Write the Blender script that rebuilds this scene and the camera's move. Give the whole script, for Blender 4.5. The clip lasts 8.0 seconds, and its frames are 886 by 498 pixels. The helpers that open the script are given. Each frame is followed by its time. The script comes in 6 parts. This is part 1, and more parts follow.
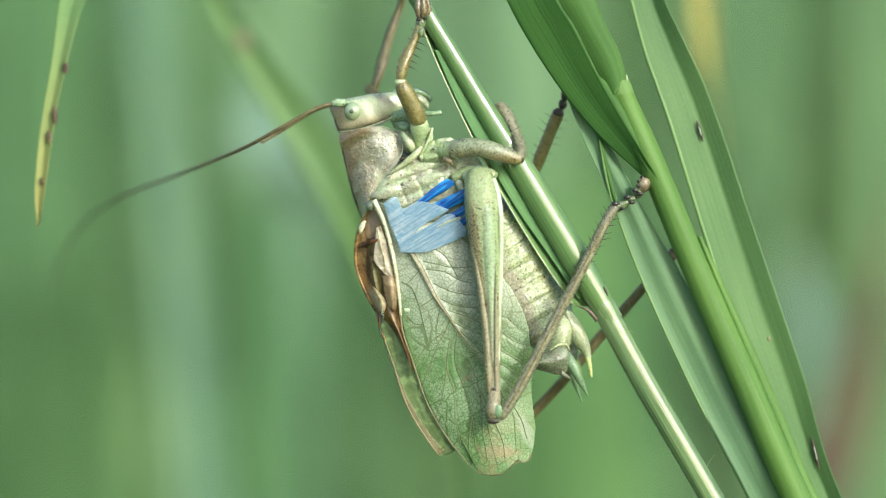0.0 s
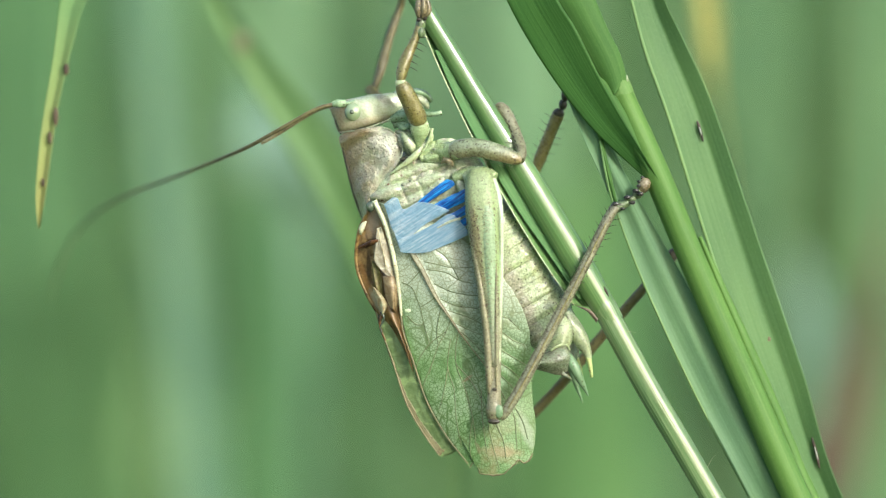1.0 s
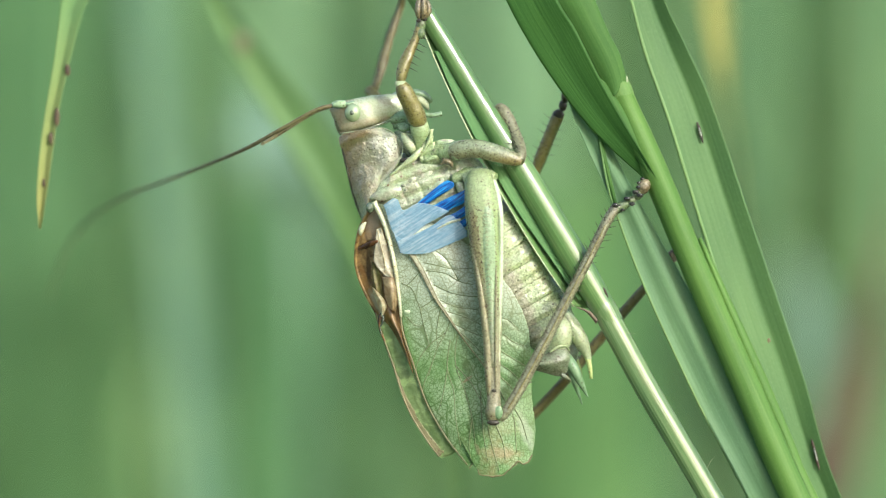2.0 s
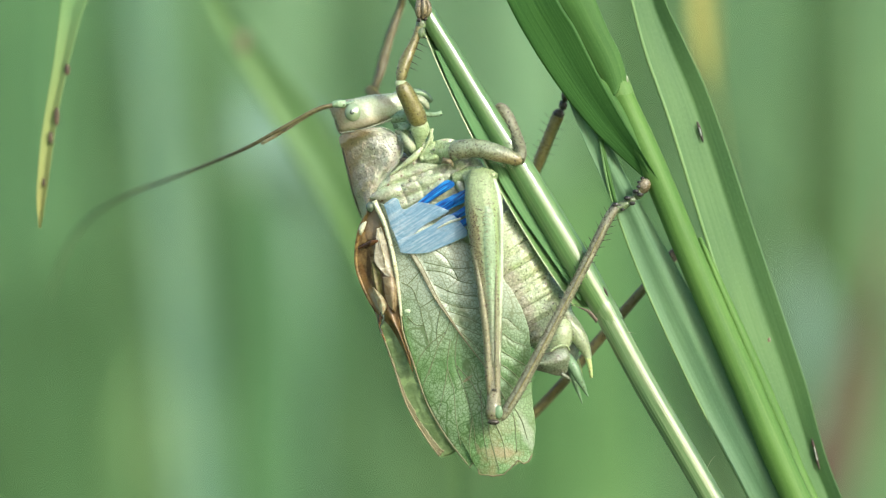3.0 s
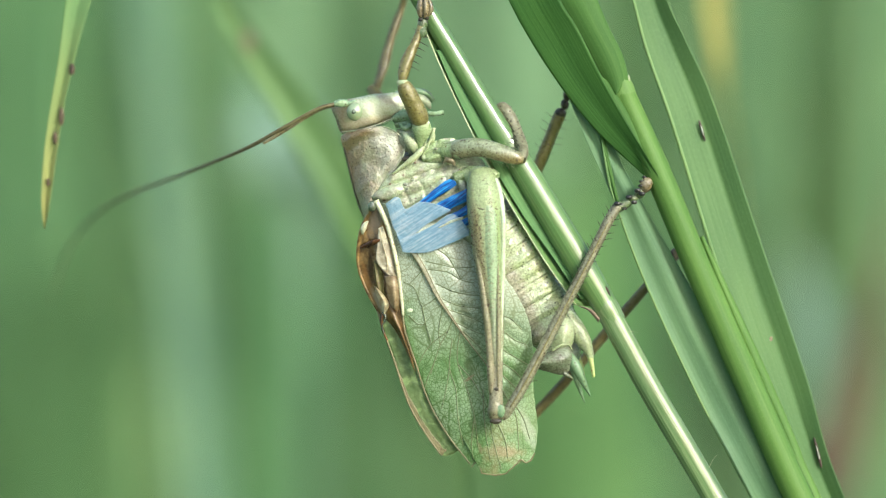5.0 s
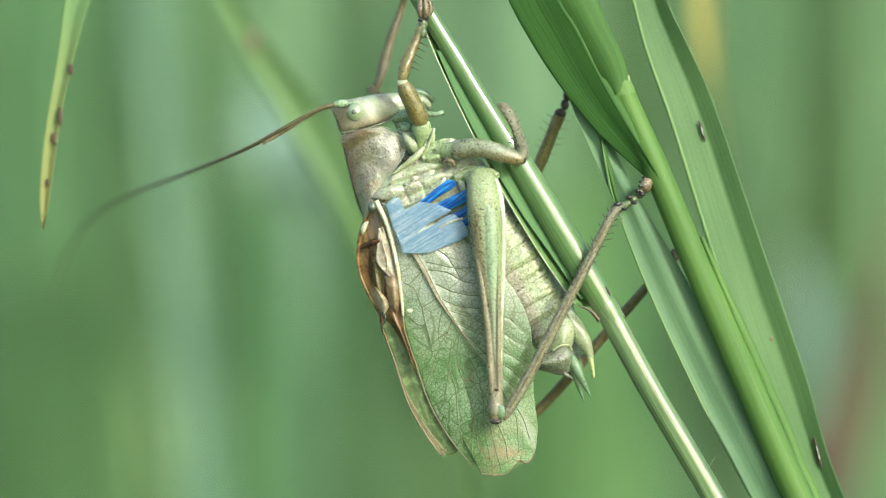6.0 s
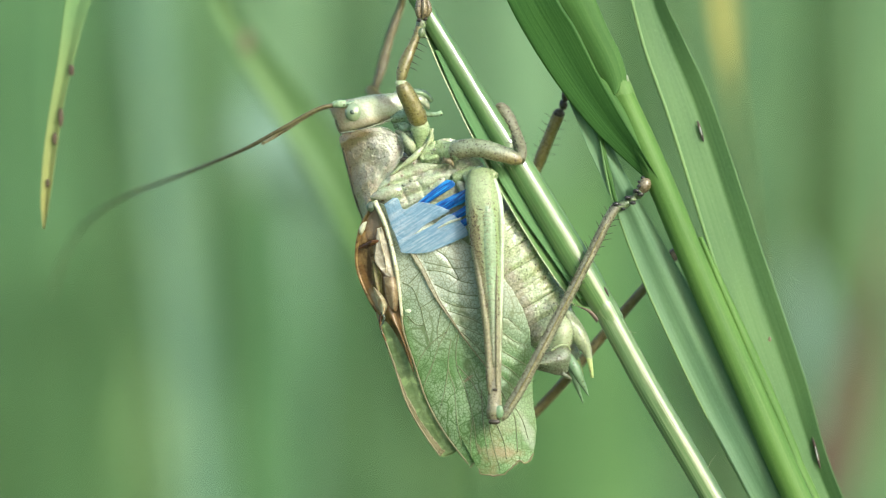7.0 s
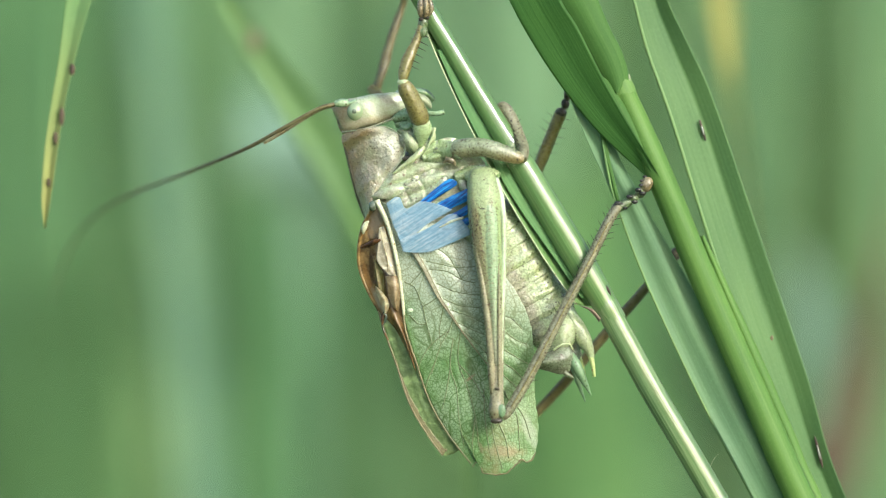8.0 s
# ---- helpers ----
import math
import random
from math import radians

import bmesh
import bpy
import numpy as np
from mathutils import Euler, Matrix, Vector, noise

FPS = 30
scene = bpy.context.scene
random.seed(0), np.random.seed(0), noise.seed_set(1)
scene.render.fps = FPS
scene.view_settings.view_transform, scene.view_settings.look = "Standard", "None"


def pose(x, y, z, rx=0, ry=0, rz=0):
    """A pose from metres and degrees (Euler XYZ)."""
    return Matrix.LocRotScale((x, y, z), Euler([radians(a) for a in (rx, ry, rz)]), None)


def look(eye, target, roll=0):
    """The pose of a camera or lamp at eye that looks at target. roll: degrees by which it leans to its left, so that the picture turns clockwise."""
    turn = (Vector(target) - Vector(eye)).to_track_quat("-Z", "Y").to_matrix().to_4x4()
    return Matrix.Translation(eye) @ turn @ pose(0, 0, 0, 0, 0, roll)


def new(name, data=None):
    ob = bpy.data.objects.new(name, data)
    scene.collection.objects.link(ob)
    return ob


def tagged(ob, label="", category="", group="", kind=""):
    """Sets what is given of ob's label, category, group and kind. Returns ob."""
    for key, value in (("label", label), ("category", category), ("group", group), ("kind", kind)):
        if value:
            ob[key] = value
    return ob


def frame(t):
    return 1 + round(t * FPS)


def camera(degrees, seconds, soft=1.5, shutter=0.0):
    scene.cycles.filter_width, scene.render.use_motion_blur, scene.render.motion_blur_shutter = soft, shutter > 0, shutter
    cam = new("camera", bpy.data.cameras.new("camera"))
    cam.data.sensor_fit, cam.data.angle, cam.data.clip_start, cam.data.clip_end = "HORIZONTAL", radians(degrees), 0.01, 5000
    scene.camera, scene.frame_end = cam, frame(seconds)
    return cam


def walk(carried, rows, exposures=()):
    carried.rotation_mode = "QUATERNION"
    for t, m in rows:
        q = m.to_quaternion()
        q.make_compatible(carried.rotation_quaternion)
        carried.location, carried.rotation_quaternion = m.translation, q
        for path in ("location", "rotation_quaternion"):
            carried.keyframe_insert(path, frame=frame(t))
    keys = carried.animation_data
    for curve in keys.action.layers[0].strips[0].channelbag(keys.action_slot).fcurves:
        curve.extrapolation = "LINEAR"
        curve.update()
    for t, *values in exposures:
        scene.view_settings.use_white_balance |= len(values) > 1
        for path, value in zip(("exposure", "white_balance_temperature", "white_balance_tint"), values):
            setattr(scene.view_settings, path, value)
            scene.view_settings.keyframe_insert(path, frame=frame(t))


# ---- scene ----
# ---------------------------------------------------------------- camera
HEIGHT = 0.36            # height of the lens axis over the meadow soil
REACH = 0.40             # lens to the plane of sharp focus
cam = camera(10.526, 8.0, soft=1.2)
cam.data.dof.use_dof = True
cam.data.dof.focus_distance = REACH
cam.data.dof.aperture_fstop = 12.0

# seconds, tilt, turn and lean in degrees of the long lens on its shaky support
SHAKE = [
    (0, -0.0103, -0.0174, -0.061),
    (0.5, -0.0099, -0.0106, 0.006),
    (1, -0.0050, -0.0115, 0.013),
    (1.5, 0.0090, -0.0202, -0.052),
    (3, 0.0007, -0.0128, -0.063),
    (3.5, 0.0000, 0.0000, 0.000),
    (4, -0.0127, 0.0102, -0.003),
    (4.5, -0.0104, 0.0103, 0.000),
    (6, -0.0034, 0.0098, 0.023),
    (6.5, -0.0002, 0.0004, 0.013),
    (7, -0.0014, -0.0068, 0.033),
    (7.5, -0.0005, -0.0002, -0.002),
    (8, -0.0117, 0.0179, 0.070),
]
walk(cam, [(t, pose(0, -REACH, HEIGHT, 90 + tilt, lean, turn)) for t, tilt, turn, lean in SHAKE],
     exposures=[(0, 0.93, 6250, 8), (8, 0.93, 6250, 8)])

# ---------------------------------------------------------------- light
SUN_UP, SUN_SIDE = radians(26), radians(143)     # height over the horizon; turn from north (+y), clockwise
world = bpy.data.worlds.new("hazy_sky")
scene.world = world
world.use_nodes = True
sky = world.node_tree.nodes.new("ShaderNodeTexSky")
sky.sky_type = "NISHITA"
sky.sun_disc = False
sky.sun_elevation, sky.sun_rotation = SUN_UP, SUN_SIDE
sky.dust_density, sky.air_density = 3.0, 1.0
back = world.node_tree.nodes["Background"]
back.inputs["Strength"].default_value = 0.14
world.node_tree.links.new(sky.outputs[0], back.inputs["Color"])

sun_data = bpy.data.lights.new("sun", "SUN")
sun_data.energy, sun_data.angle, sun_data.color = 1.35, radians(5), (1.0, 0.985, 0.955)
sun = new("sun", sun_data)
sun_way = Vector((math.sin(SUN_SIDE) * math.cos(SUN_UP), math.cos(SUN_SIDE) * math.cos(SUN_UP), math.sin(SUN_UP)))
sun.matrix_world = look(sun_way * 5, (0, 0, 0))

# ---------------------------------------------------------------- node helpers
def fresh(name):
    m = bpy.data.materials.new(name)
    m.use_nodes = True
    nt = m.node_tree
    return m, nt, nt.nodes["Principled BSDF"], nt.nodes["Material Output"]


def node(nt, kind, **sets):
    n = nt.nodes.new("ShaderNode" + kind)
    for key, value in sets.items():
        n.inputs[key.replace("_", " ")].default_value = value
    return n


def wire(nt, a, b, out=0, into=0):
    nt.links.new(a.outputs[out], b.inputs[into])


def ramp(nt, source, stops, out=0):
    r = nt.nodes.new("ShaderNodeValToRGB")
    els = r.color_ramp.elements
    while len(els) < len(stops):
        els.new(0.5)
    for e, (at, col) in zip(els, stops):
        e.position, e.color = at, (*col, 1) if len(col) == 3 else col
    nt.links.new(source.outputs[out], r.inputs[0])
    return r


def mix(nt, fac, a, b, blend="MIX"):
    m = nt.nodes.new("ShaderNodeMix")
    m.data_type, m.blend_type = "RGBA", blend
    for value, slot in ((fac, 0), (a, 6), (b, 7)):
        if isinstance(value, (int, float)):
            m.inputs[slot].default_value = value
        elif isinstance(value, tuple):
            m.inputs[slot].default_value = (*value, 1)
        else:
            nt.links.new(value, m.inputs[slot])
    return m


def mm_coords(nt, scale=(1000, 1000, 1000), uv=False):
    tc = nt.nodes.new("ShaderNodeTexCoord")
    mp = nt.nodes.new("ShaderNodeMapping")
    mp.inputs["Scale"].default_value = scale
    nt.links.new(tc.outputs["UV" if uv else "Object"], mp.inputs[0])
    return mp


def bump(nt, bsdf, height, strength, distance, out=0):
    b = node(nt, "Bump", Strength=strength, Distance=distance)
    nt.links.new(height.outputs[out], b.inputs["Height"])
    nt.links.new(b.outputs[0], bsdf.inputs["Normal"])
    return b


BODY = Vector((5.46, 0.6, -1.84))      # base of the cricket, in millimetres about the lens axis


def stained(nt, col, blots):
    """Lays soft-edged pigment fields over a colour: (from, to, half width, colour, strength), in millimetres on the cricket."""
    mm = mm_coords(nt)
    warp = node(nt, "TexNoise", Scale=1.7, Detail=3.0, Roughness=0.65)
    wire(nt, mm, warp)
    for a, b, half, tone, share in blots:
        a, b = Vector((a[0], 0, a[2])), Vector((b[0], 0, b[2]))
        off = nt.nodes.new("ShaderNodeVectorMath")
        off.operation = "SUBTRACT"
        off.inputs[1].default_value = (a + b) / 2 - BODY
        wire(nt, mm, off)
        spin = nt.nodes.new("ShaderNodeMapping")
        spin.inputs["Rotation"].default_value = (0, math.atan2((b - a).z, (b - a).x), 0)
        wire(nt, off, spin)
        size = nt.nodes.new("ShaderNodeMapping")
        size.inputs["Scale"].default_value = (1 / ((b - a).length / 2 + half), 0, 1 / half)
        wire(nt, spin, size)
        far = nt.nodes.new("ShaderNodeVectorMath")
        far.operation = "LENGTH"
        wire(nt, size, far)
        add = nt.nodes.new("ShaderNodeMath")
        add.operation = "MULTIPLY_ADD"
        add.inputs[1].default_value = 1.1
        wire(nt, warp, add)
        nt.links.new(far.outputs["Value"], add.inputs[2])
        shift = nt.nodes.new("ShaderNodeMapRange")
        shift.inputs[1].default_value, shift.inputs[2].default_value = 1.15, 1.75
        shift.inputs[3].default_value, shift.inputs[4].default_value = share, 0.0
        wire(nt, add, shift)
        col = mix(nt, shift.outputs[0], col, tone).outputs[2]
    return col


def thin_glow(nt, bsdf, out, colour, share):
    """Lets light through a thin leaf or wing."""
    tr = nt.nodes.new("ShaderNodeBsdfTranslucent")
    if isinstance(colour, tuple):
        tr.inputs[0].default_value = (*colour, 1)
    else:
        nt.links.new(colour, tr.inputs[0])
    ms = nt.nodes.new("ShaderNodeMixShader")
    ms.inputs[0].default_value = share
    nt.links.new(bsdf.outputs[0], ms.inputs[1])
    nt.links.new(tr.outputs[0], ms.inputs[2])
    nt.links.new(ms.outputs[0], out.inputs[0])


def grass_material(name, light, dark, rough=0.45, share=0.3, stripes=5.0, relief=0.25, spots=None, fleck=0.35, per_thing=0.0, wax=0.0, gloss=0.1, wither=None):
    """A blade or culm: veins run along v, both uv axes in millimetres; wither: (height where green, height where dry, colour)."""
    m, nt, bsdf, out = fresh(name)
    uv = mm_coords(nt, (stripes, 0.06, 1), uv=True)
    veins = node(nt, "TexNoise", Scale=1.0, Detail=3.0, Roughness=0.6)
    wire(nt, uv, veins)
    col = ramp(nt, veins, [(0.33, dark), (0.68, light)])
    wide = mm_coords(nt, (0.35, 0.06, 1), uv=True)
    patch = node(nt, "TexNoise", Scale=1.0, Detail=2.0)
    wire(nt, wide, patch)
    shade = ramp(nt, patch, [(0.3, (0.72, 0.8, 0.78)), (0.7, (1.15, 1.12, 1.0))])
    c = mix(nt, 0.8, col.outputs[0], shade.outputs[0], "MULTIPLY")
    grain = mm_coords(nt, (9, 2.2, 1), uv=True)
    dust = node(nt, "TexNoise", Scale=1.6, Detail=4.0, Roughness=0.7)
    wire(nt, grain, dust)
    pale = ramp(nt, dust, [(0.52, (0, 0, 0)), (0.72, (1, 1, 1))])
    fl = nt.nodes.new("ShaderNodeMath")
    fl.operation = "MULTIPLY"
    fl.inputs[1].default_value = fleck
    wire(nt, pale, fl)
    c = mix(nt, fl.outputs[0], c.outputs[2], tuple(min(1, v * 1.35 + 0.015) for v in light))
    if per_thing:
        info = nt.nodes.new("ShaderNodeNewGeometry")
        rnd = nt.nodes.new("ShaderNodeValToRGB")
        rnd.color_ramp.elements[0].color = (0.6, 0.75, 0.75, 1)
        rnd.color_ramp.elements[1].color = (1.5, 1.25, 1.0, 1)
        nt.links.new(info.outputs["Random Per Island"], rnd.inputs[0])
        c = mix(nt, per_thing, c.outputs[2], rnd.outputs[0], "MULTIPLY")
    if wither:
        sep = nt.nodes.new("ShaderNodeSeparateXYZ")
        wire(nt, mm_coords(nt), sep)
        dry = nt.nodes.new("ShaderNodeMapRange")
        dry.inputs[1].default_value, dry.inputs[2].default_value = wither[0], wither[1]
        nt.links.new(sep.outputs[2], dry.inputs[0])
        c = mix(nt, dry.outputs[0], c.outputs[2], wither[2])
    if spots:
        at = mm_coords(nt, (0.8, 0.22, 1), uv=True)
        sp = node(nt, "TexNoise", Scale=1.0, Detail=2.0)
        wire(nt, at, sp)
        mask = ramp(nt, sp, [(0.56, (0, 0, 0)), (0.68, (1, 1, 1))])
        c = mix(nt, mask.outputs[0], c.outputs[2], spots)
    nt.links.new(c.outputs[2], bsdf.inputs["Base Color"])
    bsdf.inputs["Roughness"].default_value = rough
    bsdf.inputs["Specular IOR Level"].default_value = 0.3 if wax else 0.22
    bsdf.inputs["Coat Weight"].default_value = wax
    bsdf.inputs["Coat Roughness"].default_value = gloss
    bsdf.inputs["Coat IOR"].default_value = 1.85
    lines = bump(nt, bsdf, veins, relief, 0.0002)
    if wax:
        nt.links.new(lines.outputs[0], bsdf.inputs["Coat Normal"])
    thin_glow(nt, bsdf, out, c.outputs[2], share)
    return m


def cuticle(name, base, second, speck, rough=0.35, scale=0.6, dots=2.4, dot_size=0.16, relief=0.3, glow=0.0, glint=0.0, fade=None, grain=0.35, blots=(), spark=None):
    """Insect skin: blotches about a millimetre wide, dark dots, a fine shagreen; fade: (low, high, colour, way) blends up the body, or along an axis or way, in millimetres."""
    m, nt, bsdf, out = fresh(name)
    mm = mm_coords(nt)
    blot = node(nt, "TexNoise", Scale=scale, Detail=5.0, Roughness=0.65)
    wire(nt, mm, blot)
    c1 = ramp(nt, blot, [(0.38, second), (0.6, base)])
    col = c1.outputs[0]
    if fade:
        sep = nt.nodes.new("ShaderNodeSeparateXYZ")
        wire(nt, mm, sep)
        span = nt.nodes.new("ShaderNodeMapRange")
        span.inputs[1].default_value, span.inputs[2].default_value = fade[0], fade[1]
        if len(fade) > 3 and isinstance(fade[3], tuple):
            along = nt.nodes.new("ShaderNodeVectorMath")
            along.operation = "DOT_PRODUCT"
            along.inputs[1].default_value = fade[3]
            wire(nt, mm, along)
            nt.links.new(along.outputs["Value"], span.inputs[0])
        else:
            nt.links.new(sep.outputs[fade[3] if len(fade) > 3 else 2], span.inputs[0])
        col = mix(nt, span.outputs[0], fade[2], col).outputs[2]
    col = stained(nt, col, blots) if blots else col
    fine = node(nt, "TexNoise", Scale=5.5, Detail=5.0, Roughness=0.7)
    wire(nt, mm, fine)
    mottle = ramp(nt, fine, [(0.36, (0.62, 0.58, 0.52)), (0.5, (1, 1, 1)), (0.66, (1.3, 1.3, 1.25))])
    col = mix(nt, grain, col, mix(nt, 1.0, col, mottle.outputs[0], "MULTIPLY").outputs[2]).outputs[2]
    cell = node(nt, "TexVoronoi", Scale=dots)
    wire(nt, mm, cell)
    dot = ramp(nt, cell, [(dot_size * 1.0, (1, 1, 1)), (dot_size * 1.5, (0, 0, 0))])
    some = node(nt, "TexNoise", Scale=scale * 1.7, Detail=2.0)
    wire(nt, mm, some)
    gate = ramp(nt, some, [(0.4, (0, 0, 0)), (0.54, (1, 1, 1))])
    both = mix(nt, 1.0, dot.outputs[0], gate.outputs[0], "MULTIPLY")
    c2 = mix(nt, both.outputs[2], col, speck)
    nt.links.new(c2.outputs[2], bsdf.inputs["Base Color"])
    rr = ramp(nt, fine, [(0.35, (max(0.05, rough - 0.12),) * 3), (0.7, (rough + 0.15,) * 3)])
    nt.links.new(rr.outputs[0], bsdf.inputs["Roughness"])
    pits = node(nt, "TexVoronoi", Scale=4.0)
    wire(nt, mm, pits)
    folds = node(nt, "TexNoise", Scale=1.6, Detail=2.0, Distortion=1.0)
    wire(nt, mm, folds)
    grit = node(nt, "TexNoise", Scale=5.5, Detail=1.0)
    wire(nt, mm, grit)
    h = mix(nt, 0.18, grit.outputs[0], pits.outputs[0])
    h2 = mix(nt, 0.62, h.outputs[2], folds.outputs[0])
    bump(nt, bsdf, h2, relief * 0.75, 0.0005, out=2)
    sand = node(nt, "TexNoise", Scale=4.2, Detail=3.0, Roughness=0.75)
    wire(nt, mm, sand)
    sand2 = mix(nt, 0.45, sand.outputs[0], h2.outputs[2])
    glitter = node(nt, "Bump", Strength=spark or min(1.0, relief * 1.4 + 0.25), Distance=0.0004)
    nt.links.new(sand2.outputs[2], glitter.inputs["Height"])
    nt.links.new(glitter.outputs[0], bsdf.inputs["Coat Normal"])
    bsdf.inputs["Coat Weight"].default_value = glint
    bsdf.inputs["Coat Roughness"].default_value = 0.1
    bsdf.inputs["Coat IOR"].default_value = 1.9
    bsdf.inputs["Subsurface Weight"].default_value = glow
    bsdf.inputs["Subsurface Radius"].default_value = (0.0006, 0.0008, 0.0004)
    bsdf.inputs["Subsurface Scale"].default_value = 1.0
    return m


def wing_material(name):
    """Leathery green forewing with a net of raised veins round pale cells."""
    m, nt, bsdf, out = fresh(name)
    mm = mm_coords(nt)
    warp = node(nt, "TexNoise", Scale=1.1, Detail=2.0)
    wire(nt, mm, warp)
    bend = nt.nodes.new("ShaderNodeVectorMath")
    bend.operation = "MULTIPLY_ADD"
    bend.inputs[1].default_value = (0.5, 0.5, 0.5)
    nt.links.new(warp.outputs[1], bend.inputs[0])
    nt.links.new(mm.outputs[0], bend.inputs[2])
    net = node(nt, "TexVoronoi", Scale=3.7)
    net.feature = "DISTANCE_TO_EDGE"
    wire(nt, bend, net)
    big = node(nt, "TexVoronoi", Scale=0.42)
    big.feature = "DISTANCE_TO_EDGE"
    wire(nt, bend, big)
    cells = node(nt, "TexVoronoi", Scale=3.7)
    wire(nt, bend, cells)
    tone = node(nt, "TexNoise", Scale=0.28, Detail=3.0)
    wire(nt, mm, tone)
    membrane = ramp(nt, tone, [(0.36, (0.145, 0.295, 0.105)), (0.5, (0.235, 0.385, 0.185)), (0.64, (0.32, 0.46, 0.27))])
    sep = nt.nodes.new("ShaderNodeSeparateXYZ")
    wire(nt, mm, sep)
    span = nt.nodes.new("ShaderNodeMapRange")
    span.inputs[1].default_value, span.inputs[2].default_value = -7.5, -1.5
    nt.links.new(sep.outputs[2], span.inputs[0])
    side = nt.nodes.new("ShaderNodeMapRange")
    side.inputs[1].default_value, side.inputs[2].default_value = -10.0, -7.0
    nt.links.new(sep.outputs[0], side.inputs[0])
    high = nt.nodes.new("ShaderNodeMapRange")
    high.inputs[1].default_value, high.inputs[2].default_value = -4.5, -1.0
    nt.links.new(sep.outputs[2], high.inputs[0])
    inner = nt.nodes.new("ShaderNodeMath")
    inner.operation = "MAXIMUM"
    wire(nt, side, inner)
    wire(nt, high, inner, 0, 1)
    pale = nt.nodes.new("ShaderNodeMath")
    pale.operation = "MULTIPLY"
    wire(nt, span, pale)
    wire(nt, inner, pale, 0, 1)
    root = mix(nt, pale.outputs[0], membrane.outputs[0], (0.46, 0.555, 0.43))
    one_cell = nt.nodes.new("ShaderNodeSeparateColor")
    wire(nt, cells, one_cell, 1)
    lighter = ramp(nt, one_cell, [(0.0, (0.86, 0.88, 0.84)), (1.0, (1.2, 1.17, 1.18))])
    varied = mix(nt, 0.5, root.outputs[2], lighter.outputs[0], "MULTIPLY")
    line = ramp(nt, net, [(0.02, (1, 1, 1)), (0.11, (0, 0, 0))])
    line2 = ramp(nt, big, [(0.008, (1, 1, 1)), (0.03, (0, 0, 0))])
    any_line = mix(nt, 1.0, line.outputs[0], line2.outputs[0], "LIGHTEN")
    vein_tone = mix(nt, pale.outputs[0], (0.10, 0.20, 0.055), (0.295, 0.35, 0.22))
    veined = mix(nt, any_line.outputs[2], varied.outputs[2], vein_tone.outputs[2])
    stain = node(nt, "TexNoise", Scale=0.55, Detail=3.0)
    wire(nt, mm, stain)
    low = nt.nodes.new("ShaderNodeMapRange")
    low.inputs[1].default_value, low.inputs[2].default_value = -11.5, -14.5
    nt.links.new(sep.outputs[2], low.inputs[0])
    brown = ramp(nt, stain, [(0.5, (0, 0, 0)), (0.68, (0.6, 0.6, 0.6))])
    where = mix(nt, 1.0, brown.outputs[0], low.outputs[0], "MULTIPLY")
    veined = mix(nt, where.outputs[2], veined.outputs[2], (0.30, 0.25, 0.12))
    tone = stained(nt, veined.outputs[2], [((-3.38, 0, -5.83), (-2.26, 0, -11.7), 0.6, (0.13, 0.29, 0.075), 0.55), ((3.48, 0, -16.78), (6.3, 0, -16.97), 0.45, (0.38, 0.30, 0.17), 0.5), ((1.79, 0, -11.04), (2.35, 0, -10.62), 0.14, (0.28, 0.19, 0.11), 0.7),
                                            ((6.63, 0, -14.05), (7.52, 0, -16.4), 0.5, (0.42, 0.50, 0.38), 0.5), ((2.87, 0, -16.21), (3.1, 0, -16.87), 0.2, (0.26, 0.2, 0.12), 0.5)])
    nt.links.new(tone, bsdf.inputs["Base Color"])
    bsdf.inputs["Roughness"].default_value = 0.33
    bsdf.inputs["Coat Weight"].default_value = 0.25
    bsdf.inputs["Coat Roughness"].default_value = 0.2
    dome = ramp(nt, net, [(0.0, (0, 0, 0)), (0.28, (1, 1, 1))])
    bump(nt, bsdf, dome, 0.17, 0.00012)
    thin_glow(nt, bsdf, out, tone, 0.22)
    return m


def clear_amber(name, tint, dark, blots=()):
    """Glassy brown skin of the song field at the wing's root."""
    m, nt, bsdf, out = fresh(name)
    mm = mm_coords(nt)
    n1 = node(nt, "TexNoise", Scale=1.0, Detail=3.0, Distortion=1.2)
    wire(nt, mm, n1)
    col = ramp(nt, n1, [(0.36, dark), (0.52, tint), (0.66, tuple(min(0.7, v * 1.5) for v in tint))])
    tone = stained(nt, col.outputs[0], blots) if blots else col.outputs[0]
    nt.links.new(tone, bsdf.inputs["Base Color"])
    bsdf.inputs["Roughness"].default_value = 0.28
    bsdf.inputs["Coat Weight"].default_value = 0.35
    fine = node(nt, "TexNoise", Scale=1.6, Detail=3.0)
    wire(nt, mm, fine)
    bump(nt, bsdf, fine, 0.5, 0.0003)
    thin_glow(nt, bsdf, out, tone, 0.3)
    return m


def drawn_fibres(name, stops, lean, fine, rough):
    """Streaked colour of the drawn blue overlay; fibres run up to one side, lean degrees over the level."""
    m, nt, bsdf, out = fresh(name)
    mm = mm_coords(nt, (500, 500, fine * 1000))
    tilt = nt.nodes.new("ShaderNodeMapping")
    tilt.inputs["Rotation"].default_value = (0, radians(lean), 0)
    coords = mm.inputs[0].links[0].from_socket
    nt.links.new(coords, tilt.inputs[0])
    nt.links.new(tilt.outputs[0], mm.inputs[0])
    n1 = node(nt, "TexNoise", Scale=1.0, Detail=4.0, Roughness=0.65)
    wire(nt, mm, n1)
    col = ramp(nt, n1, stops)
    nt.links.new(col.outputs[0], bsdf.inputs["Base Color"])
    bsdf.inputs["Roughness"].default_value = rough
    bump(nt, bsdf, n1, 0.35, 0.0002)
    return m


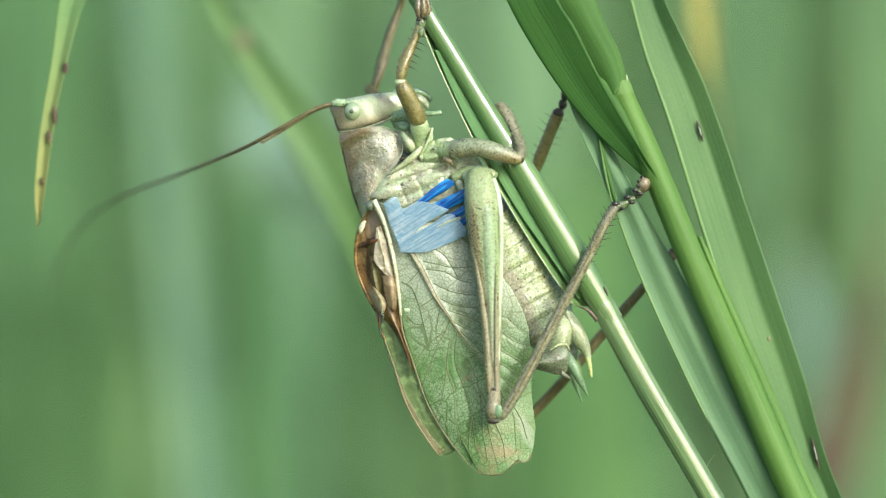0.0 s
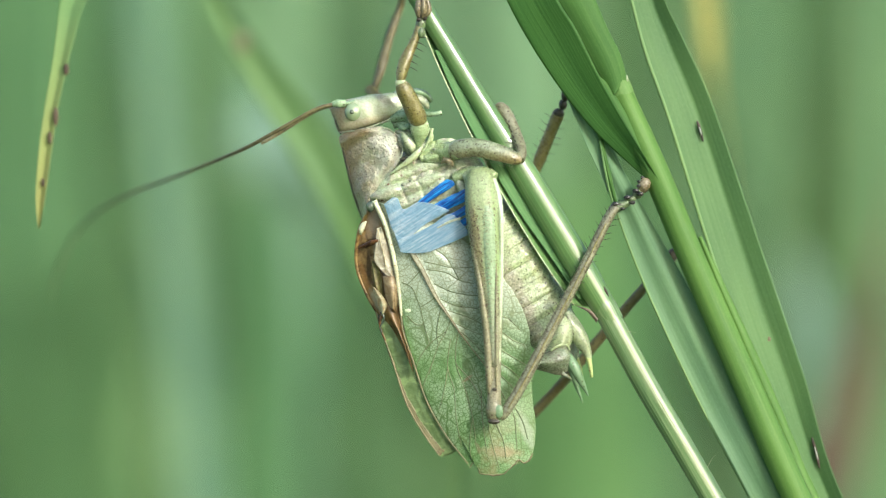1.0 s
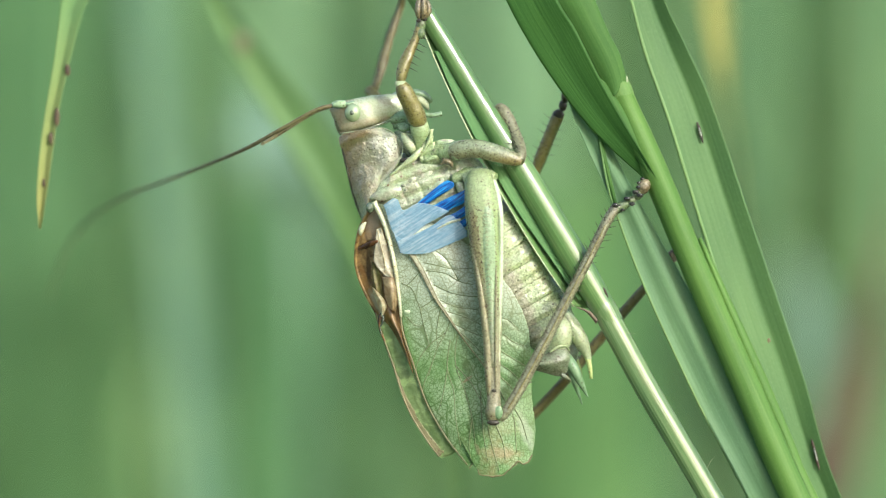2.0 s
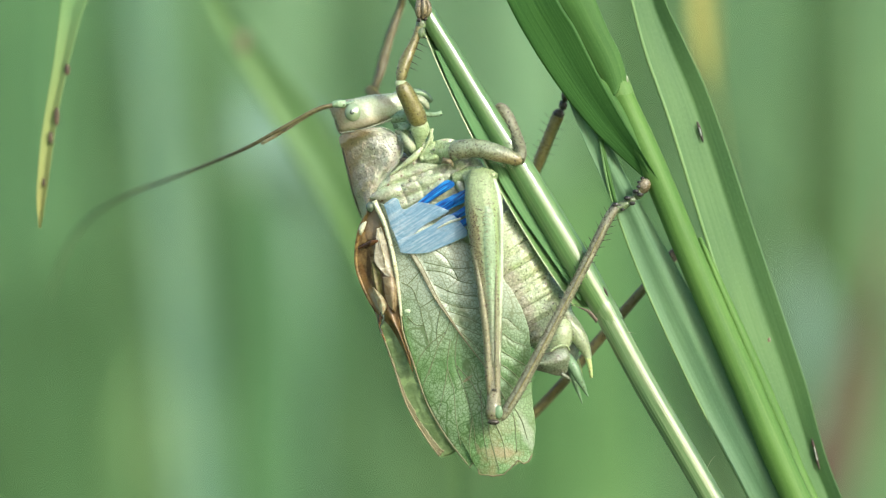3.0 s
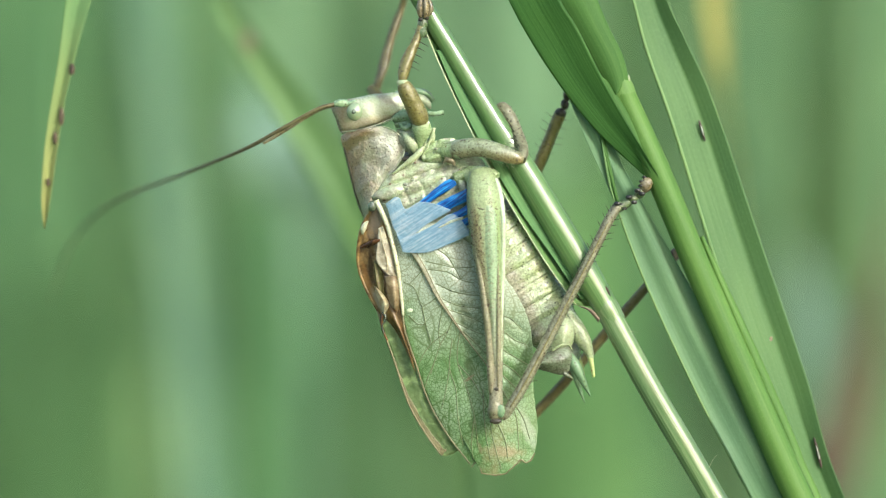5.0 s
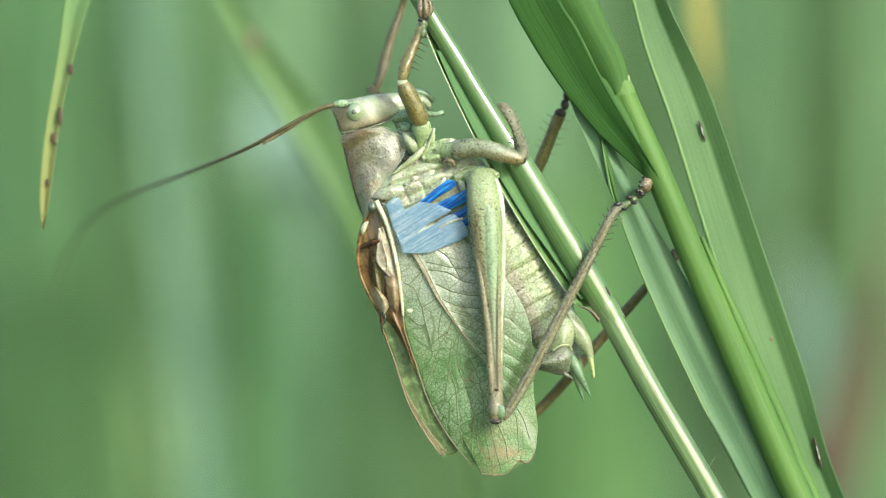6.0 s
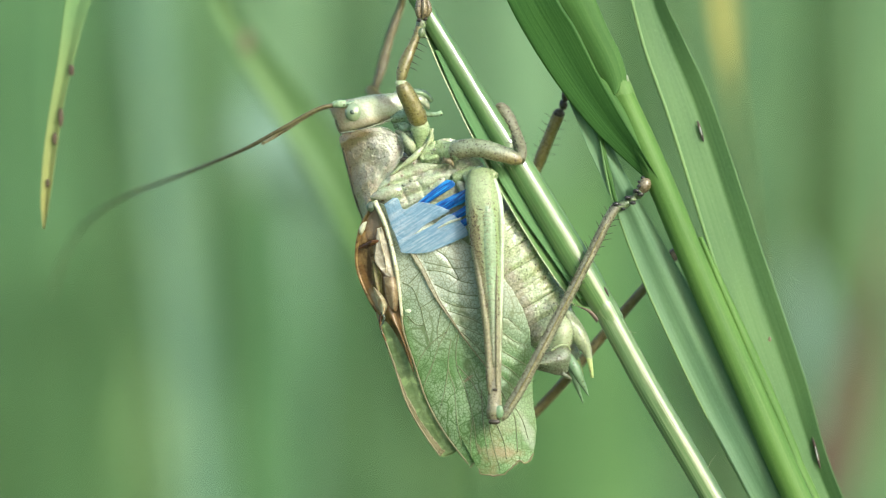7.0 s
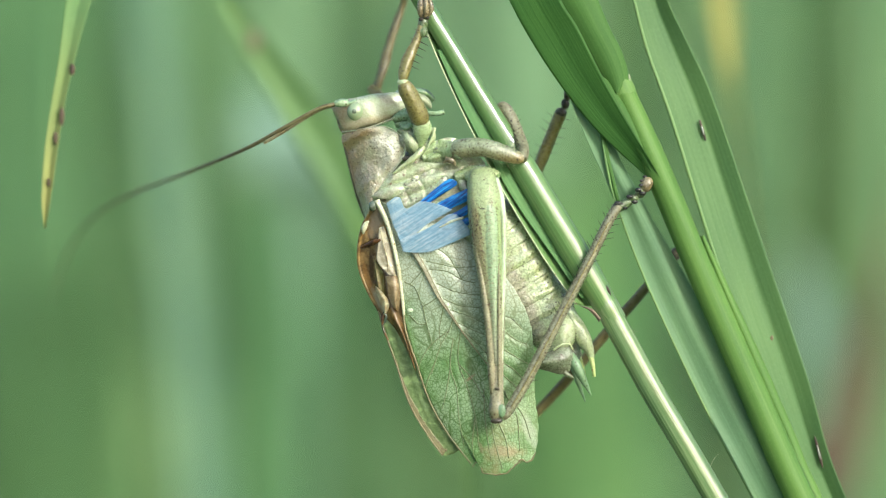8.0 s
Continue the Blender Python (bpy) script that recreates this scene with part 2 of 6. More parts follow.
M_CULM = grass_material("shiny_culm", (0.155, 0.285, 0.1), (0.09, 0.195, 0.06), rough=0.45, share=0.08, stripes=7.0, relief=0.1, fleck=0.2, wax=0.8, gloss=0.05)
M_CULM_PALE = grass_material("pale_striped_culm", (0.23, 0.345, 0.165), (0.0756, 0.17, 0.048), rough=0.45, share=0.08, stripes=4.5, relief=0.2, fleck=0.15, wax=1.0, gloss=0.15)
M_SHEATH = grass_material("grass_sheath", (0.21, 0.36, 0.1426), (0.12, 0.245, 0.0828), rough=0.5, share=0.25, stripes=3.0)
# darker sheath green, painted shade for the gap beside the culm
M_SHEATH_DARK = grass_material("sheath_shade", (0.15, 0.31, 0.12), (0.10, 0.235, 0.085), rough=0.6, share=0.25, stripes=3.0)
M_BLADE = grass_material("fresh_blade", (0.0798, 0.211, 0.0493), (0.041, 0.131, 0.0262), rough=0.55, share=0.25, stripes=7.0, fleck=0.3, relief=0.25)
M_BLADE_LIGHT = grass_material("light_blade", (0.098, 0.222, 0.0552), (0.068, 0.175, 0.0386), rough=0.6, share=0.25, stripes=5.0, fleck=0.3, relief=0.15)
M_BLADE_BLUE = grass_material("bluish_blade", (0.128, 0.25, 0.0994), (0.096, 0.205, 0.0736), rough=0.5, share=0.25, stripes=6.0, relief=0.12, fleck=0.6)
# teal leaf colour, lightened to make up for the shade it lies in
M_BLADE_TEAL = grass_material("teal_leaf_lightened", (0.225, 0.395, 0.225), (0.17, 0.325, 0.165), rough=0.5, share=0.4, stripes=4.0, relief=0.12, fleck=0.4)
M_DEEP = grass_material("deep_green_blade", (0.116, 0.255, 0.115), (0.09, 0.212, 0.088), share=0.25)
M_RIB = grass_material("pale_edge", (0.2256, 0.37, 0.1564), (0.1692, 0.31, 0.1104), share=0.15, stripes=6.0)
M_COLLAR = grass_material("pale_collar", (0.165, 0.3, 0.0966), (0.115, 0.23, 0.0644), rough=0.5, share=0.12, stripes=2.5, relief=0.12)
M_STALK = grass_material("green_stalk", (0.135, 0.265, 0.0662), (0.09, 0.2, 0.0432), rough=0.5, share=0.12, stripes=3.0, relief=0.12, fleck=0.4)
M_HANG = grass_material("hanging_blade", (0.27, 0.44, 0.19), (0.20, 0.36, 0.14), share=0.3, stripes=4.0, wither=(380, 364, (0.38, 0.41, 0.15)))
M_LEAF_FAR = grass_material("mid_green_leaf", (0.1833, 0.335, 0.13), (0.1363, 0.27, 0.095), share=0.3, stripes=4.0)
M_OLIVE = grass_material("olive_blade", (0.1551, 0.275, 0.13), (0.1175, 0.225, 0.10), share=0.3)
M_FRESH = grass_material("yellow_green_blade", (0.23, 0.44, 0.17), (0.18, 0.375, 0.13), share=0.35)
M_YELLOW = grass_material("yellowing_blade", (0.52, 0.51, 0.175), (0.44, 0.44, 0.145), share=0.3)
M_DRY = grass_material("dry_blade", (0.155, 0.125, 0.09), (0.12, 0.095, 0.066), share=0.2)
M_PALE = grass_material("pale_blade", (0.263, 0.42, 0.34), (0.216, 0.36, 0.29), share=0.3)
M_HAZE = grass_material("haze_tinted_blade", (0.255, 0.43, 0.25), (0.21, 0.38, 0.205), share=0.35)
M_OLIVE_LIGHT = grass_material("light_olive_blade", (0.18, 0.325, 0.165), (0.14, 0.27, 0.125), share=0.3)
M_SHADE = grass_material("shade_toned_olive_blade", (0.072, 0.145, 0.05), (0.05, 0.11, 0.036), share=0.25)
M_LOW = grass_material("low_green_reed", (0.108, 0.228, 0.092), (0.084, 0.188, 0.07), share=0.3)
M_MID = grass_material("mid_green_reed", (0.125, 0.265, 0.125), (0.095, 0.22, 0.09), share=0.3)
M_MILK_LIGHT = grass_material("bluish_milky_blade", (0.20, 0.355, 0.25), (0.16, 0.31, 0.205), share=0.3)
M_MEADOW = grass_material("meadow_grass", (0.233, 0.4, 0.214), (0.173, 0.34, 0.166), share=0.35, per_thing=0.6)
M_FLECK = cuticle("brown_leaf_fleck", (0.10, 0.075, 0.04), (0.06, 0.042, 0.025), (0.03, 0.02, 0.015), rough=0.6)
M_HINGE = cuticle("pale_leaf_hinge", (0.42, 0.50, 0.33), (0.32, 0.38, 0.24), (0.2, 0.2, 0.12), rough=0.5)
M_LIGULE = cuticle("purplish_ligule", (0.2, 0.15, 0.11), (0.10, 0.065, 0.055), (0.04, 0.025, 0.02), rough=0.5)
M_SPOT = cuticle("leaf_spot_brown", (0.06768, 0.04, 0.03), (0.02538, 0.02, 0.015), (0.0094, 0.01, 0.01), rough=0.6)
M_DRY_SPOT = cuticle("dry_brown_fleck", (0.1974, 0.19, 0.11), (0.1598, 0.15, 0.08), (0.094, 0.08, 0.05), rough=0.6)
M_SPOT_PALE = cuticle("leaf_spot_grey", (0.4653, 0.52, 0.45), (0.3384, 0.36, 0.3), (0.188, 0.15, 0.1), rough=0.6)

M_HEAD = cuticle("pale_green_face", (0.48, 0.57, 0.35), (0.43, 0.48, 0.31), (0.27, 0.2, 0.12), rough=0.3, scale=0.5, dots=1.6, dot_size=0.05, relief=0.1, glow=0.4, glint=0.5, grain=0.2, fade=(-15.4, -14.3, (0.38, 0.31, 0.19), (1, 0, -0.12)),
                 blots=[((-5.26, 0, 12.64), (-4.23, 0, 12.08), 0.4, (0.29, 0.27, 0.19), 0.6), ((-8.37, 0, 10.11), (-4.32, 0, 10.95), 0.4, (0.43, 0.37, 0.25), 0.7), ((-6.77, 0, 12.17), (-5.36, 0, 11.33), 0.6, (0.50, 0.56, 0.39), 0.6)])
M_MOUTH = cuticle("green_mouth", (0.282, 0.42, 0.25), (0.2256, 0.34, 0.18), (0.1128, 0.14, 0.06), rough=0.3, scale=0.8, relief=0.25, glow=0.15, glint=0.25)
M_JAW = cuticle("cream_jaw", (0.4305, 0.493, 0.327), (0.3121, 0.334, 0.189), (0.047, 0.03, 0.02), rough=0.3, scale=0.8, glint=0.3)
M_BACK = cuticle("brown_pronotum", (0.1974, 0.185, 0.10), (0.1316, 0.12, 0.065), (0.04183, 0.0306, 0.0208), rough=0.28, scale=0.35, dots=3.6, dot_size=0.2, relief=0.2, glint=0.4)
M_LOBE = cuticle("lilac_brown_pronotum_lobe", (0.348, 0.4, 0.28), (0.282, 0.285, 0.2), (0.085, 0.052, 0.03), rough=0.36, scale=1.3, dots=4.2, dot_size=0.17, relief=0.16, glow=0.3, glint=1.0, grain=0.22, spark=0.9, fade=(-13.4, -10.3, (0.38, 0.29, 0.15), 0),
                 blots=[((-8.65, 0, 9.16), (-6.06, 0, 9.78), 0.35, (0.35, 0.24, 0.115), 0.8), ((-5.45, 0, 9.21), (-4.42, 0, 7.33), 0.8, (0.44, 0.45, 0.36), 0.7), ((-7.8, 0, 8.04), (-6.53, 0, 4.28), 0.6, (0.34, 0.255, 0.14), 0.6), ((-6.06, 0, 8.41), (-6.77, 0, 6.63), 0.4, (0.40, 0.42, 0.27), 0.5)])
M_RIM = cuticle("pale_rim", (0.432, 0.53, 0.297), (0.357, 0.43, 0.225), (0.251, 0.224, 0.0936), rough=0.3, glint=0.3)
M_FLANK = cuticle("cream_flank", (0.414, 0.515, 0.31), (0.329, 0.345, 0.235), (0.16, 0.09, 0.06), rough=0.24, scale=1.0, dots=1.4, dot_size=0.12, relief=0.24, glow=0.35, glint=1.0, grain=0.4)
M_FLANK_GREEN = cuticle("yellow_green_flank", (0.376, 0.51, 0.26), (0.301, 0.385, 0.185), (0.17, 0.12, 0.055), rough=0.28, scale=1.1, dots=1.3, dot_size=0.1, relief=0.22, glow=0.4, glint=0.6, grain=0.45)
M_BELLY = cuticle("mottled_belly", (0.39, 0.485, 0.265), (0.30, 0.38, 0.2), (0.06, 0.06, 0.025), rough=0.26, scale=1.6, dots=2.6, dot_size=0.16, relief=0.4, glow=0.3, glint=0.9, grain=0.8, spark=0.5,
                  blots=[((5.36, 0, -1.6), (8.04, 0, -8.18), 0.95, (0.33, 0.325, 0.235), 0.85), ((6.63, 0, 0.52), (9.68, 0, -4.89), 0.5, (0.46, 0.53, 0.25), 0.6)])
M_BELLY_TAN = cuticle("glassy_belly_gap", (0.395, 0.44, 0.36), (0.31, 0.32, 0.25), (0.22, 0.17, 0.12), rough=0.14, scale=1.2, dots=1.8, dot_size=0.08, relief=0.4, glow=0.2, glint=1.0)
M_TAIL = cuticle("brown_tail_plate", (0.186, 0.237, 0.147), (0.121, 0.139, 0.0846), (0.0644, 0.0515, 0.0276), rough=0.3, scale=0.8, relief=0.4, glint=0.6)
M_FLAP = cuticle("yellow_green_flap", (0.36, 0.44, 0.25), (0.28, 0.34, 0.19), (0.09, 0.08, 0.03), rough=0.33, scale=1.0, dots=2.6, dot_size=0.12, relief=0.3, glow=0.3, glint=0.6, grain=0.5)
M_CERCUS = cuticle("green_cercus", (0.175, 0.29, 0.16), (0.13, 0.235, 0.115), (0.07, 0.11, 0.04), rough=0.35, relief=0.15)
M_STYLUS = cuticle("yellow_stylus", (0.4719, 0.581, 0.224), (0.3816, 0.493, 0.172), (0.282, 0.25, 0.1), rough=0.35)
M_LEG = cuticle("olive_brown_leg", (0.205, 0.19, 0.055), (0.145, 0.13, 0.038), (0.055, 0.042, 0.016), rough=0.32, scale=0.9, dots=3.4, dot_size=0.2, relief=0.3, glint=0.35)
M_LEG_TAN = cuticle("tan_leg", (0.221, 0.235, 0.145), (0.141, 0.14, 0.082), (0.05, 0.036, 0.018), rough=0.32, scale=1.4, dots=2.9, dot_size=0.2, relief=0.24, glint=0.35, grain=0.9)
# darker copy of the leg brown; the far side's shade is in the colour
M_LEG_FAR = cuticle("shade_toned_brown_leg", (0.165, 0.15, 0.06), (0.115, 0.1, 0.04), (0.05, 0.038, 0.016), rough=0.4, scale=0.9, dots=3.4, dot_size=0.2, relief=0.3, glint=0.2)
M_SHIN = cuticle("grey_brown_shin", (0.215, 0.225, 0.13), (0.14, 0.138, 0.075), (0.045, 0.035, 0.02), rough=0.4, scale=1.8, dots=3.0, dot_size=0.2, relief=0.25, glint=0.3, grain=0.7)
M_MIDLEG = cuticle("grey_green_thigh", (0.263, 0.32, 0.19), (0.179, 0.205, 0.115), (0.05, 0.035, 0.018), rough=0.34, scale=1.6, dots=3.4, dot_size=0.2, relief=0.25, glow=0.1, glint=0.5, grain=0.9, fade=(9.1, 10.0, (0.225, 0.18, 0.075)))
M_FEMUR = cuticle("green_speckled_thigh", (0.31, 0.395, 0.205), (0.255, 0.33, 0.16), (0.11, 0.075, 0.035), rough=0.5, scale=0.8, dots=4.4, dot_size=0.17, relief=0.28, glow=0.2, glint=0.15, fade=(-7.0, 0.5, (0.25, 0.245, 0.155)), grain=0.7,
                  blots=[((2.3, 0, 4.51), (3.38, 0, -4.65), 0.42, (0.28, 0.24, 0.12), 0.75), ((4.14, 0, 5.22), (4.7, 0, -3.71), 0.3, (0.24, 0.36, 0.13), 0.6)])
M_FEMUR_LOW = cuticle("tan_speckled_thigh", (0.259, 0.26, 0.15), (0.193, 0.185, 0.1), (0.09, 0.06, 0.032), rough=0.36, scale=1.0, dots=3.4, dot_size=0.24, relief=0.2, glow=0.1, glint=0.25, grain=0.6)
M_FEMUR_PANEL = cuticle("blue_green_thigh_panel", (0.282, 0.41, 0.24), (0.244, 0.35, 0.2), (0.17, 0.2, 0.1), rough=0.34, scale=0.8, dots=3.0, dot_size=0.2, relief=0.2, glow=0.2, glint=0.25, fade=(-8.0, -1.0, (0.3, 0.31, 0.2)), grain=0.5)
M_KEEL = cuticle("cream_keel", (0.548, 0.68, 0.47), (0.459, 0.56, 0.35), (0.3102, 0.25, 0.12), rough=0.34, scale=0.7, dots=1.0, dot_size=0.08)
M_TARSUS = cuticle("dark_olive_foot", (0.13, 0.20, 0.085), (0.07, 0.10, 0.04), (0.02, 0.02, 0.01), rough=0.3, scale=1.6, dots=2.4, dot_size=0.2, relief=0.3, glint=0.5, grain=0.6)
M_JOINT = cuticle("dark_joint", (0.0846, 0.08, 0.05), (0.03384, 0.03, 0.02), (0.0188, 0.02, 0.02), rough=0.35)
M_PAD = cuticle("brown_foot_pad", (0.225, 0.19, 0.10), (0.125, 0.10, 0.05), (0.047, 0.03, 0.02), rough=0.25, scale=1.4, dots=2.2, dot_size=0.2, relief=0.25, glint=0.6, grain=0.7)
M_SPINE = cuticle("dark_spines", (0.04, 0.034, 0.02), (0.02, 0.016, 0.01), (0.012, 0.01, 0.008), rough=0.5)
M_CLAW = cuticle("black_claws", (0.014, 0.013, 0.01), (0.008, 0.008, 0.006), (0.005, 0.005, 0.004), rough=0.3, glint=0.3)
M_FEELER = cuticle("brown_feeler", (0.171, 0.157, 0.07), (0.109, 0.0972, 0.04), (0.0475, 0.0324, 0.02), rough=0.45, scale=1.5)
M_EYE = cuticle("green_eye", (0.3102, 0.41, 0.235), (0.2726, 0.37, 0.20), (0.3102, 0.36, 0.2), rough=0.1, scale=0.5, relief=0.02, glint=1.0, grain=0.1)
M_PUPIL = cuticle("dark_eye_point", (0.0846, 0.12, 0.07), (0.05076, 0.08, 0.05), (0.0376, 0.05, 0.03), rough=0.1, glint=0.9)
M_WING = wing_material("veined_wing")
M_VEIN = cuticle("olive_vein", (0.25, 0.23, 0.12), (0.18, 0.165, 0.08), (0.13, 0.09, 0.05), rough=0.4)
M_VEIN_DARK = cuticle("dark_green_vein", (0.185, 0.235, 0.11), (0.14, 0.185, 0.08), (0.0483, 0.0596, 0.0242), rough=0.4)
M_VEIN_DOT = cuticle("brown_dots", (0.115, 0.085, 0.04), (0.075, 0.055, 0.025), (0.05, 0.03, 0.015), rough=0.45)
M_VEIN_STRAW = cuticle("straw_vein", (0.36, 0.375, 0.25), (0.29, 0.285, 0.18), (0.25, 0.19, 0.1), rough=0.3, glint=0.5, relief=0.15)
M_VEIN_PALE = cuticle("cream_vein", (0.626, 0.66, 0.44), (0.5076, 0.5, 0.3), (0.329, 0.25, 0.12), rough=0.25, glint=0.4)
M_WING_FILM = clear_amber("green_wing_film", (0.225, 0.33, 0.135), (0.16, 0.255, 0.09))
M_FOLD = clear_amber("cream_fold", (0.54, 0.49, 0.30), (0.43, 0.34, 0.18))
M_WINDOW = clear_amber("olive_window", (0.20, 0.185, 0.06), (0.13, 0.105, 0.03))
M_TAN_LOBE = clear_amber("tan_lobe", (0.335, 0.265, 0.145), (0.24, 0.165, 0.075))
M_MEMBRANE = clear_amber("whitish_membrane", (0.46, 0.44, 0.315), (0.33, 0.285, 0.175))
M_AMBER_DARK = clear_amber("dark_amber", (0.16, 0.075, 0.025), (0.06, 0.025, 0.01))
M_AMBER = clear_amber("amber_edge", (0.36, 0.23, 0.075), (0.12, 0.06, 0.015))
M_SONG = clear_amber("amber_song_field", (0.36, 0.235, 0.085), (0.15, 0.08, 0.022), blots=[
    ((-6.77, 0, -1.36), (-5.73, 0, -4.89), 0.3, (0.44, 0.23, 0.06), 0.8), ((-5.64, 0, -1.6), (-4.89, 0, -5.12), 0.4, (0.15, 0.145, 0.04), 0.85), ((-4.42, 0, -2.77), (-3.67, 0, -6.3), 0.55, (0.31, 0.205, 0.10), 0.9),
    ((-5.36, 0, 0.42), (-4.42, 0, -1.93), 0.6, (0.56, 0.49, 0.34), 0.95), ((-4.51, 0, -0.66), (-3.95, 0, -2.3), 0.3, (0.62, 0.56, 0.41), 0.8), ((-5.45, 0, 2.96), (-5.97, 0, 1.36), 0.55, (0.42, 0.34, 0.235), 0.9),
    ((-6.96, 0, 0.05), (-5.17, 0, 0.85), 0.25, (0.05, 0.022, 0.008), 0.95), ((-6.2, 0, -0.19), (-6.02, 0, -2.77), 0.22, (0.08, 0.04, 0.012), 0.85), ((-5.97, 0, 4), (-6.11, 0, 3.24), 0.35, (0.03, 0.015, 0.01), 0.95),
    ((-5.83, 0, -3.71), (-4.93, 0, -5.41), 0.3, (0.54, 0.47, 0.30), 0.95), ((-3.67, 0, -6.06), (-2.63, 0, -9.59), 0.25, (0.22, 0.13, 0.05), 0.7)])
# blue tones of the drawn overlay, not of the cricket
M_BLUE = drawn_fibres("drawn_blue_fibres", [(0.4, (0.001, 0.04, 0.2)), (0.5, (0.002, 0.105, 0.40)), (0.62, (0.02, 0.28, 0.66))], 34, 9.0, 0.35)


M_BLUE_PALE = drawn_fibres("drawn_pale_blue", [(0.38, (0.18, 0.35, 0.47)), (0.5, (0.26, 0.43, 0.54)), (0.64, (0.44, 0.57, 0.65))], 32, 5.0, 0.3)


def clear_share(m, share):
    """Makes a thin skin partly see-through."""
    nt = m.node_tree
    out = nt.nodes["Material Output"]
    see = nt.nodes.new("ShaderNodeBsdfTransparent")
    ms = nt.nodes.new("ShaderNodeMixShader")
    ms.inputs[0].default_value = share
    nt.links.new(nt.nodes["Principled BSDF"].outputs[0], ms.inputs[1])
    nt.links.new(see.outputs[0], ms.inputs[2])
    nt.links.new(ms.outputs[0], out.inputs[0])


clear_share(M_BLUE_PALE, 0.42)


# ---------------------------------------------------------------- shaping helpers
# All shapes are drawn in millimetres: x to the side, y into depth, z up from the lens axis.
def curve(points, n):
    """A smooth line (Catmull-Rom) through rows of numbers, n rows long."""
    p = np.array(points, float)
    if len(p) == 2:
        return p[0] + (p[1] - p[0]) * np.linspace(0, 1, n)[:, None]
    p = np.vstack([2 * p[0] - p[1], p, 2 * p[-1] - p[-2]])
    at = np.linspace(0, len(p) - 3 - 1e-9, n)
    i = at.astype(int)
    f = (at - i)[:, None]
    a, b, c, d = p[i], p[i + 1], p[i + 2], p[i + 3]
    return 0.5 * (2 * b + (c - a) * f + (2 * a - 5 * b + 4 * c - d) * f ** 2 + (3 * b - a - 3 * c + d) * f ** 3)


def skin(bm, rings, closed=True, caps=True):
    """Faces between rings of equal length, with uv in millimetres."""
    uv = bm.loops.layers.uv.verify()
    rows = [[bm.verts.new(p) for p in ring] for ring in rings]
    n = len(rows[0])
    along = [0.0]
    for a, b in zip(rings, rings[1:]):
        along.append(along[-1] + float(np.linalg.norm(np.mean(b, 0) - np.mean(a, 0))))
    wide = max(1e-3, float(np.mean([np.sum(np.linalg.norm(np.diff(r, axis=0), axis=1)) for r in rings])))
    for j in range(len(rows) - 1):
        for i in range(n if closed else n - 1):
            k = (i + 1) % n
            f = bm.faces.new((rows[j][i], rows[j][k], rows[j + 1][k], rows[j + 1][i]))
            f.smooth = True
            for loop, (a, b) in zip(f.loops, ((i, j), (i + 1, j), (i + 1, j + 1), (i, j + 1))):
                loop[uv].uv = (a / n * wide, along[b])
    if closed and caps:
        bm.faces.new(rows[0][::-1])
        bm.faces.new(rows[-1])
    return rows


def loft(sections, n=24, seg=18, power=2.0, wobble=0.045, bm=None):
    """A limb or trunk: rows of (point, half width across, half depth)."""
    bm = bm or bmesh.new()
    c = curve([(*p, a, b) for p, a, b in sections], n)
    tang = np.gradient(c[:, :3], axis=0)
    tang /= np.linalg.norm(tang, axis=1)[:, None]
    rings = []
    for j, (row, t) in enumerate(zip(c, tang)):
        depth = np.array((0.0, 1.0, 0.0))
        depth = depth - t * depth.dot(t)
        if np.linalg.norm(depth) < 0.05:
            depth = np.array((0.0, 0.0, 1.0)) - t * t[2]
        depth /= np.linalg.norm(depth)
        across = np.cross(t, depth)
        ring = []
        for i in range(seg):
            w = 2 * math.pi * i / seg
            ca, sa = math.cos(w), math.sin(w)
            x = math.copysign(abs(ca) ** (2 / power), ca) * max(row[3], 0.004)
            y = math.copysign(abs(sa) ** (2 / power), sa) * max(row[4], 0.004)
            k = 1 + wobble * (noise.noise((row[0] * 1.3 + ca, row[1] * 1.3 + sa, row[2] * 1.3)) + 0.5 * noise.noise((row[0] * 3.1 + 2 * ca, row[1] * 3.1 + 2 * sa, row[2] * 3.1)))
            ring.append(row[:3] + across * x * k + depth * y * k)
        rings.append(np.array(ring))
    skin(bm, rings)
    return bm


def tube(points, r0, r1, n=24, seg=8, bm=None):
    m = max(1, len(points) - 1)
    return loft([(p, r0 + (r1 - r0) * i / m, r0 + (r1 - r0) * i / m) for i, p in enumerate(points)], n, seg, wobble=0.0, bm=bm)


FRONT = []      # front rows of the sheet made last


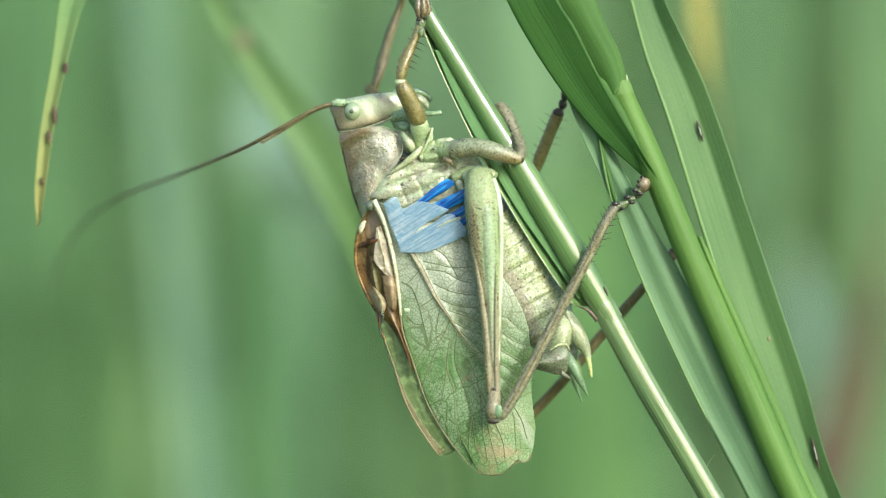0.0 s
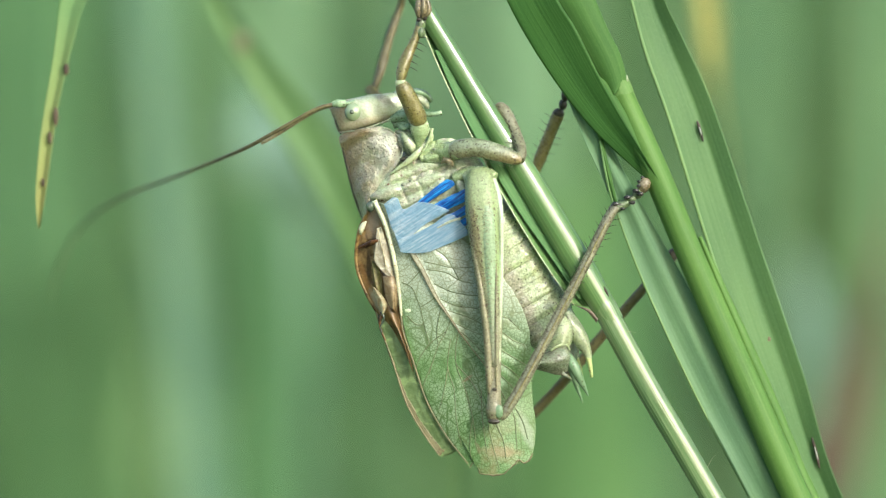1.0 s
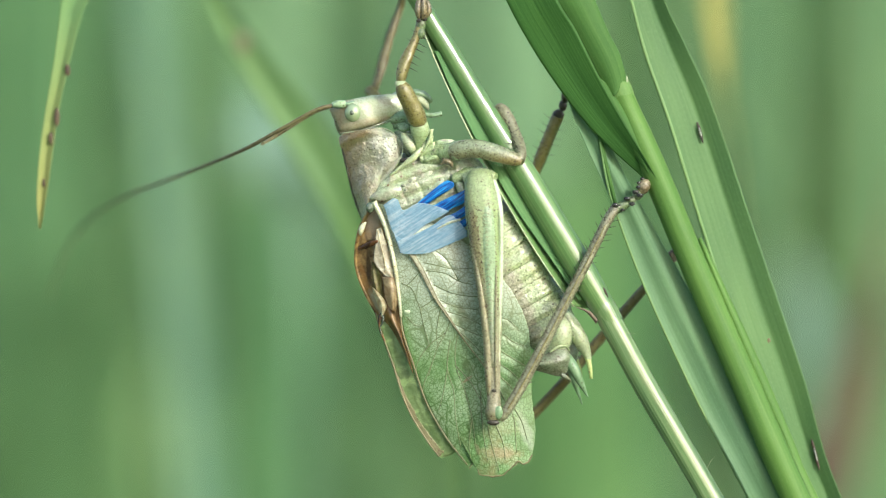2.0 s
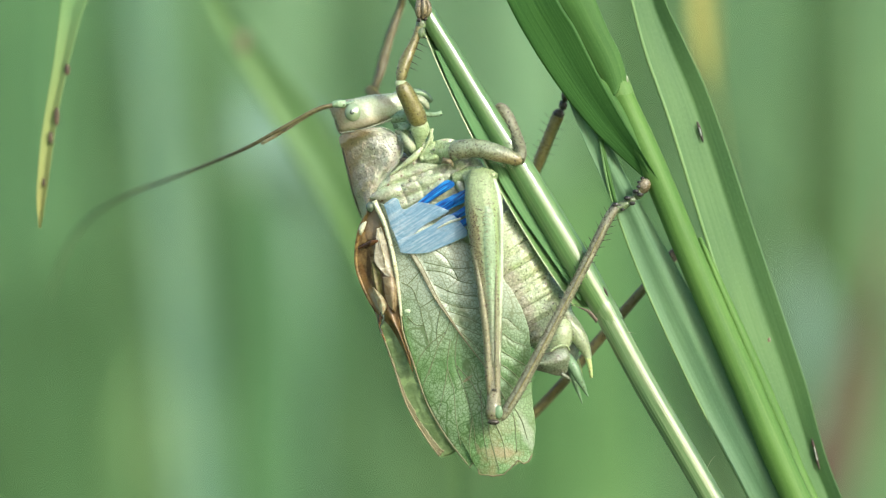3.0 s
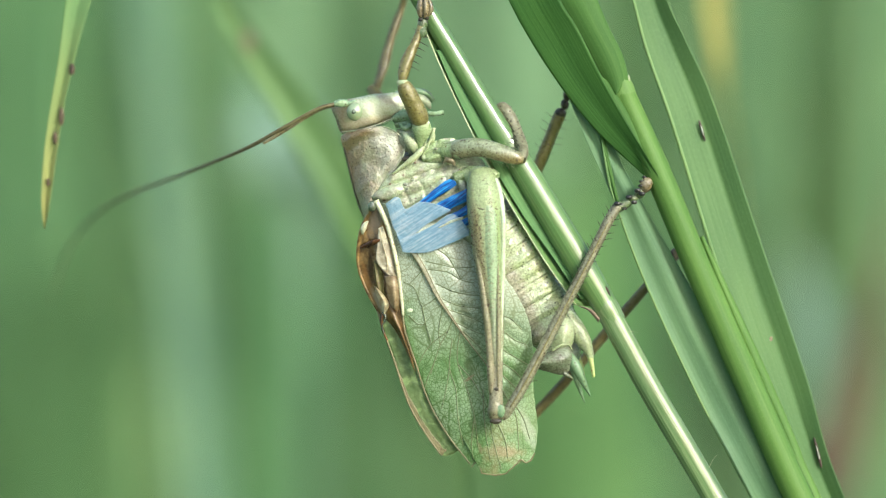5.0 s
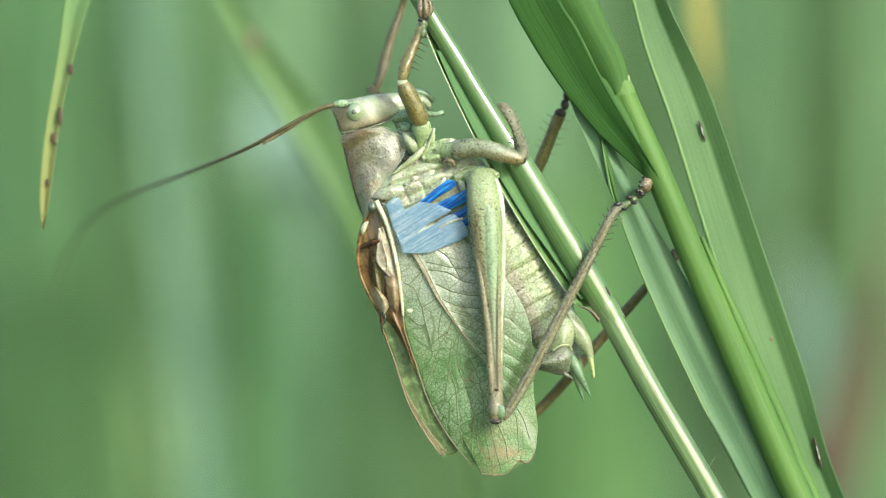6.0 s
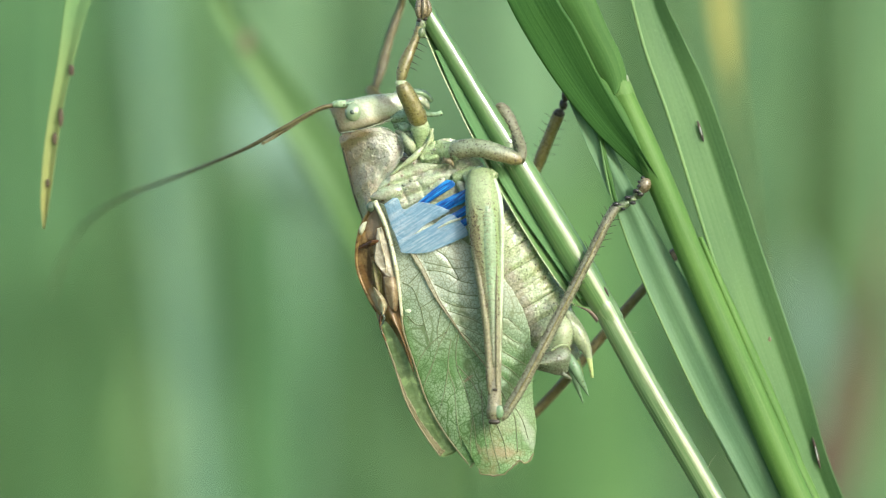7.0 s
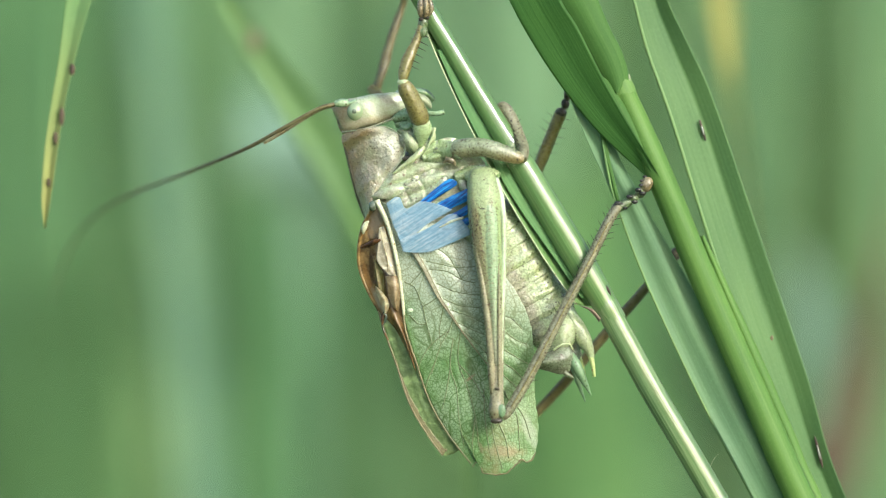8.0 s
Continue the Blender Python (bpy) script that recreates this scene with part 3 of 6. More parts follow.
def sheet(one, other, belly=0.0, fold=0.0, crease=0.5, thick=0.12, n=48, across=10, tip=0.0, ragged=0.0, wave=0.0, corrugate=0.0, ridges=(), grit=0.0, hem=None):
    """A blade or wing between two edges. belly: bulge towards the lens; fold: depth of the crease along the middle;
    tip: rounding of its lower end; ragged: unevenness of its edges; ridges: (line, height, width) of raised or sunken folds;
    hem: the torn line, by side and height, at which its lower end stops."""
    bm = bmesh.new()
    folds = [(curve(line, 40)[:, (0, 2)], high, wide) for line, high, wide in ridges]
    a, b = curve(one, n), curve(other, n)
    front, rear = [], []
    for j in range(n):
        f = j / (n - 1)
        row = []
        for i in range(across + 1):
            v = i / across
            p = a[j] * (1 - v) + b[j] * v
            p[1] -= belly * math.sin(math.pi * v) - fold * (v / crease if v < crease else (1 - v) / (1 - crease))
            if corrugate:
                p[1] += corrugate * math.sin(3 * math.pi * v - 0.5)
            for line, high, wide in folds:
                d2 = float(((line - p[[0, 2]]) ** 2).sum(1).min())
                p[1] -= high * math.exp(-d2 / (wide * wide))
            if wave:
                p[1] += wave * noise.noise((p[0] * 0.12, v * 2.0, p[2] * 0.12))
            if tip:
                p[2] -= tip * math.sin(math.pi * v) ** 0.7 * max(0, f - 0.55) ** 2 / 0.2025
            if ragged and i in (0, across):
                p[0] += ragged * noise.noise((p[2] * 1.9, i, 3.3))
            if ragged and j == n - 1:
                p[2] += ragged * (2.2 * noise.noise((v * 7.0, 8.1, 0.4)) + 1.2 * noise.noise((v * 19.0, 2.1, 4.4)))
            if grit:
                p[1] += grit * (noise.noise(Vector(p) * 3.1) + 0.8 * noise.noise(Vector(p) * 6.7))
            if hem and f > 0.8:
                end = a[-1] * (1 - v) + b[-1] * v
                low = np.interp(end[0], [q[0] for q in hem], [q[-1] for q in hem])
                p[2] += ((f - 0.8) / 0.2) ** 1.5 * (low - end[2] + tip * math.sin(math.pi * v) ** 0.7)
            row.append(p)
        front.append(np.array(row))
    FRONT[:] = front
    for row in front:
        r = row.copy()
        r[:, 1] += thick
        rear.append(r)
    rings = [np.vstack([f, r[::-1]]) for f, r in zip(front, rear)]
    skin(bm, rings)
    return bm


def ball(bm, p, r, squash=(1, 1, 1), seg=14):
    m = Matrix.Translation(p) @ Matrix.Diagonal((r * squash[0], r * squash[1], r * squash[2], 1))
    made = bmesh.ops.create_uvsphere(bm, u_segments=seg, v_segments=seg // 2 + 1, radius=1, matrix=m)
    for v in made["verts"]:
        for f in v.link_faces:
            f.smooth = True
    return bm


def bristles(bm, a, b, sides, count, length, r=0.05, tilt=0.35, start=0.1, end=0.95):
    """Fine spines that stand off a limb from a to b."""
    a, b = np.array(a), np.array(b)
    t = (b - a) / np.linalg.norm(b - a)
    for way in sides:
        way = np.array(way, float)
        way -= t * way.dot(t)
        way /= np.linalg.norm(way)
        for i in range(count):
            f = start + (end - start) * (i + 0.3 * random.random()) / max(1, count - 1)
            p = a + (b - a) * min(f, 1)
            q = p + (way + t * tilt) * length * random.uniform(0.8, 1.15)
            tube([p, q], r, r * 0.2, n=3, seg=5, bm=bm)


def finish(name, bm, material, origin):
    """A mesh object whose vertices were given in millimetres about the lens axis."""
    bmesh.ops.recalc_face_normals(bm, faces=bm.faces)
    for v in bm.verts:
        v.co = (Vector(v.co) + Vector((0, 0, HEIGHT * 1000))) * 0.001 - Vector(origin)
    me = bpy.data.meshes.new(name)
    bm.to_mesh(me)
    bm.free()
    me.materials.append(material)
    return new(name, me)


BASE = {}


def thing(name, at, label, category, group=""):
    """An Empty at the base of a thing, at a place in millimetres about the lens axis."""
    ob = new(name)
    ob.empty_display_size = 0.002
    ob.location = (Vector(at) + Vector((0, 0, HEIGHT * 1000))) * 0.001
    BASE[ob] = ob.location.copy()
    return tagged(ob, label, category, group)


def part(name, bm, material, parent, label=""):
    ob = finish(name, bm, material, BASE[parent])
    ob.parent = parent
    BASE[ob] = BASE[parent]
    return tagged(ob, label)


SOIL = -HEIGHT * 1000     # height of the soil under the lens axis, in millimetres


# ---------------------------------------------------------------- ground and meadow
def ground():
    bm = bmesh.new()
    steps = [0, 0.2, 0.5, 1, 2, 4, 8, 20, 60, 200, 900, 4000]
    axis = [-s for s in steps[:0:-1]] + steps
    grid = [[bm.verts.new((x, y, 0 if max(abs(x), abs(y)) > 900 else 0.03 * noise.noise((x * 0.7, y * 0.7, 0)) - 0.02)) for x in axis] for y in axis]
    for r0, r1 in zip(grid, grid[1:]):
        for i in range(len(axis) - 1):
            bm.faces.new((r0[i], r0[i + 1], r1[i + 1], r1[i]))
    me = bpy.data.meshes.new("ground")
    bm.to_mesh(me)
    bm.free()
    m, nt, bsdf, out = fresh("meadow_soil")
    tc = mm_coords(nt, (1, 1, 1))
    n1 = node(nt, "TexNoise", Scale=9.0, Detail=6.0, Roughness=0.7)
    wire(nt, tc, n1)
    col = ramp(nt, n1, [(0.35, (0.05, 0.04, 0.02)), (0.5, (0.07, 0.10, 0.03)), (0.65, (0.10, 0.17, 0.05))])
    nt.links.new(col.outputs[0], bsdf.inputs["Base Color"])
    bsdf.inputs["Roughness"].default_value = 0.9
    bump(nt, bsdf, n1, 0.6, 0.02)
    me.materials.append(m)
    tagged(new("ground", me), "green meadow soil covered with low moss and litter", "ground", kind="structure")


def tuft_field(name, label, count, x_span, y_span, tall, material, wide, lean=0.3, spread=True, clear=None):
    """Far meadow grass, too dense to count, as one mesh."""
    verts, faces = [], []
    rng = random.Random(11)
    for _ in range(count):
        y = y_span[0] + (y_span[1] - y_span[0]) * rng.random() ** 0.8
        x = rng.uniform(*x_span) * ((0.5 + y / y_span[1]) if spread else 1)
        if clear and clear[0] < x < clear[1] and clear[2] < y < clear[3]:
            continue
        h = rng.uniform(*tall)
        w = rng.uniform(*wide)
        turn = rng.uniform(-1.2, 1.2)
        dx, dy = rng.gauss(0, lean) * h, rng.gauss(0, lean) * h
        first = len(verts)
        steps = 6
        for j in range(steps + 1):
            f = j / steps
            half = w * 0.5 * (1 - f ** 2.2) + 0.0004
            cx, cy, cz = x + dx * f ** 1.8, y + dy * f ** 1.8, h * (f - 0.12 * f ** 3) - 0.03
            ox, oy = math.cos(turn) * half, math.sin(turn) * half
            verts += [(cx - ox, cy - oy, cz), (cx, cy - half * 0.3, cz), (cx + ox, cy + oy, cz)]
        for j in range(steps):
            for i in (0, 1):
                k = first + j * 3 + i
                faces.append((k, k + 1, k + 4, k + 3))
    me = bpy.data.meshes.new(name)
    me.from_pydata(verts, [], faces)
    uv = me.uv_layers.new()
    co = np.array(verts)
    idx = np.zeros(len(me.loops), int)
    me.loops.foreach_get("vertex_index", idx)
    uvs = np.stack([co[idx, 0] * 1000, co[idx, 2] * 1000], 1).astype(np.float32)
    uv.data.foreach_set("uv", uvs.ravel())
    me.polygons.foreach_set("use_smooth", np.ones(len(faces), bool))
    me.materials.append(material)
    return tagged(new(name, me), label, "grass", kind="stuff")


ground()
tuft_field("meadow_grass", "dense soft green meadow grass standing behind the stalks", 6500, (-0.9, 0.9), (0.55, 3.6), (0.5, 1.0), M_MEADOW, (0.006, 0.014))
tuft_field("low_meadow_grass", "low green meadow grass all round the stalks", 14000, (-4.5, 4.5), (-4.0, 4.5), (0.16, 0.36), M_MEADOW, (0.005, 0.011), spread=False, clear=(-0.32, 0.32, -1.0, 0.5))
M_FAR = grass_material("far_meadow_grass", (0.2115, 0.40, 0.23), (0.1598, 0.34, 0.18), share=0.3, stripes=0.02, per_thing=0.6)
tuft_field("far_reeds", "tall green reed belt beyond the meadow", 6000, (-4.0, 4.0), (4.0, 9.0), (1.6, 2.6), M_FAR, (0.03, 0.06), 0.12)


# ---------------------------------------------------------------- soft leaves behind the stalks
def far_blade(label, points, widths, material, group="soft blades behind", turn=0.0, name="grass_plant"):
    """A single leaf from the soil upwards; rows of points with a width each. Returned with its foot as origin."""
    foot = points[0]
    t = thing(name, foot, label, "grass plant", group)
    one = [(p[0] - w / 2, p[1] - turn * w, p[2]) for p, w in zip(points, widths)]
    other = [(p[0] + w / 2, p[1] + turn * w, p[2]) for p, w in zip(points, widths)]
    leaf = part("leaf", sheet(one, other, fold=0.8, thick=0.25, n=40, across=6), material, t)
    part("midrib", tube([(p[0], p[1] + 0.95, p[2]) for p in points], 0.3, 0.1, n=40, seg=6), M_RIB, leaf)
    return t


SWAY = {}
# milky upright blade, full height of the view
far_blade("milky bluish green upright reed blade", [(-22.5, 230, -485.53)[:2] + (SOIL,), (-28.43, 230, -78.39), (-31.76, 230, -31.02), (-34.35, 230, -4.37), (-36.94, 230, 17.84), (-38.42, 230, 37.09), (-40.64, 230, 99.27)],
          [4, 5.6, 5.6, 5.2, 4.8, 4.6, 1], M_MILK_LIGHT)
# light green slanting leaf behind the head
leaf_b = far_blade("light green slanting leaf with a brown fleck", [(6.3, 62, -328.91)[:2] + (SOIL,), (1.95, 62, -35.77), (0.32, 60, -17.24), (-4.52, 58, -5.33), (-9.3, 55, 4.33), (-14.11, 55, 12.35), (-18.93, 55, 19.57), (-21.87, 55, 24.65), (-28.55, 55, 37.48)],
          [0.8, 0.8, 0.9, 3.6, 4.8, 4.6, 3.2, 2.0, 0.4], M_LEAF_FAR)
part("brown_fleck", ball(bmesh.new(), (-18.86, 53.5, 19.5), 0.6, (1, 0.3, 1.8)), M_DRY_SPOT, leaf_b)
SWAY["leaf"] = leaf_b
# withered yellow leaf
leaf_y = far_blade("yellowing grass leaf with a pale dry tip", [(38.34, 90, -348.85)[:2] + (SOIL,), (35.83, 95, -61.59), (31.18, 95, -15.06), (28.85, 90, 6.39), (27.52, 90, 15.6), (26.83, 90, 20.78), (26.25, 90, 27.12), (25.39, 90, 42.66)],
          [0.4, 0.4, 0.3, 0.3, 0.6, 1.8, 2.3, 1], M_YELLOW)
SWAY["yellow"] = leaf_y
far_blade("reddish brown dry grass blade", [(42.7, 190, -420.04)[:2] + (SOIL,), (45.48, 190, -52.62), (47.9, 190, -30.43), (50.33, 190, -19.34), (52.76, 190, -8.25), (56.57, 190, 9.77)],
          [4, 5, 5.5, 5.0, 3.0, 0.6], M_DRY)
# two leaves whose gleam is painted as a pale base colour
far_blade("pale silvery grass leaf with a gleam painted into its colour", [(40.42, 230, -448.52)[:2] + (SOIL,), (45.6, 230, -63.59), (47.97, 230, -20.65), (48.93, 230, -12.51), (47.82, 230, -5.11), (45.6, 230, 1.55)],
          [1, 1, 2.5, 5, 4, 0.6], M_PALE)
far_blade("pale silvery grass leaf with a gleam painted into its colour", [(-11.17, 260, -469.88)[:2] + (SOIL,), (-17.37, 260, -66.62), (-18.92, 260, 0.85), (-20.7, 255, 10.08), (-22.63, 255, 16.24), (-25.9, 260, 22.57)],
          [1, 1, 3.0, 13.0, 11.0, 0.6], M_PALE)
far_blade("light green broad reed blade", [(57.53, 200, -427.16)[:2] + (SOIL,), (54.71, 200, -74.66), (54, 200, -18.26), (53.65, 200, 16.99), (53.3, 200, 38.14), (52.59, 200, 94.54)],
          [4, 6, 5, 5, 5, 1], M_OLIVE_LIGHT)
# added leaf; its dark colour stands for a shaded band of meadow
far_blade("olive grass leaf with shade put into its colour", [(48, 250, SOIL), (47, 250, -60), (49, 250, -25), (51.5, 250, -5), (53, 250, 12), (53.3, 250, 36), (54.5, 250, 80)], [1, 1, 9, 14, 9, 5, 0.8], M_SHADE)


for x0, x1, d, w, m_x, lab in ((24.0, 22.0, 300, 13, M_FRESH, "fresh yellow green grass leaf behind the culm"), (14.0, 12.0, 340, 9, M_FRESH, "fresh yellow green grass leaf behind the culm"),
                               (49.5, 46.5, 290, 7, M_OLIVE_LIGHT, "pale green grass leaf standing in the meadow"), (64.0, 60.0, 260, 6, M_OLIVE, "olive grass leaf standing in the meadow"), (41.0, 38.0, 320, 9, M_OLIVE, "olive grass leaf standing in the meadow")):
    top = 0.0 if m_x is M_FRESH else 60.0
    far_blade(lab, [(x0 + 3, d, SOIL), (x0, d, -50.0), ((x0 + x1) / 2, d, -22.0 + top * 0.3), (x1, d, top * 0.6), (x1 - 2, d, top + 14.0)], [w * 0.3, w, w, w * 0.8, 0.6], m_x)
for x0, x1, w in ((-57.0, -59.0, 13), (-68.0, -71.0, 9)):
    far_blade("soft green reed blade at the edge of the meadow", [(x0, 300, SOIL), (x0, 300, -60.0), ((x0 + x1) / 2, 300, 0.0), (x1, 300, 45.0), (x1 - 1, 300, 120.0)], [w * 0.1, w * 0.1, w * 0.6, w, 0.6], M_MID)
for x0, w in ((-62.0, 12), (-51.0, 10)):
    far_blade("soft green reed blade low in the meadow", [(x0 + 2, 320, SOIL), (x0 + 1, 320, -90.0), (x0, 320, -50.0), (x0 - 1, 320, -20.0), (x0 - 2, 320, 5.0)], [w * 0.5, w, w, w * 0.7, 0.6], M_LOW)
# pale blades added to lighten the background; haze is painted as their colour
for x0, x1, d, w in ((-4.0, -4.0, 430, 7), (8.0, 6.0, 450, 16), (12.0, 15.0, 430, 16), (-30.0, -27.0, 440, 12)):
    far_blade("reed leaf far behind the stalks, haze painted into its colour", [(x0, d, SOIL), (x0, d, -60.0), ((x0 + x1) / 2, d, 0.0), (x1, d, 22.0), (x1, d, 55.0), (x1 + 2, d, 110.0)],
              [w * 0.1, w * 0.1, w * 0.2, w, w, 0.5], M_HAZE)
# dark blades added to deepen the meadow; the shade is their colour
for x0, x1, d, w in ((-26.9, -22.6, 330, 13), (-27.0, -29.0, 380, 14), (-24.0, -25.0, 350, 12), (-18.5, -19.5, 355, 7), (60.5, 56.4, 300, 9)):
    far_blade("deep green broad leaf with meadow shade in its colour", [(x0, d, SOIL), (x0, d, -45.0), (x1, d, -18.0), (x1 - 0.5, d, 6.0), (x1 - 1.4, d, 16.0)],
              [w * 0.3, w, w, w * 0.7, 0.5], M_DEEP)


# ---------------------------------------------------------------- hanging blade with a withered tip
def hanging_blade():
    t = thing("grass_plant", (-57.44, 6, -360.6)[:2] + (SOIL,), "drooping light green grass blade with a spotted withered tip", "grass plant", "near blades")
    one = [(-58.39, 6, -341.52)[:2] + (SOIL,), (-58.2, 8, -74.74), (-53.54, 9, 35.61), (-39.6, 9, 51.95), (-33.11, 9, 37.05), (-31.98, 8, 24.02), (-32.26, 8, 20.18), (-32.74, 8, 16.11), (-33.42, 8, 12.03), (-33.95, 8, 8.2), (-34.2, 8, 4.36), (-34.0, 8, 1.73)]
    other = [(-56.48, 6, -341.52)[:2] + (SOIL,), (-55.8, 8, -74.74), (-51.13, 9, 33.21), (-38.64, 9, 47.62), (-30.47, 9, 37.05), (-29.0, 8, 24.02), (-30.25, 8, 20.18), (-31.35, 8, 16.11), (-32.27, 8, 12.03), (-32.85, 8, 8.2), (-33.4, 8, 4.36), (-33.85, 8, 1.73)]
    leaf = part("leaf", sheet(one, other, fold=0.5, thick=0.15, n=80), M_HANG, t)
    for p, r, tall in (((-31.6, 8.05, 15.2), 0.34, 1.5), ((-32.5, 8.05, 11.2), 0.32, 2.6), ((-33.0, 8.1, 9.4), 0.26, 2.2), ((-33.6, 8.1, 5.6), 0.2, 2.0)):
        part("brown_fleck", ball(bmesh.new(), p, r, (0.8, 0.4, tall)), M_FLECK, leaf)
    return t


SWAY["hang"] = hanging_blade()


# ---------------------------------------------------------------- the culm that the cricket holds
def held_stalk():
    t = thing("grass_stalk", (52.98, 4, -358.83)[:2] + (SOIL,), "shiny pale green grass culm with a leaf sheath and node", "grass stalk", "near stalks")
    low = [((50.6, 4, -358.83)[:2] + (SOIL,), 1.1, 1.1), ((45.16, 2, -92.53), 1.1, 1.1), ((29.97, 1, -34.11), 1.05, 1.05), ((22.5, 0.6, -20.76), 0.987, 0.987), ((17.45, 0.4, -12.19), 0.987, 0.987),
           ((14.86, 0.3, -7.48), 0.987, 0.987), ((13.55, 0.3, -5.03), 0.987, 0.987)]
    culm = part("culm", loft(low, n=90, seg=28, power=2.3, wobble=0.012), M_CULM_PALE, t, "pale striped lower culm")
    high = [((13.69, 0.3, -5.22), 1.034, 1.034), ((11.57, 0.3, -1.65), 1.222, 1.175), ((9.41, 0.3, 1.93), 1.222, 1.175), ((6.58, 0.3, 6.63), 1.128, 1.081), ((3.72, 0.3, 11.34), 0.893, 0.893),
            ((0.89, 0.3, 16.04), 0.799, 0.799), ((-1.98, 0.3, 20.74), 0.752, 0.752), ((-4.89, 0.3, 25.68), 0.705, 0.705), ((-12.47, 2, 41.14), 0.47, 0.47), ((-19.18, 4, 58.91), 0.235, 0.235)]
    part("sheathed_culm", loft(high, n=90, seg=28, power=2.05, wobble=0.012), M_CULM, t, "glossy green upper culm")
    sheath = part("leaf_sheath", sheet([(-1.83, 0.2, 18.86), (-0.42, 0, 15.46), (1.27, -0.2, 11.79), (3.43, -0.35, 7.47), (5.73, -0.5, 3.24), (8.36, -0.4, -0.99), (10.99, -0.2, -4.74)],
                              [(-1.13, 0.6, 18.88), (0.75, 0.6, 15.49), (2.92, 0.6, 11.81), (5.37, 0.6, 7.48), (7.81, 0.6, 3.25), (10.17, 0.6, -0.99), (12.51, 0.4, -4.89)], fold=0.5, thick=0.12, n=60), M_SHEATH, t, "dark green open leaf sheath")
    # added dark sheet in place of the shadow between sheath and culm
    part("sheath_shade", sheet([(-0.61, -0.2, 16.49), (1.46, -0.35, 11.79), (3.76, -0.45, 7.46), (6.24, -0.4, 3.24), (9.21, -0.2, -0.99), (11.37, 0, -4.18)],
                                [(0.61, 0.25, 16.51), (3.1, 0.2, 11.8), (5.64, 0.2, 7.48), (8.04, 0.2, 3.24), (10.44, 0.2, -0.99), (12.41, 0.2, -4.28)], belly=-0.1, thick=0.1, n=50), M_SHEATH_DARK, sheath, "deep green sheet painted as shade inside the sheath")
    part("sheath_edge", tube([(-1.83, 0.1, 18.85), (-0.42, -0.1, 15.46), (1.27, -0.3, 11.79), (3.43, -0.45, 7.46), (5.73, -0.6, 3.24), (8.36, -0.5, -0.99), (10.99, -0.3, -4.74)], 0.07, 0.06, n=50), M_RIM, sheath, "pale sheath edge")
    node_ring = part("node", loft([((13.08, 0.3, -4.19), 1.034, 1.034), ((13.45, 0.3, -4.8), 1.062, 1.062), ((13.78, 0.3, -5.36), 1.053, 1.053), ((14.2, 0.3, -6.16), 0.987, 0.987)], n=14, seg=24), M_CULM_PALE, t)
    flap = sheet([(11.07, -0.9, -4.74), (11.72, -1.1, -4.87), (12.38, -1, -5.16), (12.95, -0.8, -5.86)], [(11.35, -0.9, -4.88), (11.91, -1.05, -5.16), (12.33, -0.95, -5.58), (12.81, -0.75, -6.15)], belly=0.12, thick=0.06, n=20, across=8, ragged=0.06, wave=0.3)
    hair = bmesh.new()
    tube([(15.03, -0.3, -7), (15.58, -0.5, -6.9), (16.15, -0.4, -7)], 0.035, 0.01, n=8, seg=5, bm=hair)
    tube([(22.01, 0.2, -18.39), (22.37, 0, -17.62), (22.75, 0, -17.16)], 0.03, 0.01, n=8, seg=5, bm=hair)
    part("hair", hair, M_RIM, culm)
    part("withered_ligule", flap, M_LIGULE, node_ring, "purplish brown frayed ligule")
    part("dark_bract", loft([((13.38, -0.4, -3.05), 0.02, 0.03), ((13.61, -0.5, -3.52), 0.11, 0.1), ((13.85, -0.4, -4.08), 0.05, 0.05), ((14.09, -0.3, -4.65), 0.01, 0.02)], n=16, seg=8), M_SPOT, node_ring, "dark brown bract")
    return t


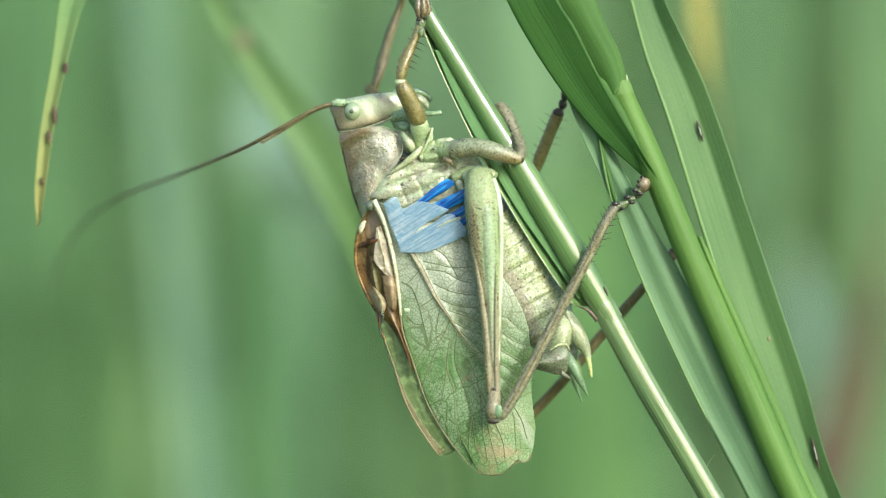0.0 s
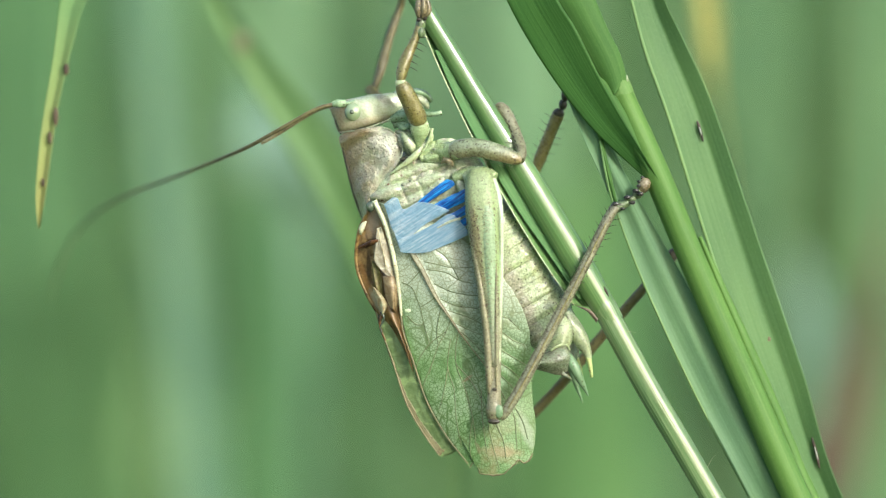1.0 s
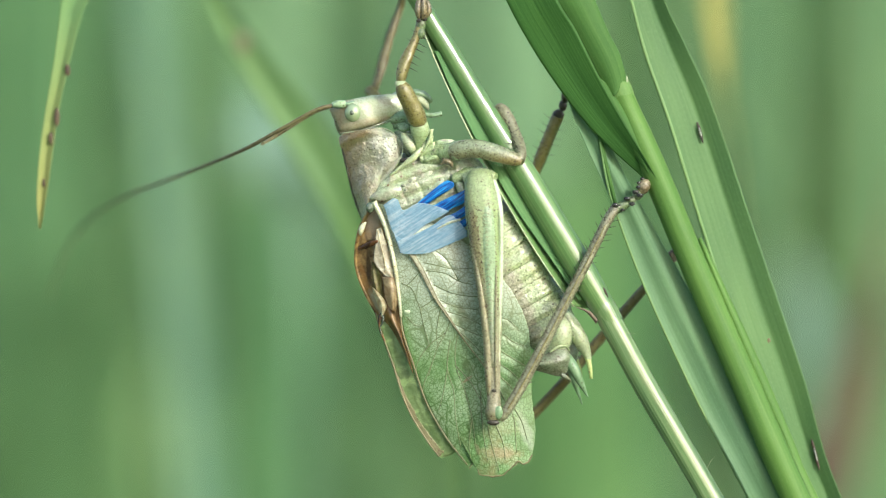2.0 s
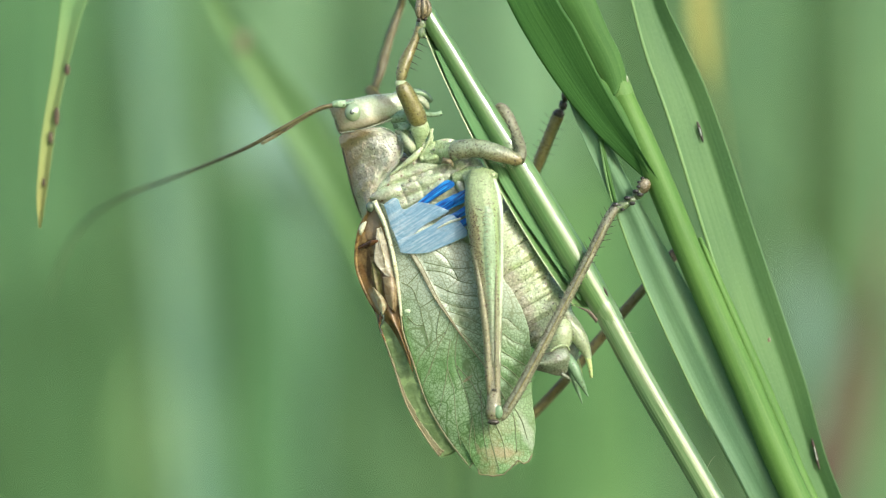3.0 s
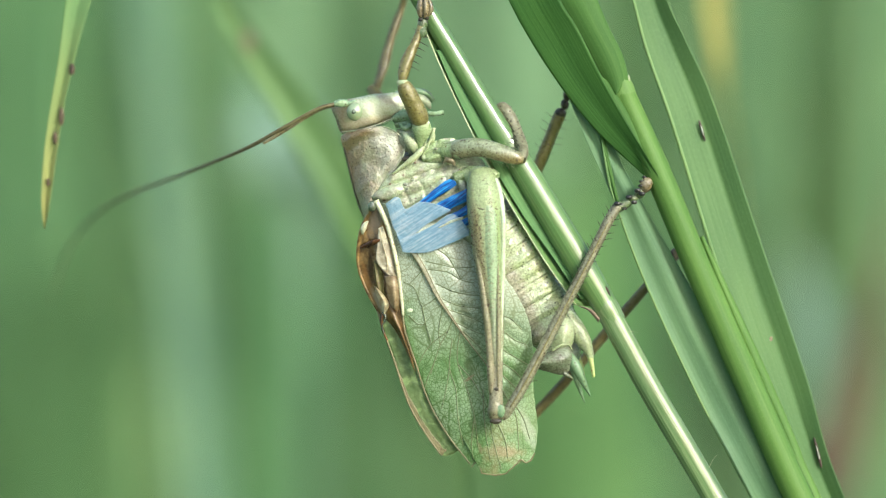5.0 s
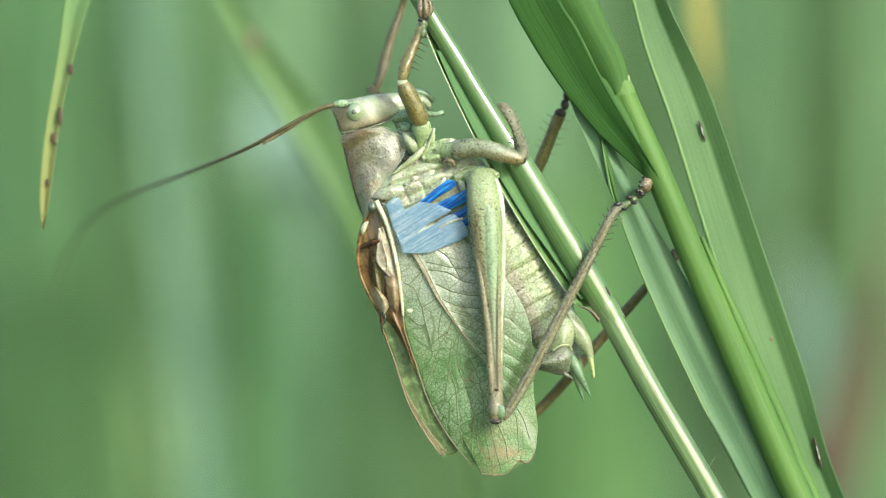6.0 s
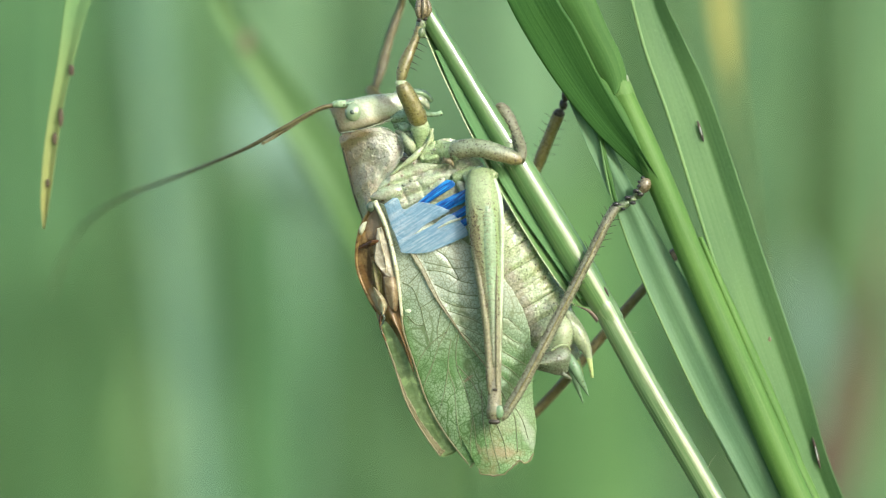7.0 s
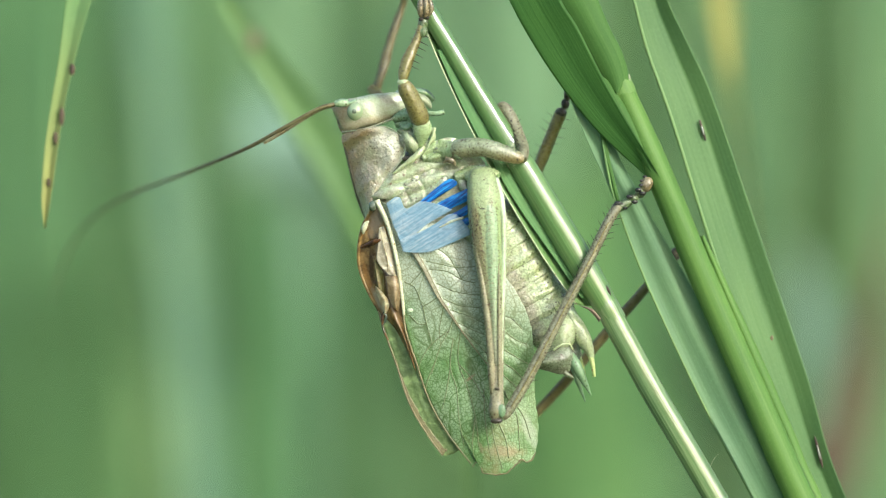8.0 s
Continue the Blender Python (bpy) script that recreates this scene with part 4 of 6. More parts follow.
# ---------------------------------------------------------------- the forked stalk with its leaves
def forked_stalk():
    t = thing("grass_stalk", (57.15, 0, -355.27)[:2] + (SOIL,), "stout bright green grass stalk with two leaves at its collar", "grass stalk", "near stalks")
    part("culm", loft([((56.68, 0, -355.27)[:2] + (SOIL,), 1.3, 1.3), ((50.1, 0, -92.07), 1.3, 1.3), ((37.41, 0, -37.08), 1.222, 1.222), ((29.52, 0, -20.73), 1.222, 1.222), ((25.1, 0, -10.76), 1.175, 1.175), ((21.2, 0, -1.83), 1.128, 1.128),
                       ((17.91, 0, 6.06), 1.128, 1.128), ((15.7, 0, 11.09), 1.034, 1.034), ((14.42, -0.2, 14.05), 0.94, 0.94)], n=110, seg=24, wobble=0.015), M_STALK, t)
    part("collar", loft([((15.04, -0.05, 12.64), 1.006, 1.006), ((14.71, -0.1, 13.39), 1.043, 1.043), ((14.38, -0.15, 14.09), 1.01, 1.01), ((14.1, -0.1, 14.71), 0.846, 0.846)], n=20, seg=24, wobble=0.03), M_COLLAR, t, "pale green collar")
    part("leaf", sheet([(18.13, -0.3, 4.51), (16.72, -0.2, 5.97), (12.97, -0.2, 9.44), (10.15, -0.1, 12.83), (7.33, 0, 17.06), (4.89, 0, 21.67), (-0.19, 1, 33.03), (-6.87, 6, 54.43)],
                       [(18.66, -0.9, 4.5), (17.15, -1.3, 7.07), (14.7, -1.5, 11.28), (12.92, -1.6, 14.56), (11.05, -1.6, 18.3), (9.18, -1.5, 21.59), (4.51, 0, 32.95), (-6.39, 6, 54.91)], fold=0.2, thick=0.14, n=70, across=14), M_BLADE, t, "dark green finely ribbed leaf")
    part("leaf", sheet([(14.07, -0.75, 12.62), (13.37, -0.8, 13.65), (12.28, -1.1, 15.61), (10.3, -1.4, 19.25), (8.8, -1.5, 22.05), (5.44, -1, 30.05), (0.76, 4, 49.42)],
                       [(14.54, -0.85, 12.9), (15.29, -0.8, 13.84), (14.81, -1, 16.08), (13.59, -1.3, 18.55), (12.18, -1.4, 22.06), (9.19, -1, 30.05), (1.23, 4, 49.89)], belly=0.45, thick=0.14, n=70, across=14), M_BLADE_LIGHT, t, "light green leaf wrapped round its base")
    bm = ball(bmesh.new(), (15.35, -0.62, 14.08), 0.2, (0.6, 0.5, 1.7))
    ball(bm, (12.61, -1.02, 14.49), 0.24, (1.5, 0.3, 0.8))
    part("hinge", bm, M_HINGE, t, "pale leaf hinge")
    part("leaf_base", sheet([(12.47, -1, 14.67), (14.44, -0.9, 10.6), (17.08, -0.6, 6.05)], [(13.79, -0.9, 13.74), (15.66, -0.9, 10.6), (17.83, -0.7, 5.58)], belly=0.3, thick=0.1, n=30), M_BLADE_LIGHT, t, "light green leaf base along the culm")
    part("second_sheath", loft([((38.41, 0.6, -35.73), 0.752, 0.658), ((30.68, 0.5, -20.75), 0.705, 0.658), ((28.61, 0.45, -15.72), 0.611, 0.611), ((26.4, 0.45, -10.54), 0.611, 0.658), ((23.44, 0.5, -3.72), 0.423, 0.564), ((21.46, 0.6, 0.99), 0.188, 0.282)], n=50, seg=16), M_STALK, t, "light green sheath along the culm")
    return t


def broad_leaf():
    t = thing("grass_plant", (60.25, 5, -359.71)[:2] + (SOIL,), "broad green grass leaf with a pale rolled edge and brown scars", "grass plant", "near blades")
    one = [(59.29, 5, -359.71)[:2] + (SOIL,), (53.11, 5, -88.47), (38.26, 4, -37.93), (30.35, 3, -20.88), (26.07, 2.6, -10.36), (22.8, 2.6, -1.37), (19.12, 2.8, 10.37), (16.9, 3, 16.72), (15.59, 3.2, 21.84), (14.05, 4, 31.38), (13.23, 8, 54.7)]
    other = [(63.1, 5, -359.71)[:2] + (SOIL,), (57.87, 5, -88.47), (43.54, 4.5, -40.83), (33.65, 3.4, -20.9), (30.32, 3.2, -10.47), (26.29, 3.2, 1.47), (22.6, 3.2, 12.37), (20.37, 3.2, 17.34), (18.38, 3.2, 21.84), (15.95, 4, 31.38), (13.52, 8, 55.18)]
    blade = part("leaf", sheet(one, other, fold=0.85, crease=0.64, thick=0.16, n=120, across=22), M_BLADE_BLUE, t)
    part("leaf_edge", tube([(38.25, 3.9, -37.92), (30.39, 2.9, -20.88), (26.11, 2.5, -10.36), (22.84, 2.5, -1.37), (19.16, 2.7, 10.36), (16.95, 2.9, 16.71), (15.63, 3.1, 21.83)], 0.16, 0.15, n=80), M_RIB, blade, "pale rolled leaf edge")
    for lean, p, long in ((-16, (21.66, 3.3, 9.86), 1.05), (-14, (31.38, 3.45, -17.16), 1.55)):
        for nm, r, mat, lift in (("scar", 0.22, M_SPOT, 0.12), ("scar_core", 0.10, M_SPOT_PALE, 0.02)):
            bm = ball(bmesh.new(), (0, 0, 0), 1.0, (r * 0.65, 0.12, long * (0.9 if r > 0.2 else 0.4)))
            bmesh.ops.transform(bm, verts=bm.verts, matrix=Matrix.Translation((p[0], p[1] + lift, p[2])) @ Matrix.Rotation(radians(lean), 4, "Y"))
            part(nm, bm, mat, blade)
    part("rust_fleck", ball(bmesh.new(), (27.46, 3.6, -7.59), 0.14, (1, 0.3, 1.5)), M_PAD, blade, "orange rust fleck")
    return t


def under_leaf():
    t = thing("grass_plant", (55.49, 1.59, -356.69)[:2] + (SOIL,), "bluish green folded grass leaf beside the stalk", "grass plant", "near blades")
    one = [(52.98, 4, -358.83)[:2] + (SOIL,), (47.28, 4, -92.99), (33.99, 4, -37.45), (25.6, 0.55, -20.75), (21.24, 0.8, -12.43), (16.85, 0.7, -3.01), (14.31, 0.6, 3.58), (11.95, 0.5, 8.75), (10.54, 0.5, 12.28), (9.46, 0.7, 15.58), (7.34, 0.59, 20.75), (1.71, 4.5, 35.22)]
    other = [(57.25, 4, -358.83)[:2] + (SOIL,), (52.03, 4, -92.99), (38.26, 4, -37.45), (29.47, 0.67, -20.76), (24.76, 0.67, -11.25), (20.43, 0.67, -3.01), (17.23, 0.63, 2.63), (14.17, 0.59, 8.42), (12.52, 0.55, 12.28), (10.88, 0.57, 15.58), (8.28, 0.61, 20.76), (1.95, 4.5, 35.46)]
    # ripples turn the middle from the sun, standing in for the stalk's shadow
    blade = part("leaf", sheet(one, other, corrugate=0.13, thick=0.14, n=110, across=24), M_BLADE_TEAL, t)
    part("leaf_edge", tube([(13.17, 0.3, 8.98), (13.64, 0.3, 6.17), (14.36, 0.5, 3.53), (16.85, 0.6, -3.01), (21.23, 0.7, -12.43), (25.62, 0.8, -20.77)], 0.11, 0.09, n=60), M_RIB, blade, "pale leaf edge")
    part("inner_fold", sheet([(12.88, 0.3, 10.16), (13.18, 0.3, 8.04), (14.3, 0.4, 3.81)], [(13.17, 0.3, 10.31), (13.74, 0.3, 7.58), (14.68, 0.3, 3.57)], belly=0.1, thick=0.1, n=20), M_BLADE_LIGHT, blade)
    return t


held_stalk()
forked_stalk()
broad_leaf()
under_leaf()


# ---------------------------------------------------------------- the bush cricket
def bush_cricket():
    c = thing("bush_cricket", tuple(BODY), "pale green and brown bush cricket clinging to a grass culm", "bush cricket")

    # trunk: flank of the thorax, then the belly with its rings
    trunk = part("thorax", loft([((-4.45, 3.2, 5.26), 1.41, 2.4), ((-2.32, 3.2, 6.11), 2.444, 3.0), ((-0.43, 3.2, 5.54), 3.102, 3.2), ((1.47, 3.2, 3.6), 3.384, 3.2), ((3.13, 3.2, 0.99), 3.29, 3.1), ((4.55, 3.2, -1.37), 2.585, 2.9)], n=70, seg=60, wobble=0.09), M_FLANK, c, "cream wrinkled thorax flank")
    # one wrinkled pleural sheet with its ridges and sutures
    upper_folds = [([(-4.42, 0, 6.06), (-3.24, 0, 7), (-2.26, 0, 7.75), (-1.69, 0, 8.41)], 0.60, 0.3), ([(-1.32, 0, 8.13), (-0.56, 0, 7.75), (0, 0, 7.94), (0.28, 0, 8.41)], 0.45, 0.35), ([(-4.42, 0, 4.51), (-3.01, 0, 5.12), (-1.5, 0, 5.59), (-0.38, 0, 6.06)], 0.52, 0.4), ([(-3.76, 0, 5.22), (-3.2, 0, 4.56), (-2.91, 0, 3.9)], -0.33, 0.16), ([(0.28, 0, 5.78), (1.03, 0, 6.44), (1.88, 0, 6.72)], 0.52, 0.4), ([(1.97, 0, 6.63), (2.07, 0, 5.69), (1.88, 0, 4.75)], -0.45, 0.2)]
    lower_folds = [([(-5.26, 0, 5.22), (-3.67, 0, 6.06), (-1.88, 0, 6.72), (-0.09, 0, 7.38)], 0.52, 0.55), ([(-1.6, 0, 7.75), (-0.94, 0, 7.29), (-0.09, 0, 7.19)], -0.45, 0.18), ([(-3.95, 0, 3.9), (-2.54, 0, 4.51), (-1.03, 0, 5.12), (0.09, 0, 5.78)], -0.52, 0.22), ([(-2.16, 0, 5.78), (-1.69, 0, 5.03), (-1.5, 0, 4.28)], -0.30, 0.16), ([(0.09, 0, 5.22), (1.03, 0, 5.69), (1.69, 0, 6.34)], -0.45, 0.2)]
    side_folds = [([(-5.08, 0, 4.84), (-3.67, 0, 5.5), (-1.88, 0, 6.06), (0.19, 0, 6.77)], -0.63, 0.2), ([(-0.85, 0, 8.79), (-0.38, 0, 8.22), (0.38, 0, 8.04)], -0.38, 0.15), ([(-3.38, 0, 3.52), (-1.83, 0, 4.18), (-0.38, 0, 4.84)], 0.38, 0.35), ([(-1.03, 0, 5.22), (-0.56, 0, 5.59), (-0.19, 0, 5.22), (-0.56, 0, 4.84), (-1.03, 0, 5.12)], 0.33, 0.14), ([(1.13, 0, 7), (1.5, 0, 6.06), (1.6, 0, 5.03)], 0.45, 0.3)]
    part("pleuron", sheet([(-5.46, 0.9, 5.04), (-4.43, 0.7, 6.26), (-3.2, 0.7, 7.11), (-1.88, 0.6, 8.14), (-0.56, 0.6, 8.99), (0.75, 0.7, 9.18), (2.17, 0.8, 8.43), (3.39, 0.8, 7.11)],
                          [(-5.28, 0.9, 3.72), (-4.42, 0.6, 3.25), (-3.2, 0.5, 2.87), (-1.88, 0.5, 2.4), (-0.19, 0.5, 2.12), (1.32, 0.5, 2.31), (2.64, 0.5, 3.34), (3.67, 0.5, 4.75)], belly=0.55, thick=0.25, n=130, across=90, wave=0.25, grit=0.04,
                          ridges=[(line, high * 0.4, wide) for line, high, wide in upper_folds + lower_folds + side_folds]), M_FLANK, trunk, "cream wrinkled pleural plates with brown sutures")
    part("pleural_ridge", loft([((-4.33, 0.1, 6.16), 0.094, 0.2), ((-3.2, -0.15, 6.96), 0.22, 0.3), ((-2.26, -0.3, 7.71), 0.3, 0.3), ((-1.69, -0.1, 8.41), 0.18, 0.25)], n=24, seg=14, wobble=0.2), M_RIM, trunk, "cream pleural ridge")
    part("episternum", sheet([(-1.98, 0.35, 7.95), (-1.22, 0.15, 8.7), (-0.38, 0, 9.02), (0.56, -0.1, 8.97)], [(-1.69, 0.25, 7.1), (-0.94, 0.05, 7.1), (-0.09, -0.1, 7.24), (0.66, -0.2, 7.66)], belly=0.4, thick=0.2, n=60, across=44, wave=0.3, grit=0.05,
                             ridges=[([(-1.5, 0, 7.75), (-0.75, 0, 8.04), (0.09, 0, 8.22)], -0.2, 0.18), ([(-0.56, 0, 8.88), (-0.47, 0, 8.22), (0, 0, 7.47)], -0.25, 0.16), ([(-1.22, 0, 7.38), (-0.56, 0, 7.57), (0.09, 0, 7.85)], 0.25, 0.25)]), M_FLANK_GREEN, trunk, "cream green chest plate")
    for p, rr in (((-3.2, 0, 5.31), 3.5), ((-3.01, 0, 4.98), 2.6), ((-2.63, 0, 5.64), 2.2), ((-3.85, 0.1, 4.75), 2.2), ((-0.66, -0.4, 8.26), 2.4), ((-0.85, -0.4, 7.94), 1.6), ((-4.42, 0.2, 5.5), 1.6)):
        part("flank_spot", ball(bmesh.new(), p, rr * 0.047, (1.2, 0.6, 0.9)), M_TAIL, trunk, "purplish brown spot")
    part("hind_coxa", loft([((1.03, 0.1, 5.78), 0.564, 0.6), ((2.25, -0.3, 6.3), 0.55, 0.7), ((3.56, -0.8, 6.3), 0.5, 0.7), ((4.5, -1.2, 6.04), 0.282, 0.4)], n=24, seg=20, wobble=0.12), M_FLANK_GREEN, trunk, "pale green hind hip")
    part("coxa_membrane", loft([((1.32, 0, 5.78), 0.282, 0.4), ((1.6, -0.2, 5.12), 0.423, 0.5), ((1.97, -0.4, 4.37), 0.282, 0.4)], n=14, seg=16, wobble=0.3), M_FLANK, trunk)

    belly = part("abdomen", loft([((3.13, 3.2, 2.89), 3.102, 3.0), ((5.26, 3.2, -0.43), 3.29, 3.1), ((7.39, 3.2, -3.74), 2.726, 2.8), ((9.05, 3.2, -6.59), 2.162, 2.4), ((10.33, 3.2, -8.95), 1.316, 1.8), ((10.8, 3.2, -9.9), 0.47, 0.8)], n=40, seg=30, power=2.7), M_BELLY_TAN, c, "tan ringed abdomen")
    rings = 9
    axis = curve([(*(3.7, 3.2, 2.13), 3.008, 3.05), (*(5.5, 3.2, -0.66), 3.337, 3.15), (*(7.39, 3.2, -3.74), 2.867, 2.9), (*(9.05, 3.2, -6.59), 2.303, 2.5), (*(10.14, 3.2, -8.39), 1.692, 2.0)], rings * 6 + 1)
    for k in range(rings):
        rows = axis[k * 6:k * 6 + 7]
        secs = [(tuple(q[:3]), q[3] * g, q[4] * g) for q, g in zip(rows, (0.988, 1.004, 1.011, 1.016, 1.016, 1.01, 0.99))]
        part("abdominal_ring", loft(secs, n=19, seg=60, power=2.9, wobble=0.06), M_BELLY, belly)
    tail = part("tail_plate", sheet([(7.42, -0.1, -9.44), (8.36, -0.2, -8.88), (9.4, -0.1, -8.22), (10.3, 0.2, -8.04), (10.64, 0.6, -8.43)], [(7.62, 0.2, -10.02), (8.56, 0.1, -10.25), (9.69, 0.2, -10.53), (10.35, 0.4, -10.3), (10.69, 0.7, -9.6)], belly=0.75, thick=0.6, n=40, across=24, wave=0.4, grit=0.03), M_TAIL, c, "brown end plate of the abdomen")
    part("tail_hook", loft([((9.97, 0.2, -10.39), 0.2, 0.25), ((10.39, 0.2, -10.63), 0.16, 0.2), ((10.77, 0.4, -10.87), 0.04, 0.06)], n=12, seg=10), M_TAIL, tail, "brown hooked point")
    part("tail_rim", tube([(9.01, -0.4, -8.5), (9.67, -0.5, -8.07), (10.29, -0.2, -7.99), (10.67, 0.2, -8.42)], 0.1, 0.075, n=20, seg=8), M_RIM, tail, "pale rim")
    part("side_plate", loft([((9.7, 0.9, -5.61), 0.6, 0.8), ((9.93, 0.5, -6.78), 1.0, 1.0), ((9.69, 0.5, -7.81), 0.95, 0.9), ((8.99, 0.8, -8.81), 0.5, 0.6)], n=34, seg=28, wobble=0.1), M_FLAP, tail, "pale yellow green side plate")
    part("subgenital_plate", loft([((10.32, 1.2, -5.23), 0.4, 0.9), ((10.93, 0.9, -6.55), 0.72, 0.9), ((11.59, 0.8, -7.63), 0.66, 0.7), ((12.06, 0.8, -8.52), 0.42, 0.45), ((12.29, 0.8, -9.23), 0.24, 0.26)], n=30, seg=24, wobble=0.1), M_FLAP, tail, "yellow green subgenital plate")
    part("stylus", tube([(12.15, 0.75, -8.9), (12.34, 0.7, -9.75), (12.48, 0.8, -10.74)], 0.26, 0.13, n=12, seg=10), M_STYLUS, tail, "yellow pointed stylus")
    part("cercus", loft([((10.5, 0.8, -8.9), 0.34, 0.36), ((10.97, 0.6, -9.84), 0.46, 0.44), ((11.58, 0.6, -11.06), 0.3, 0.3), ((12.2, 0.8, -12.29), 0.04, 0.05)], n=22, seg=14), M_CERCUS, tail, "green pointed cercus")
    part("cercus", loft([((10.69, 2.4, -9.65), 0.3, 0.32), ((11.16, 2.4, -11.21), 0.22, 0.24), ((11.77, 2.4, -12.91), 0.04, 0.05)], n=16, seg=12), M_CERCUS, tail, "green pointed cercus")
    part("stylus", tube([(11.19, 3.6, -9.2), (11.57, 3.6, -10.15), (11.77, 3.8, -11.1)], 0.282, 0.094, n=10, seg=10), M_STYLUS, tail)

    # head
    head = part("head", loft([((-9.05, 3.2, 10.85), 0.846, 0.9), ((-8.81, 3.2, 10.94), 1.316, 1.7), ((-8.01, 3.2, 11.09), 1.41, 2.4), ((-6.59, 3.2, 11.37), 1.387, 2.8), ((-4.93, 3.2, 11.8), 1.222, 2.7), ((-3.84, 3.2, 12.13), 0.94, 2.4), ((-2.94, 3.2, 12.32), 0.611, 1.8), ((-2.46, 3.2, 12.37), 0.235, 0.8)], n=44, seg=36, power=4.0), M_HEAD, c, "pale green smooth face")
    part("cheek_edge", tube([(-8.58, 1.4, 9.67), (-6.78, 0.55, 9.93), (-5.13, 0.5, 10.45), (-3.95, 0.7, 11.02), (-3.3, 1.1, 11.69)], 0.05, 0.045, n=30), M_FLANK, head, "tan lower edge of the cheek")
    part("face_edge", tube([(-8.98, 2.3, 11.86), (-8.98, 2.2, 11.01), (-8.79, 2, 10.16), (-8.46, 2, 9.59)], 0.075, 0.075, n=20, seg=8), M_BACK, head, "brown edge of the face")
    part("brow", loft([((-8.88, 2, 12), 0.188, 0.4), ((-8.11, 1.1, 12.07), 0.19, 0.5), ((-7.35, 1.2, 12.26), 0.17, 0.5), ((-6.8, 1.8, 12.37), 0.094, 0.4)], n=16, seg=12), M_MOUTH, head, "bluish green brow")
    eye = part("eye", ball(bmesh.new(), (-7.39, 0.75, 11.4), 0.752, (0.97, 0.85, 1.05), seg=28), M_EYE, head, "glossy pale green eye")
    part("eye_point", ball(bmesh.new(), (-7.48, 0.18, 11.38), 0.211, (1, 0.5, 1)), M_PUPIL, eye)
    part("mandible", loft([((-2.93, 2.2, 12.52), 0.376, 0.9), ((-1.98, 2, 12.47), 0.423, 0.9), ((-1.42, 2, 12.14), 0.329, 0.6), ((-1.18, 2.2, 11.77), 0.141, 0.3)], n=16, seg=14), M_JAW, head, "cream mandible")
    part("upper_lip", loft([((-3.98, 3, 12.83), 0.376, 1.2), ((-2.41, 2.9, 13.11), 0.329, 1.2), ((-1.51, 2.8, 12.92), 0.329, 1.0), ((-0.85, 2.8, 12.35), 0.188, 0.5)], n=16, seg=14), M_MOUTH, head, "green upper lip")
    bm = bmesh.new()
    loft([((-4.15, 1.3, 10.8), 0.376, 0.6), ((-3.2, 1, 11.07), 0.611, 0.8), ((-2.26, 1, 11.54), 0.564, 0.8), ((-1.7, 1.2, 11.74), 0.282, 0.5)], n=14, seg=14, bm=bm)
    part("maxilla", bm, M_MOUTH, head)
    for pts, r in ((((-1.89, 1.4, 11.37), (-1.13, 1, 11.21), (-0.57, 0.8, 11.21), (0, 0.8, 11.35)), 4.6), (((-3.96, 1, 10.22), (-3.2, 0.6, 10.4), (-2.45, 0.7, 10.03), (-2.92, 0.8, 9.47)), 5.0), (((-3.01, 0.6, 10.69), (-2.3, 0.3, 10.58), (-1.98, 0.4, 10.12)), 5.0)):
        part("palp", tube(list(pts), r * 0.047, r * 0.047 * 0.9, n=14, seg=10), M_MOUTH, head, "green jointed palp")
    part("scape", loft([((-8.1, 0.9, 12.11), 0.329, 0.35), ((-8.66, 0.7, 12.1), 0.352, 0.36), ((-9.13, 0.7, 12.01), 0.235, 0.25)], n=10, seg=12), M_MOUTH, head)
    part("antenna", tube([(-9.04, 0.7, 12.01), (-10.54, 0.6, 11.58), (-13.39, 1.2, 10.04), (-16.29, 3, 8.52), (-19.85, 8, 7.19), (-23.54, 14, 5.98), (-27.34, 20, 4.74), (-30.81, 27, 3.06), (-33.27, 33, 0.81), (-35.02, 39, -2.01), (-36.26, 46, -4.66)], 0.197, 0.08, n=90, seg=8), M_FEELER, head, "long thin brown feeler")
    part("antenna", tube([(-8.85, 5, 12.13), (-10.63, 4, 11.58), (-13.41, 2, 9.78), (-14.29, 0, 9.16), (-14.8, -4, 8.7)], 0.165, 0.141, n=40, seg=8), M_FEELER, head, "thin brown feeler pointing at the lens")

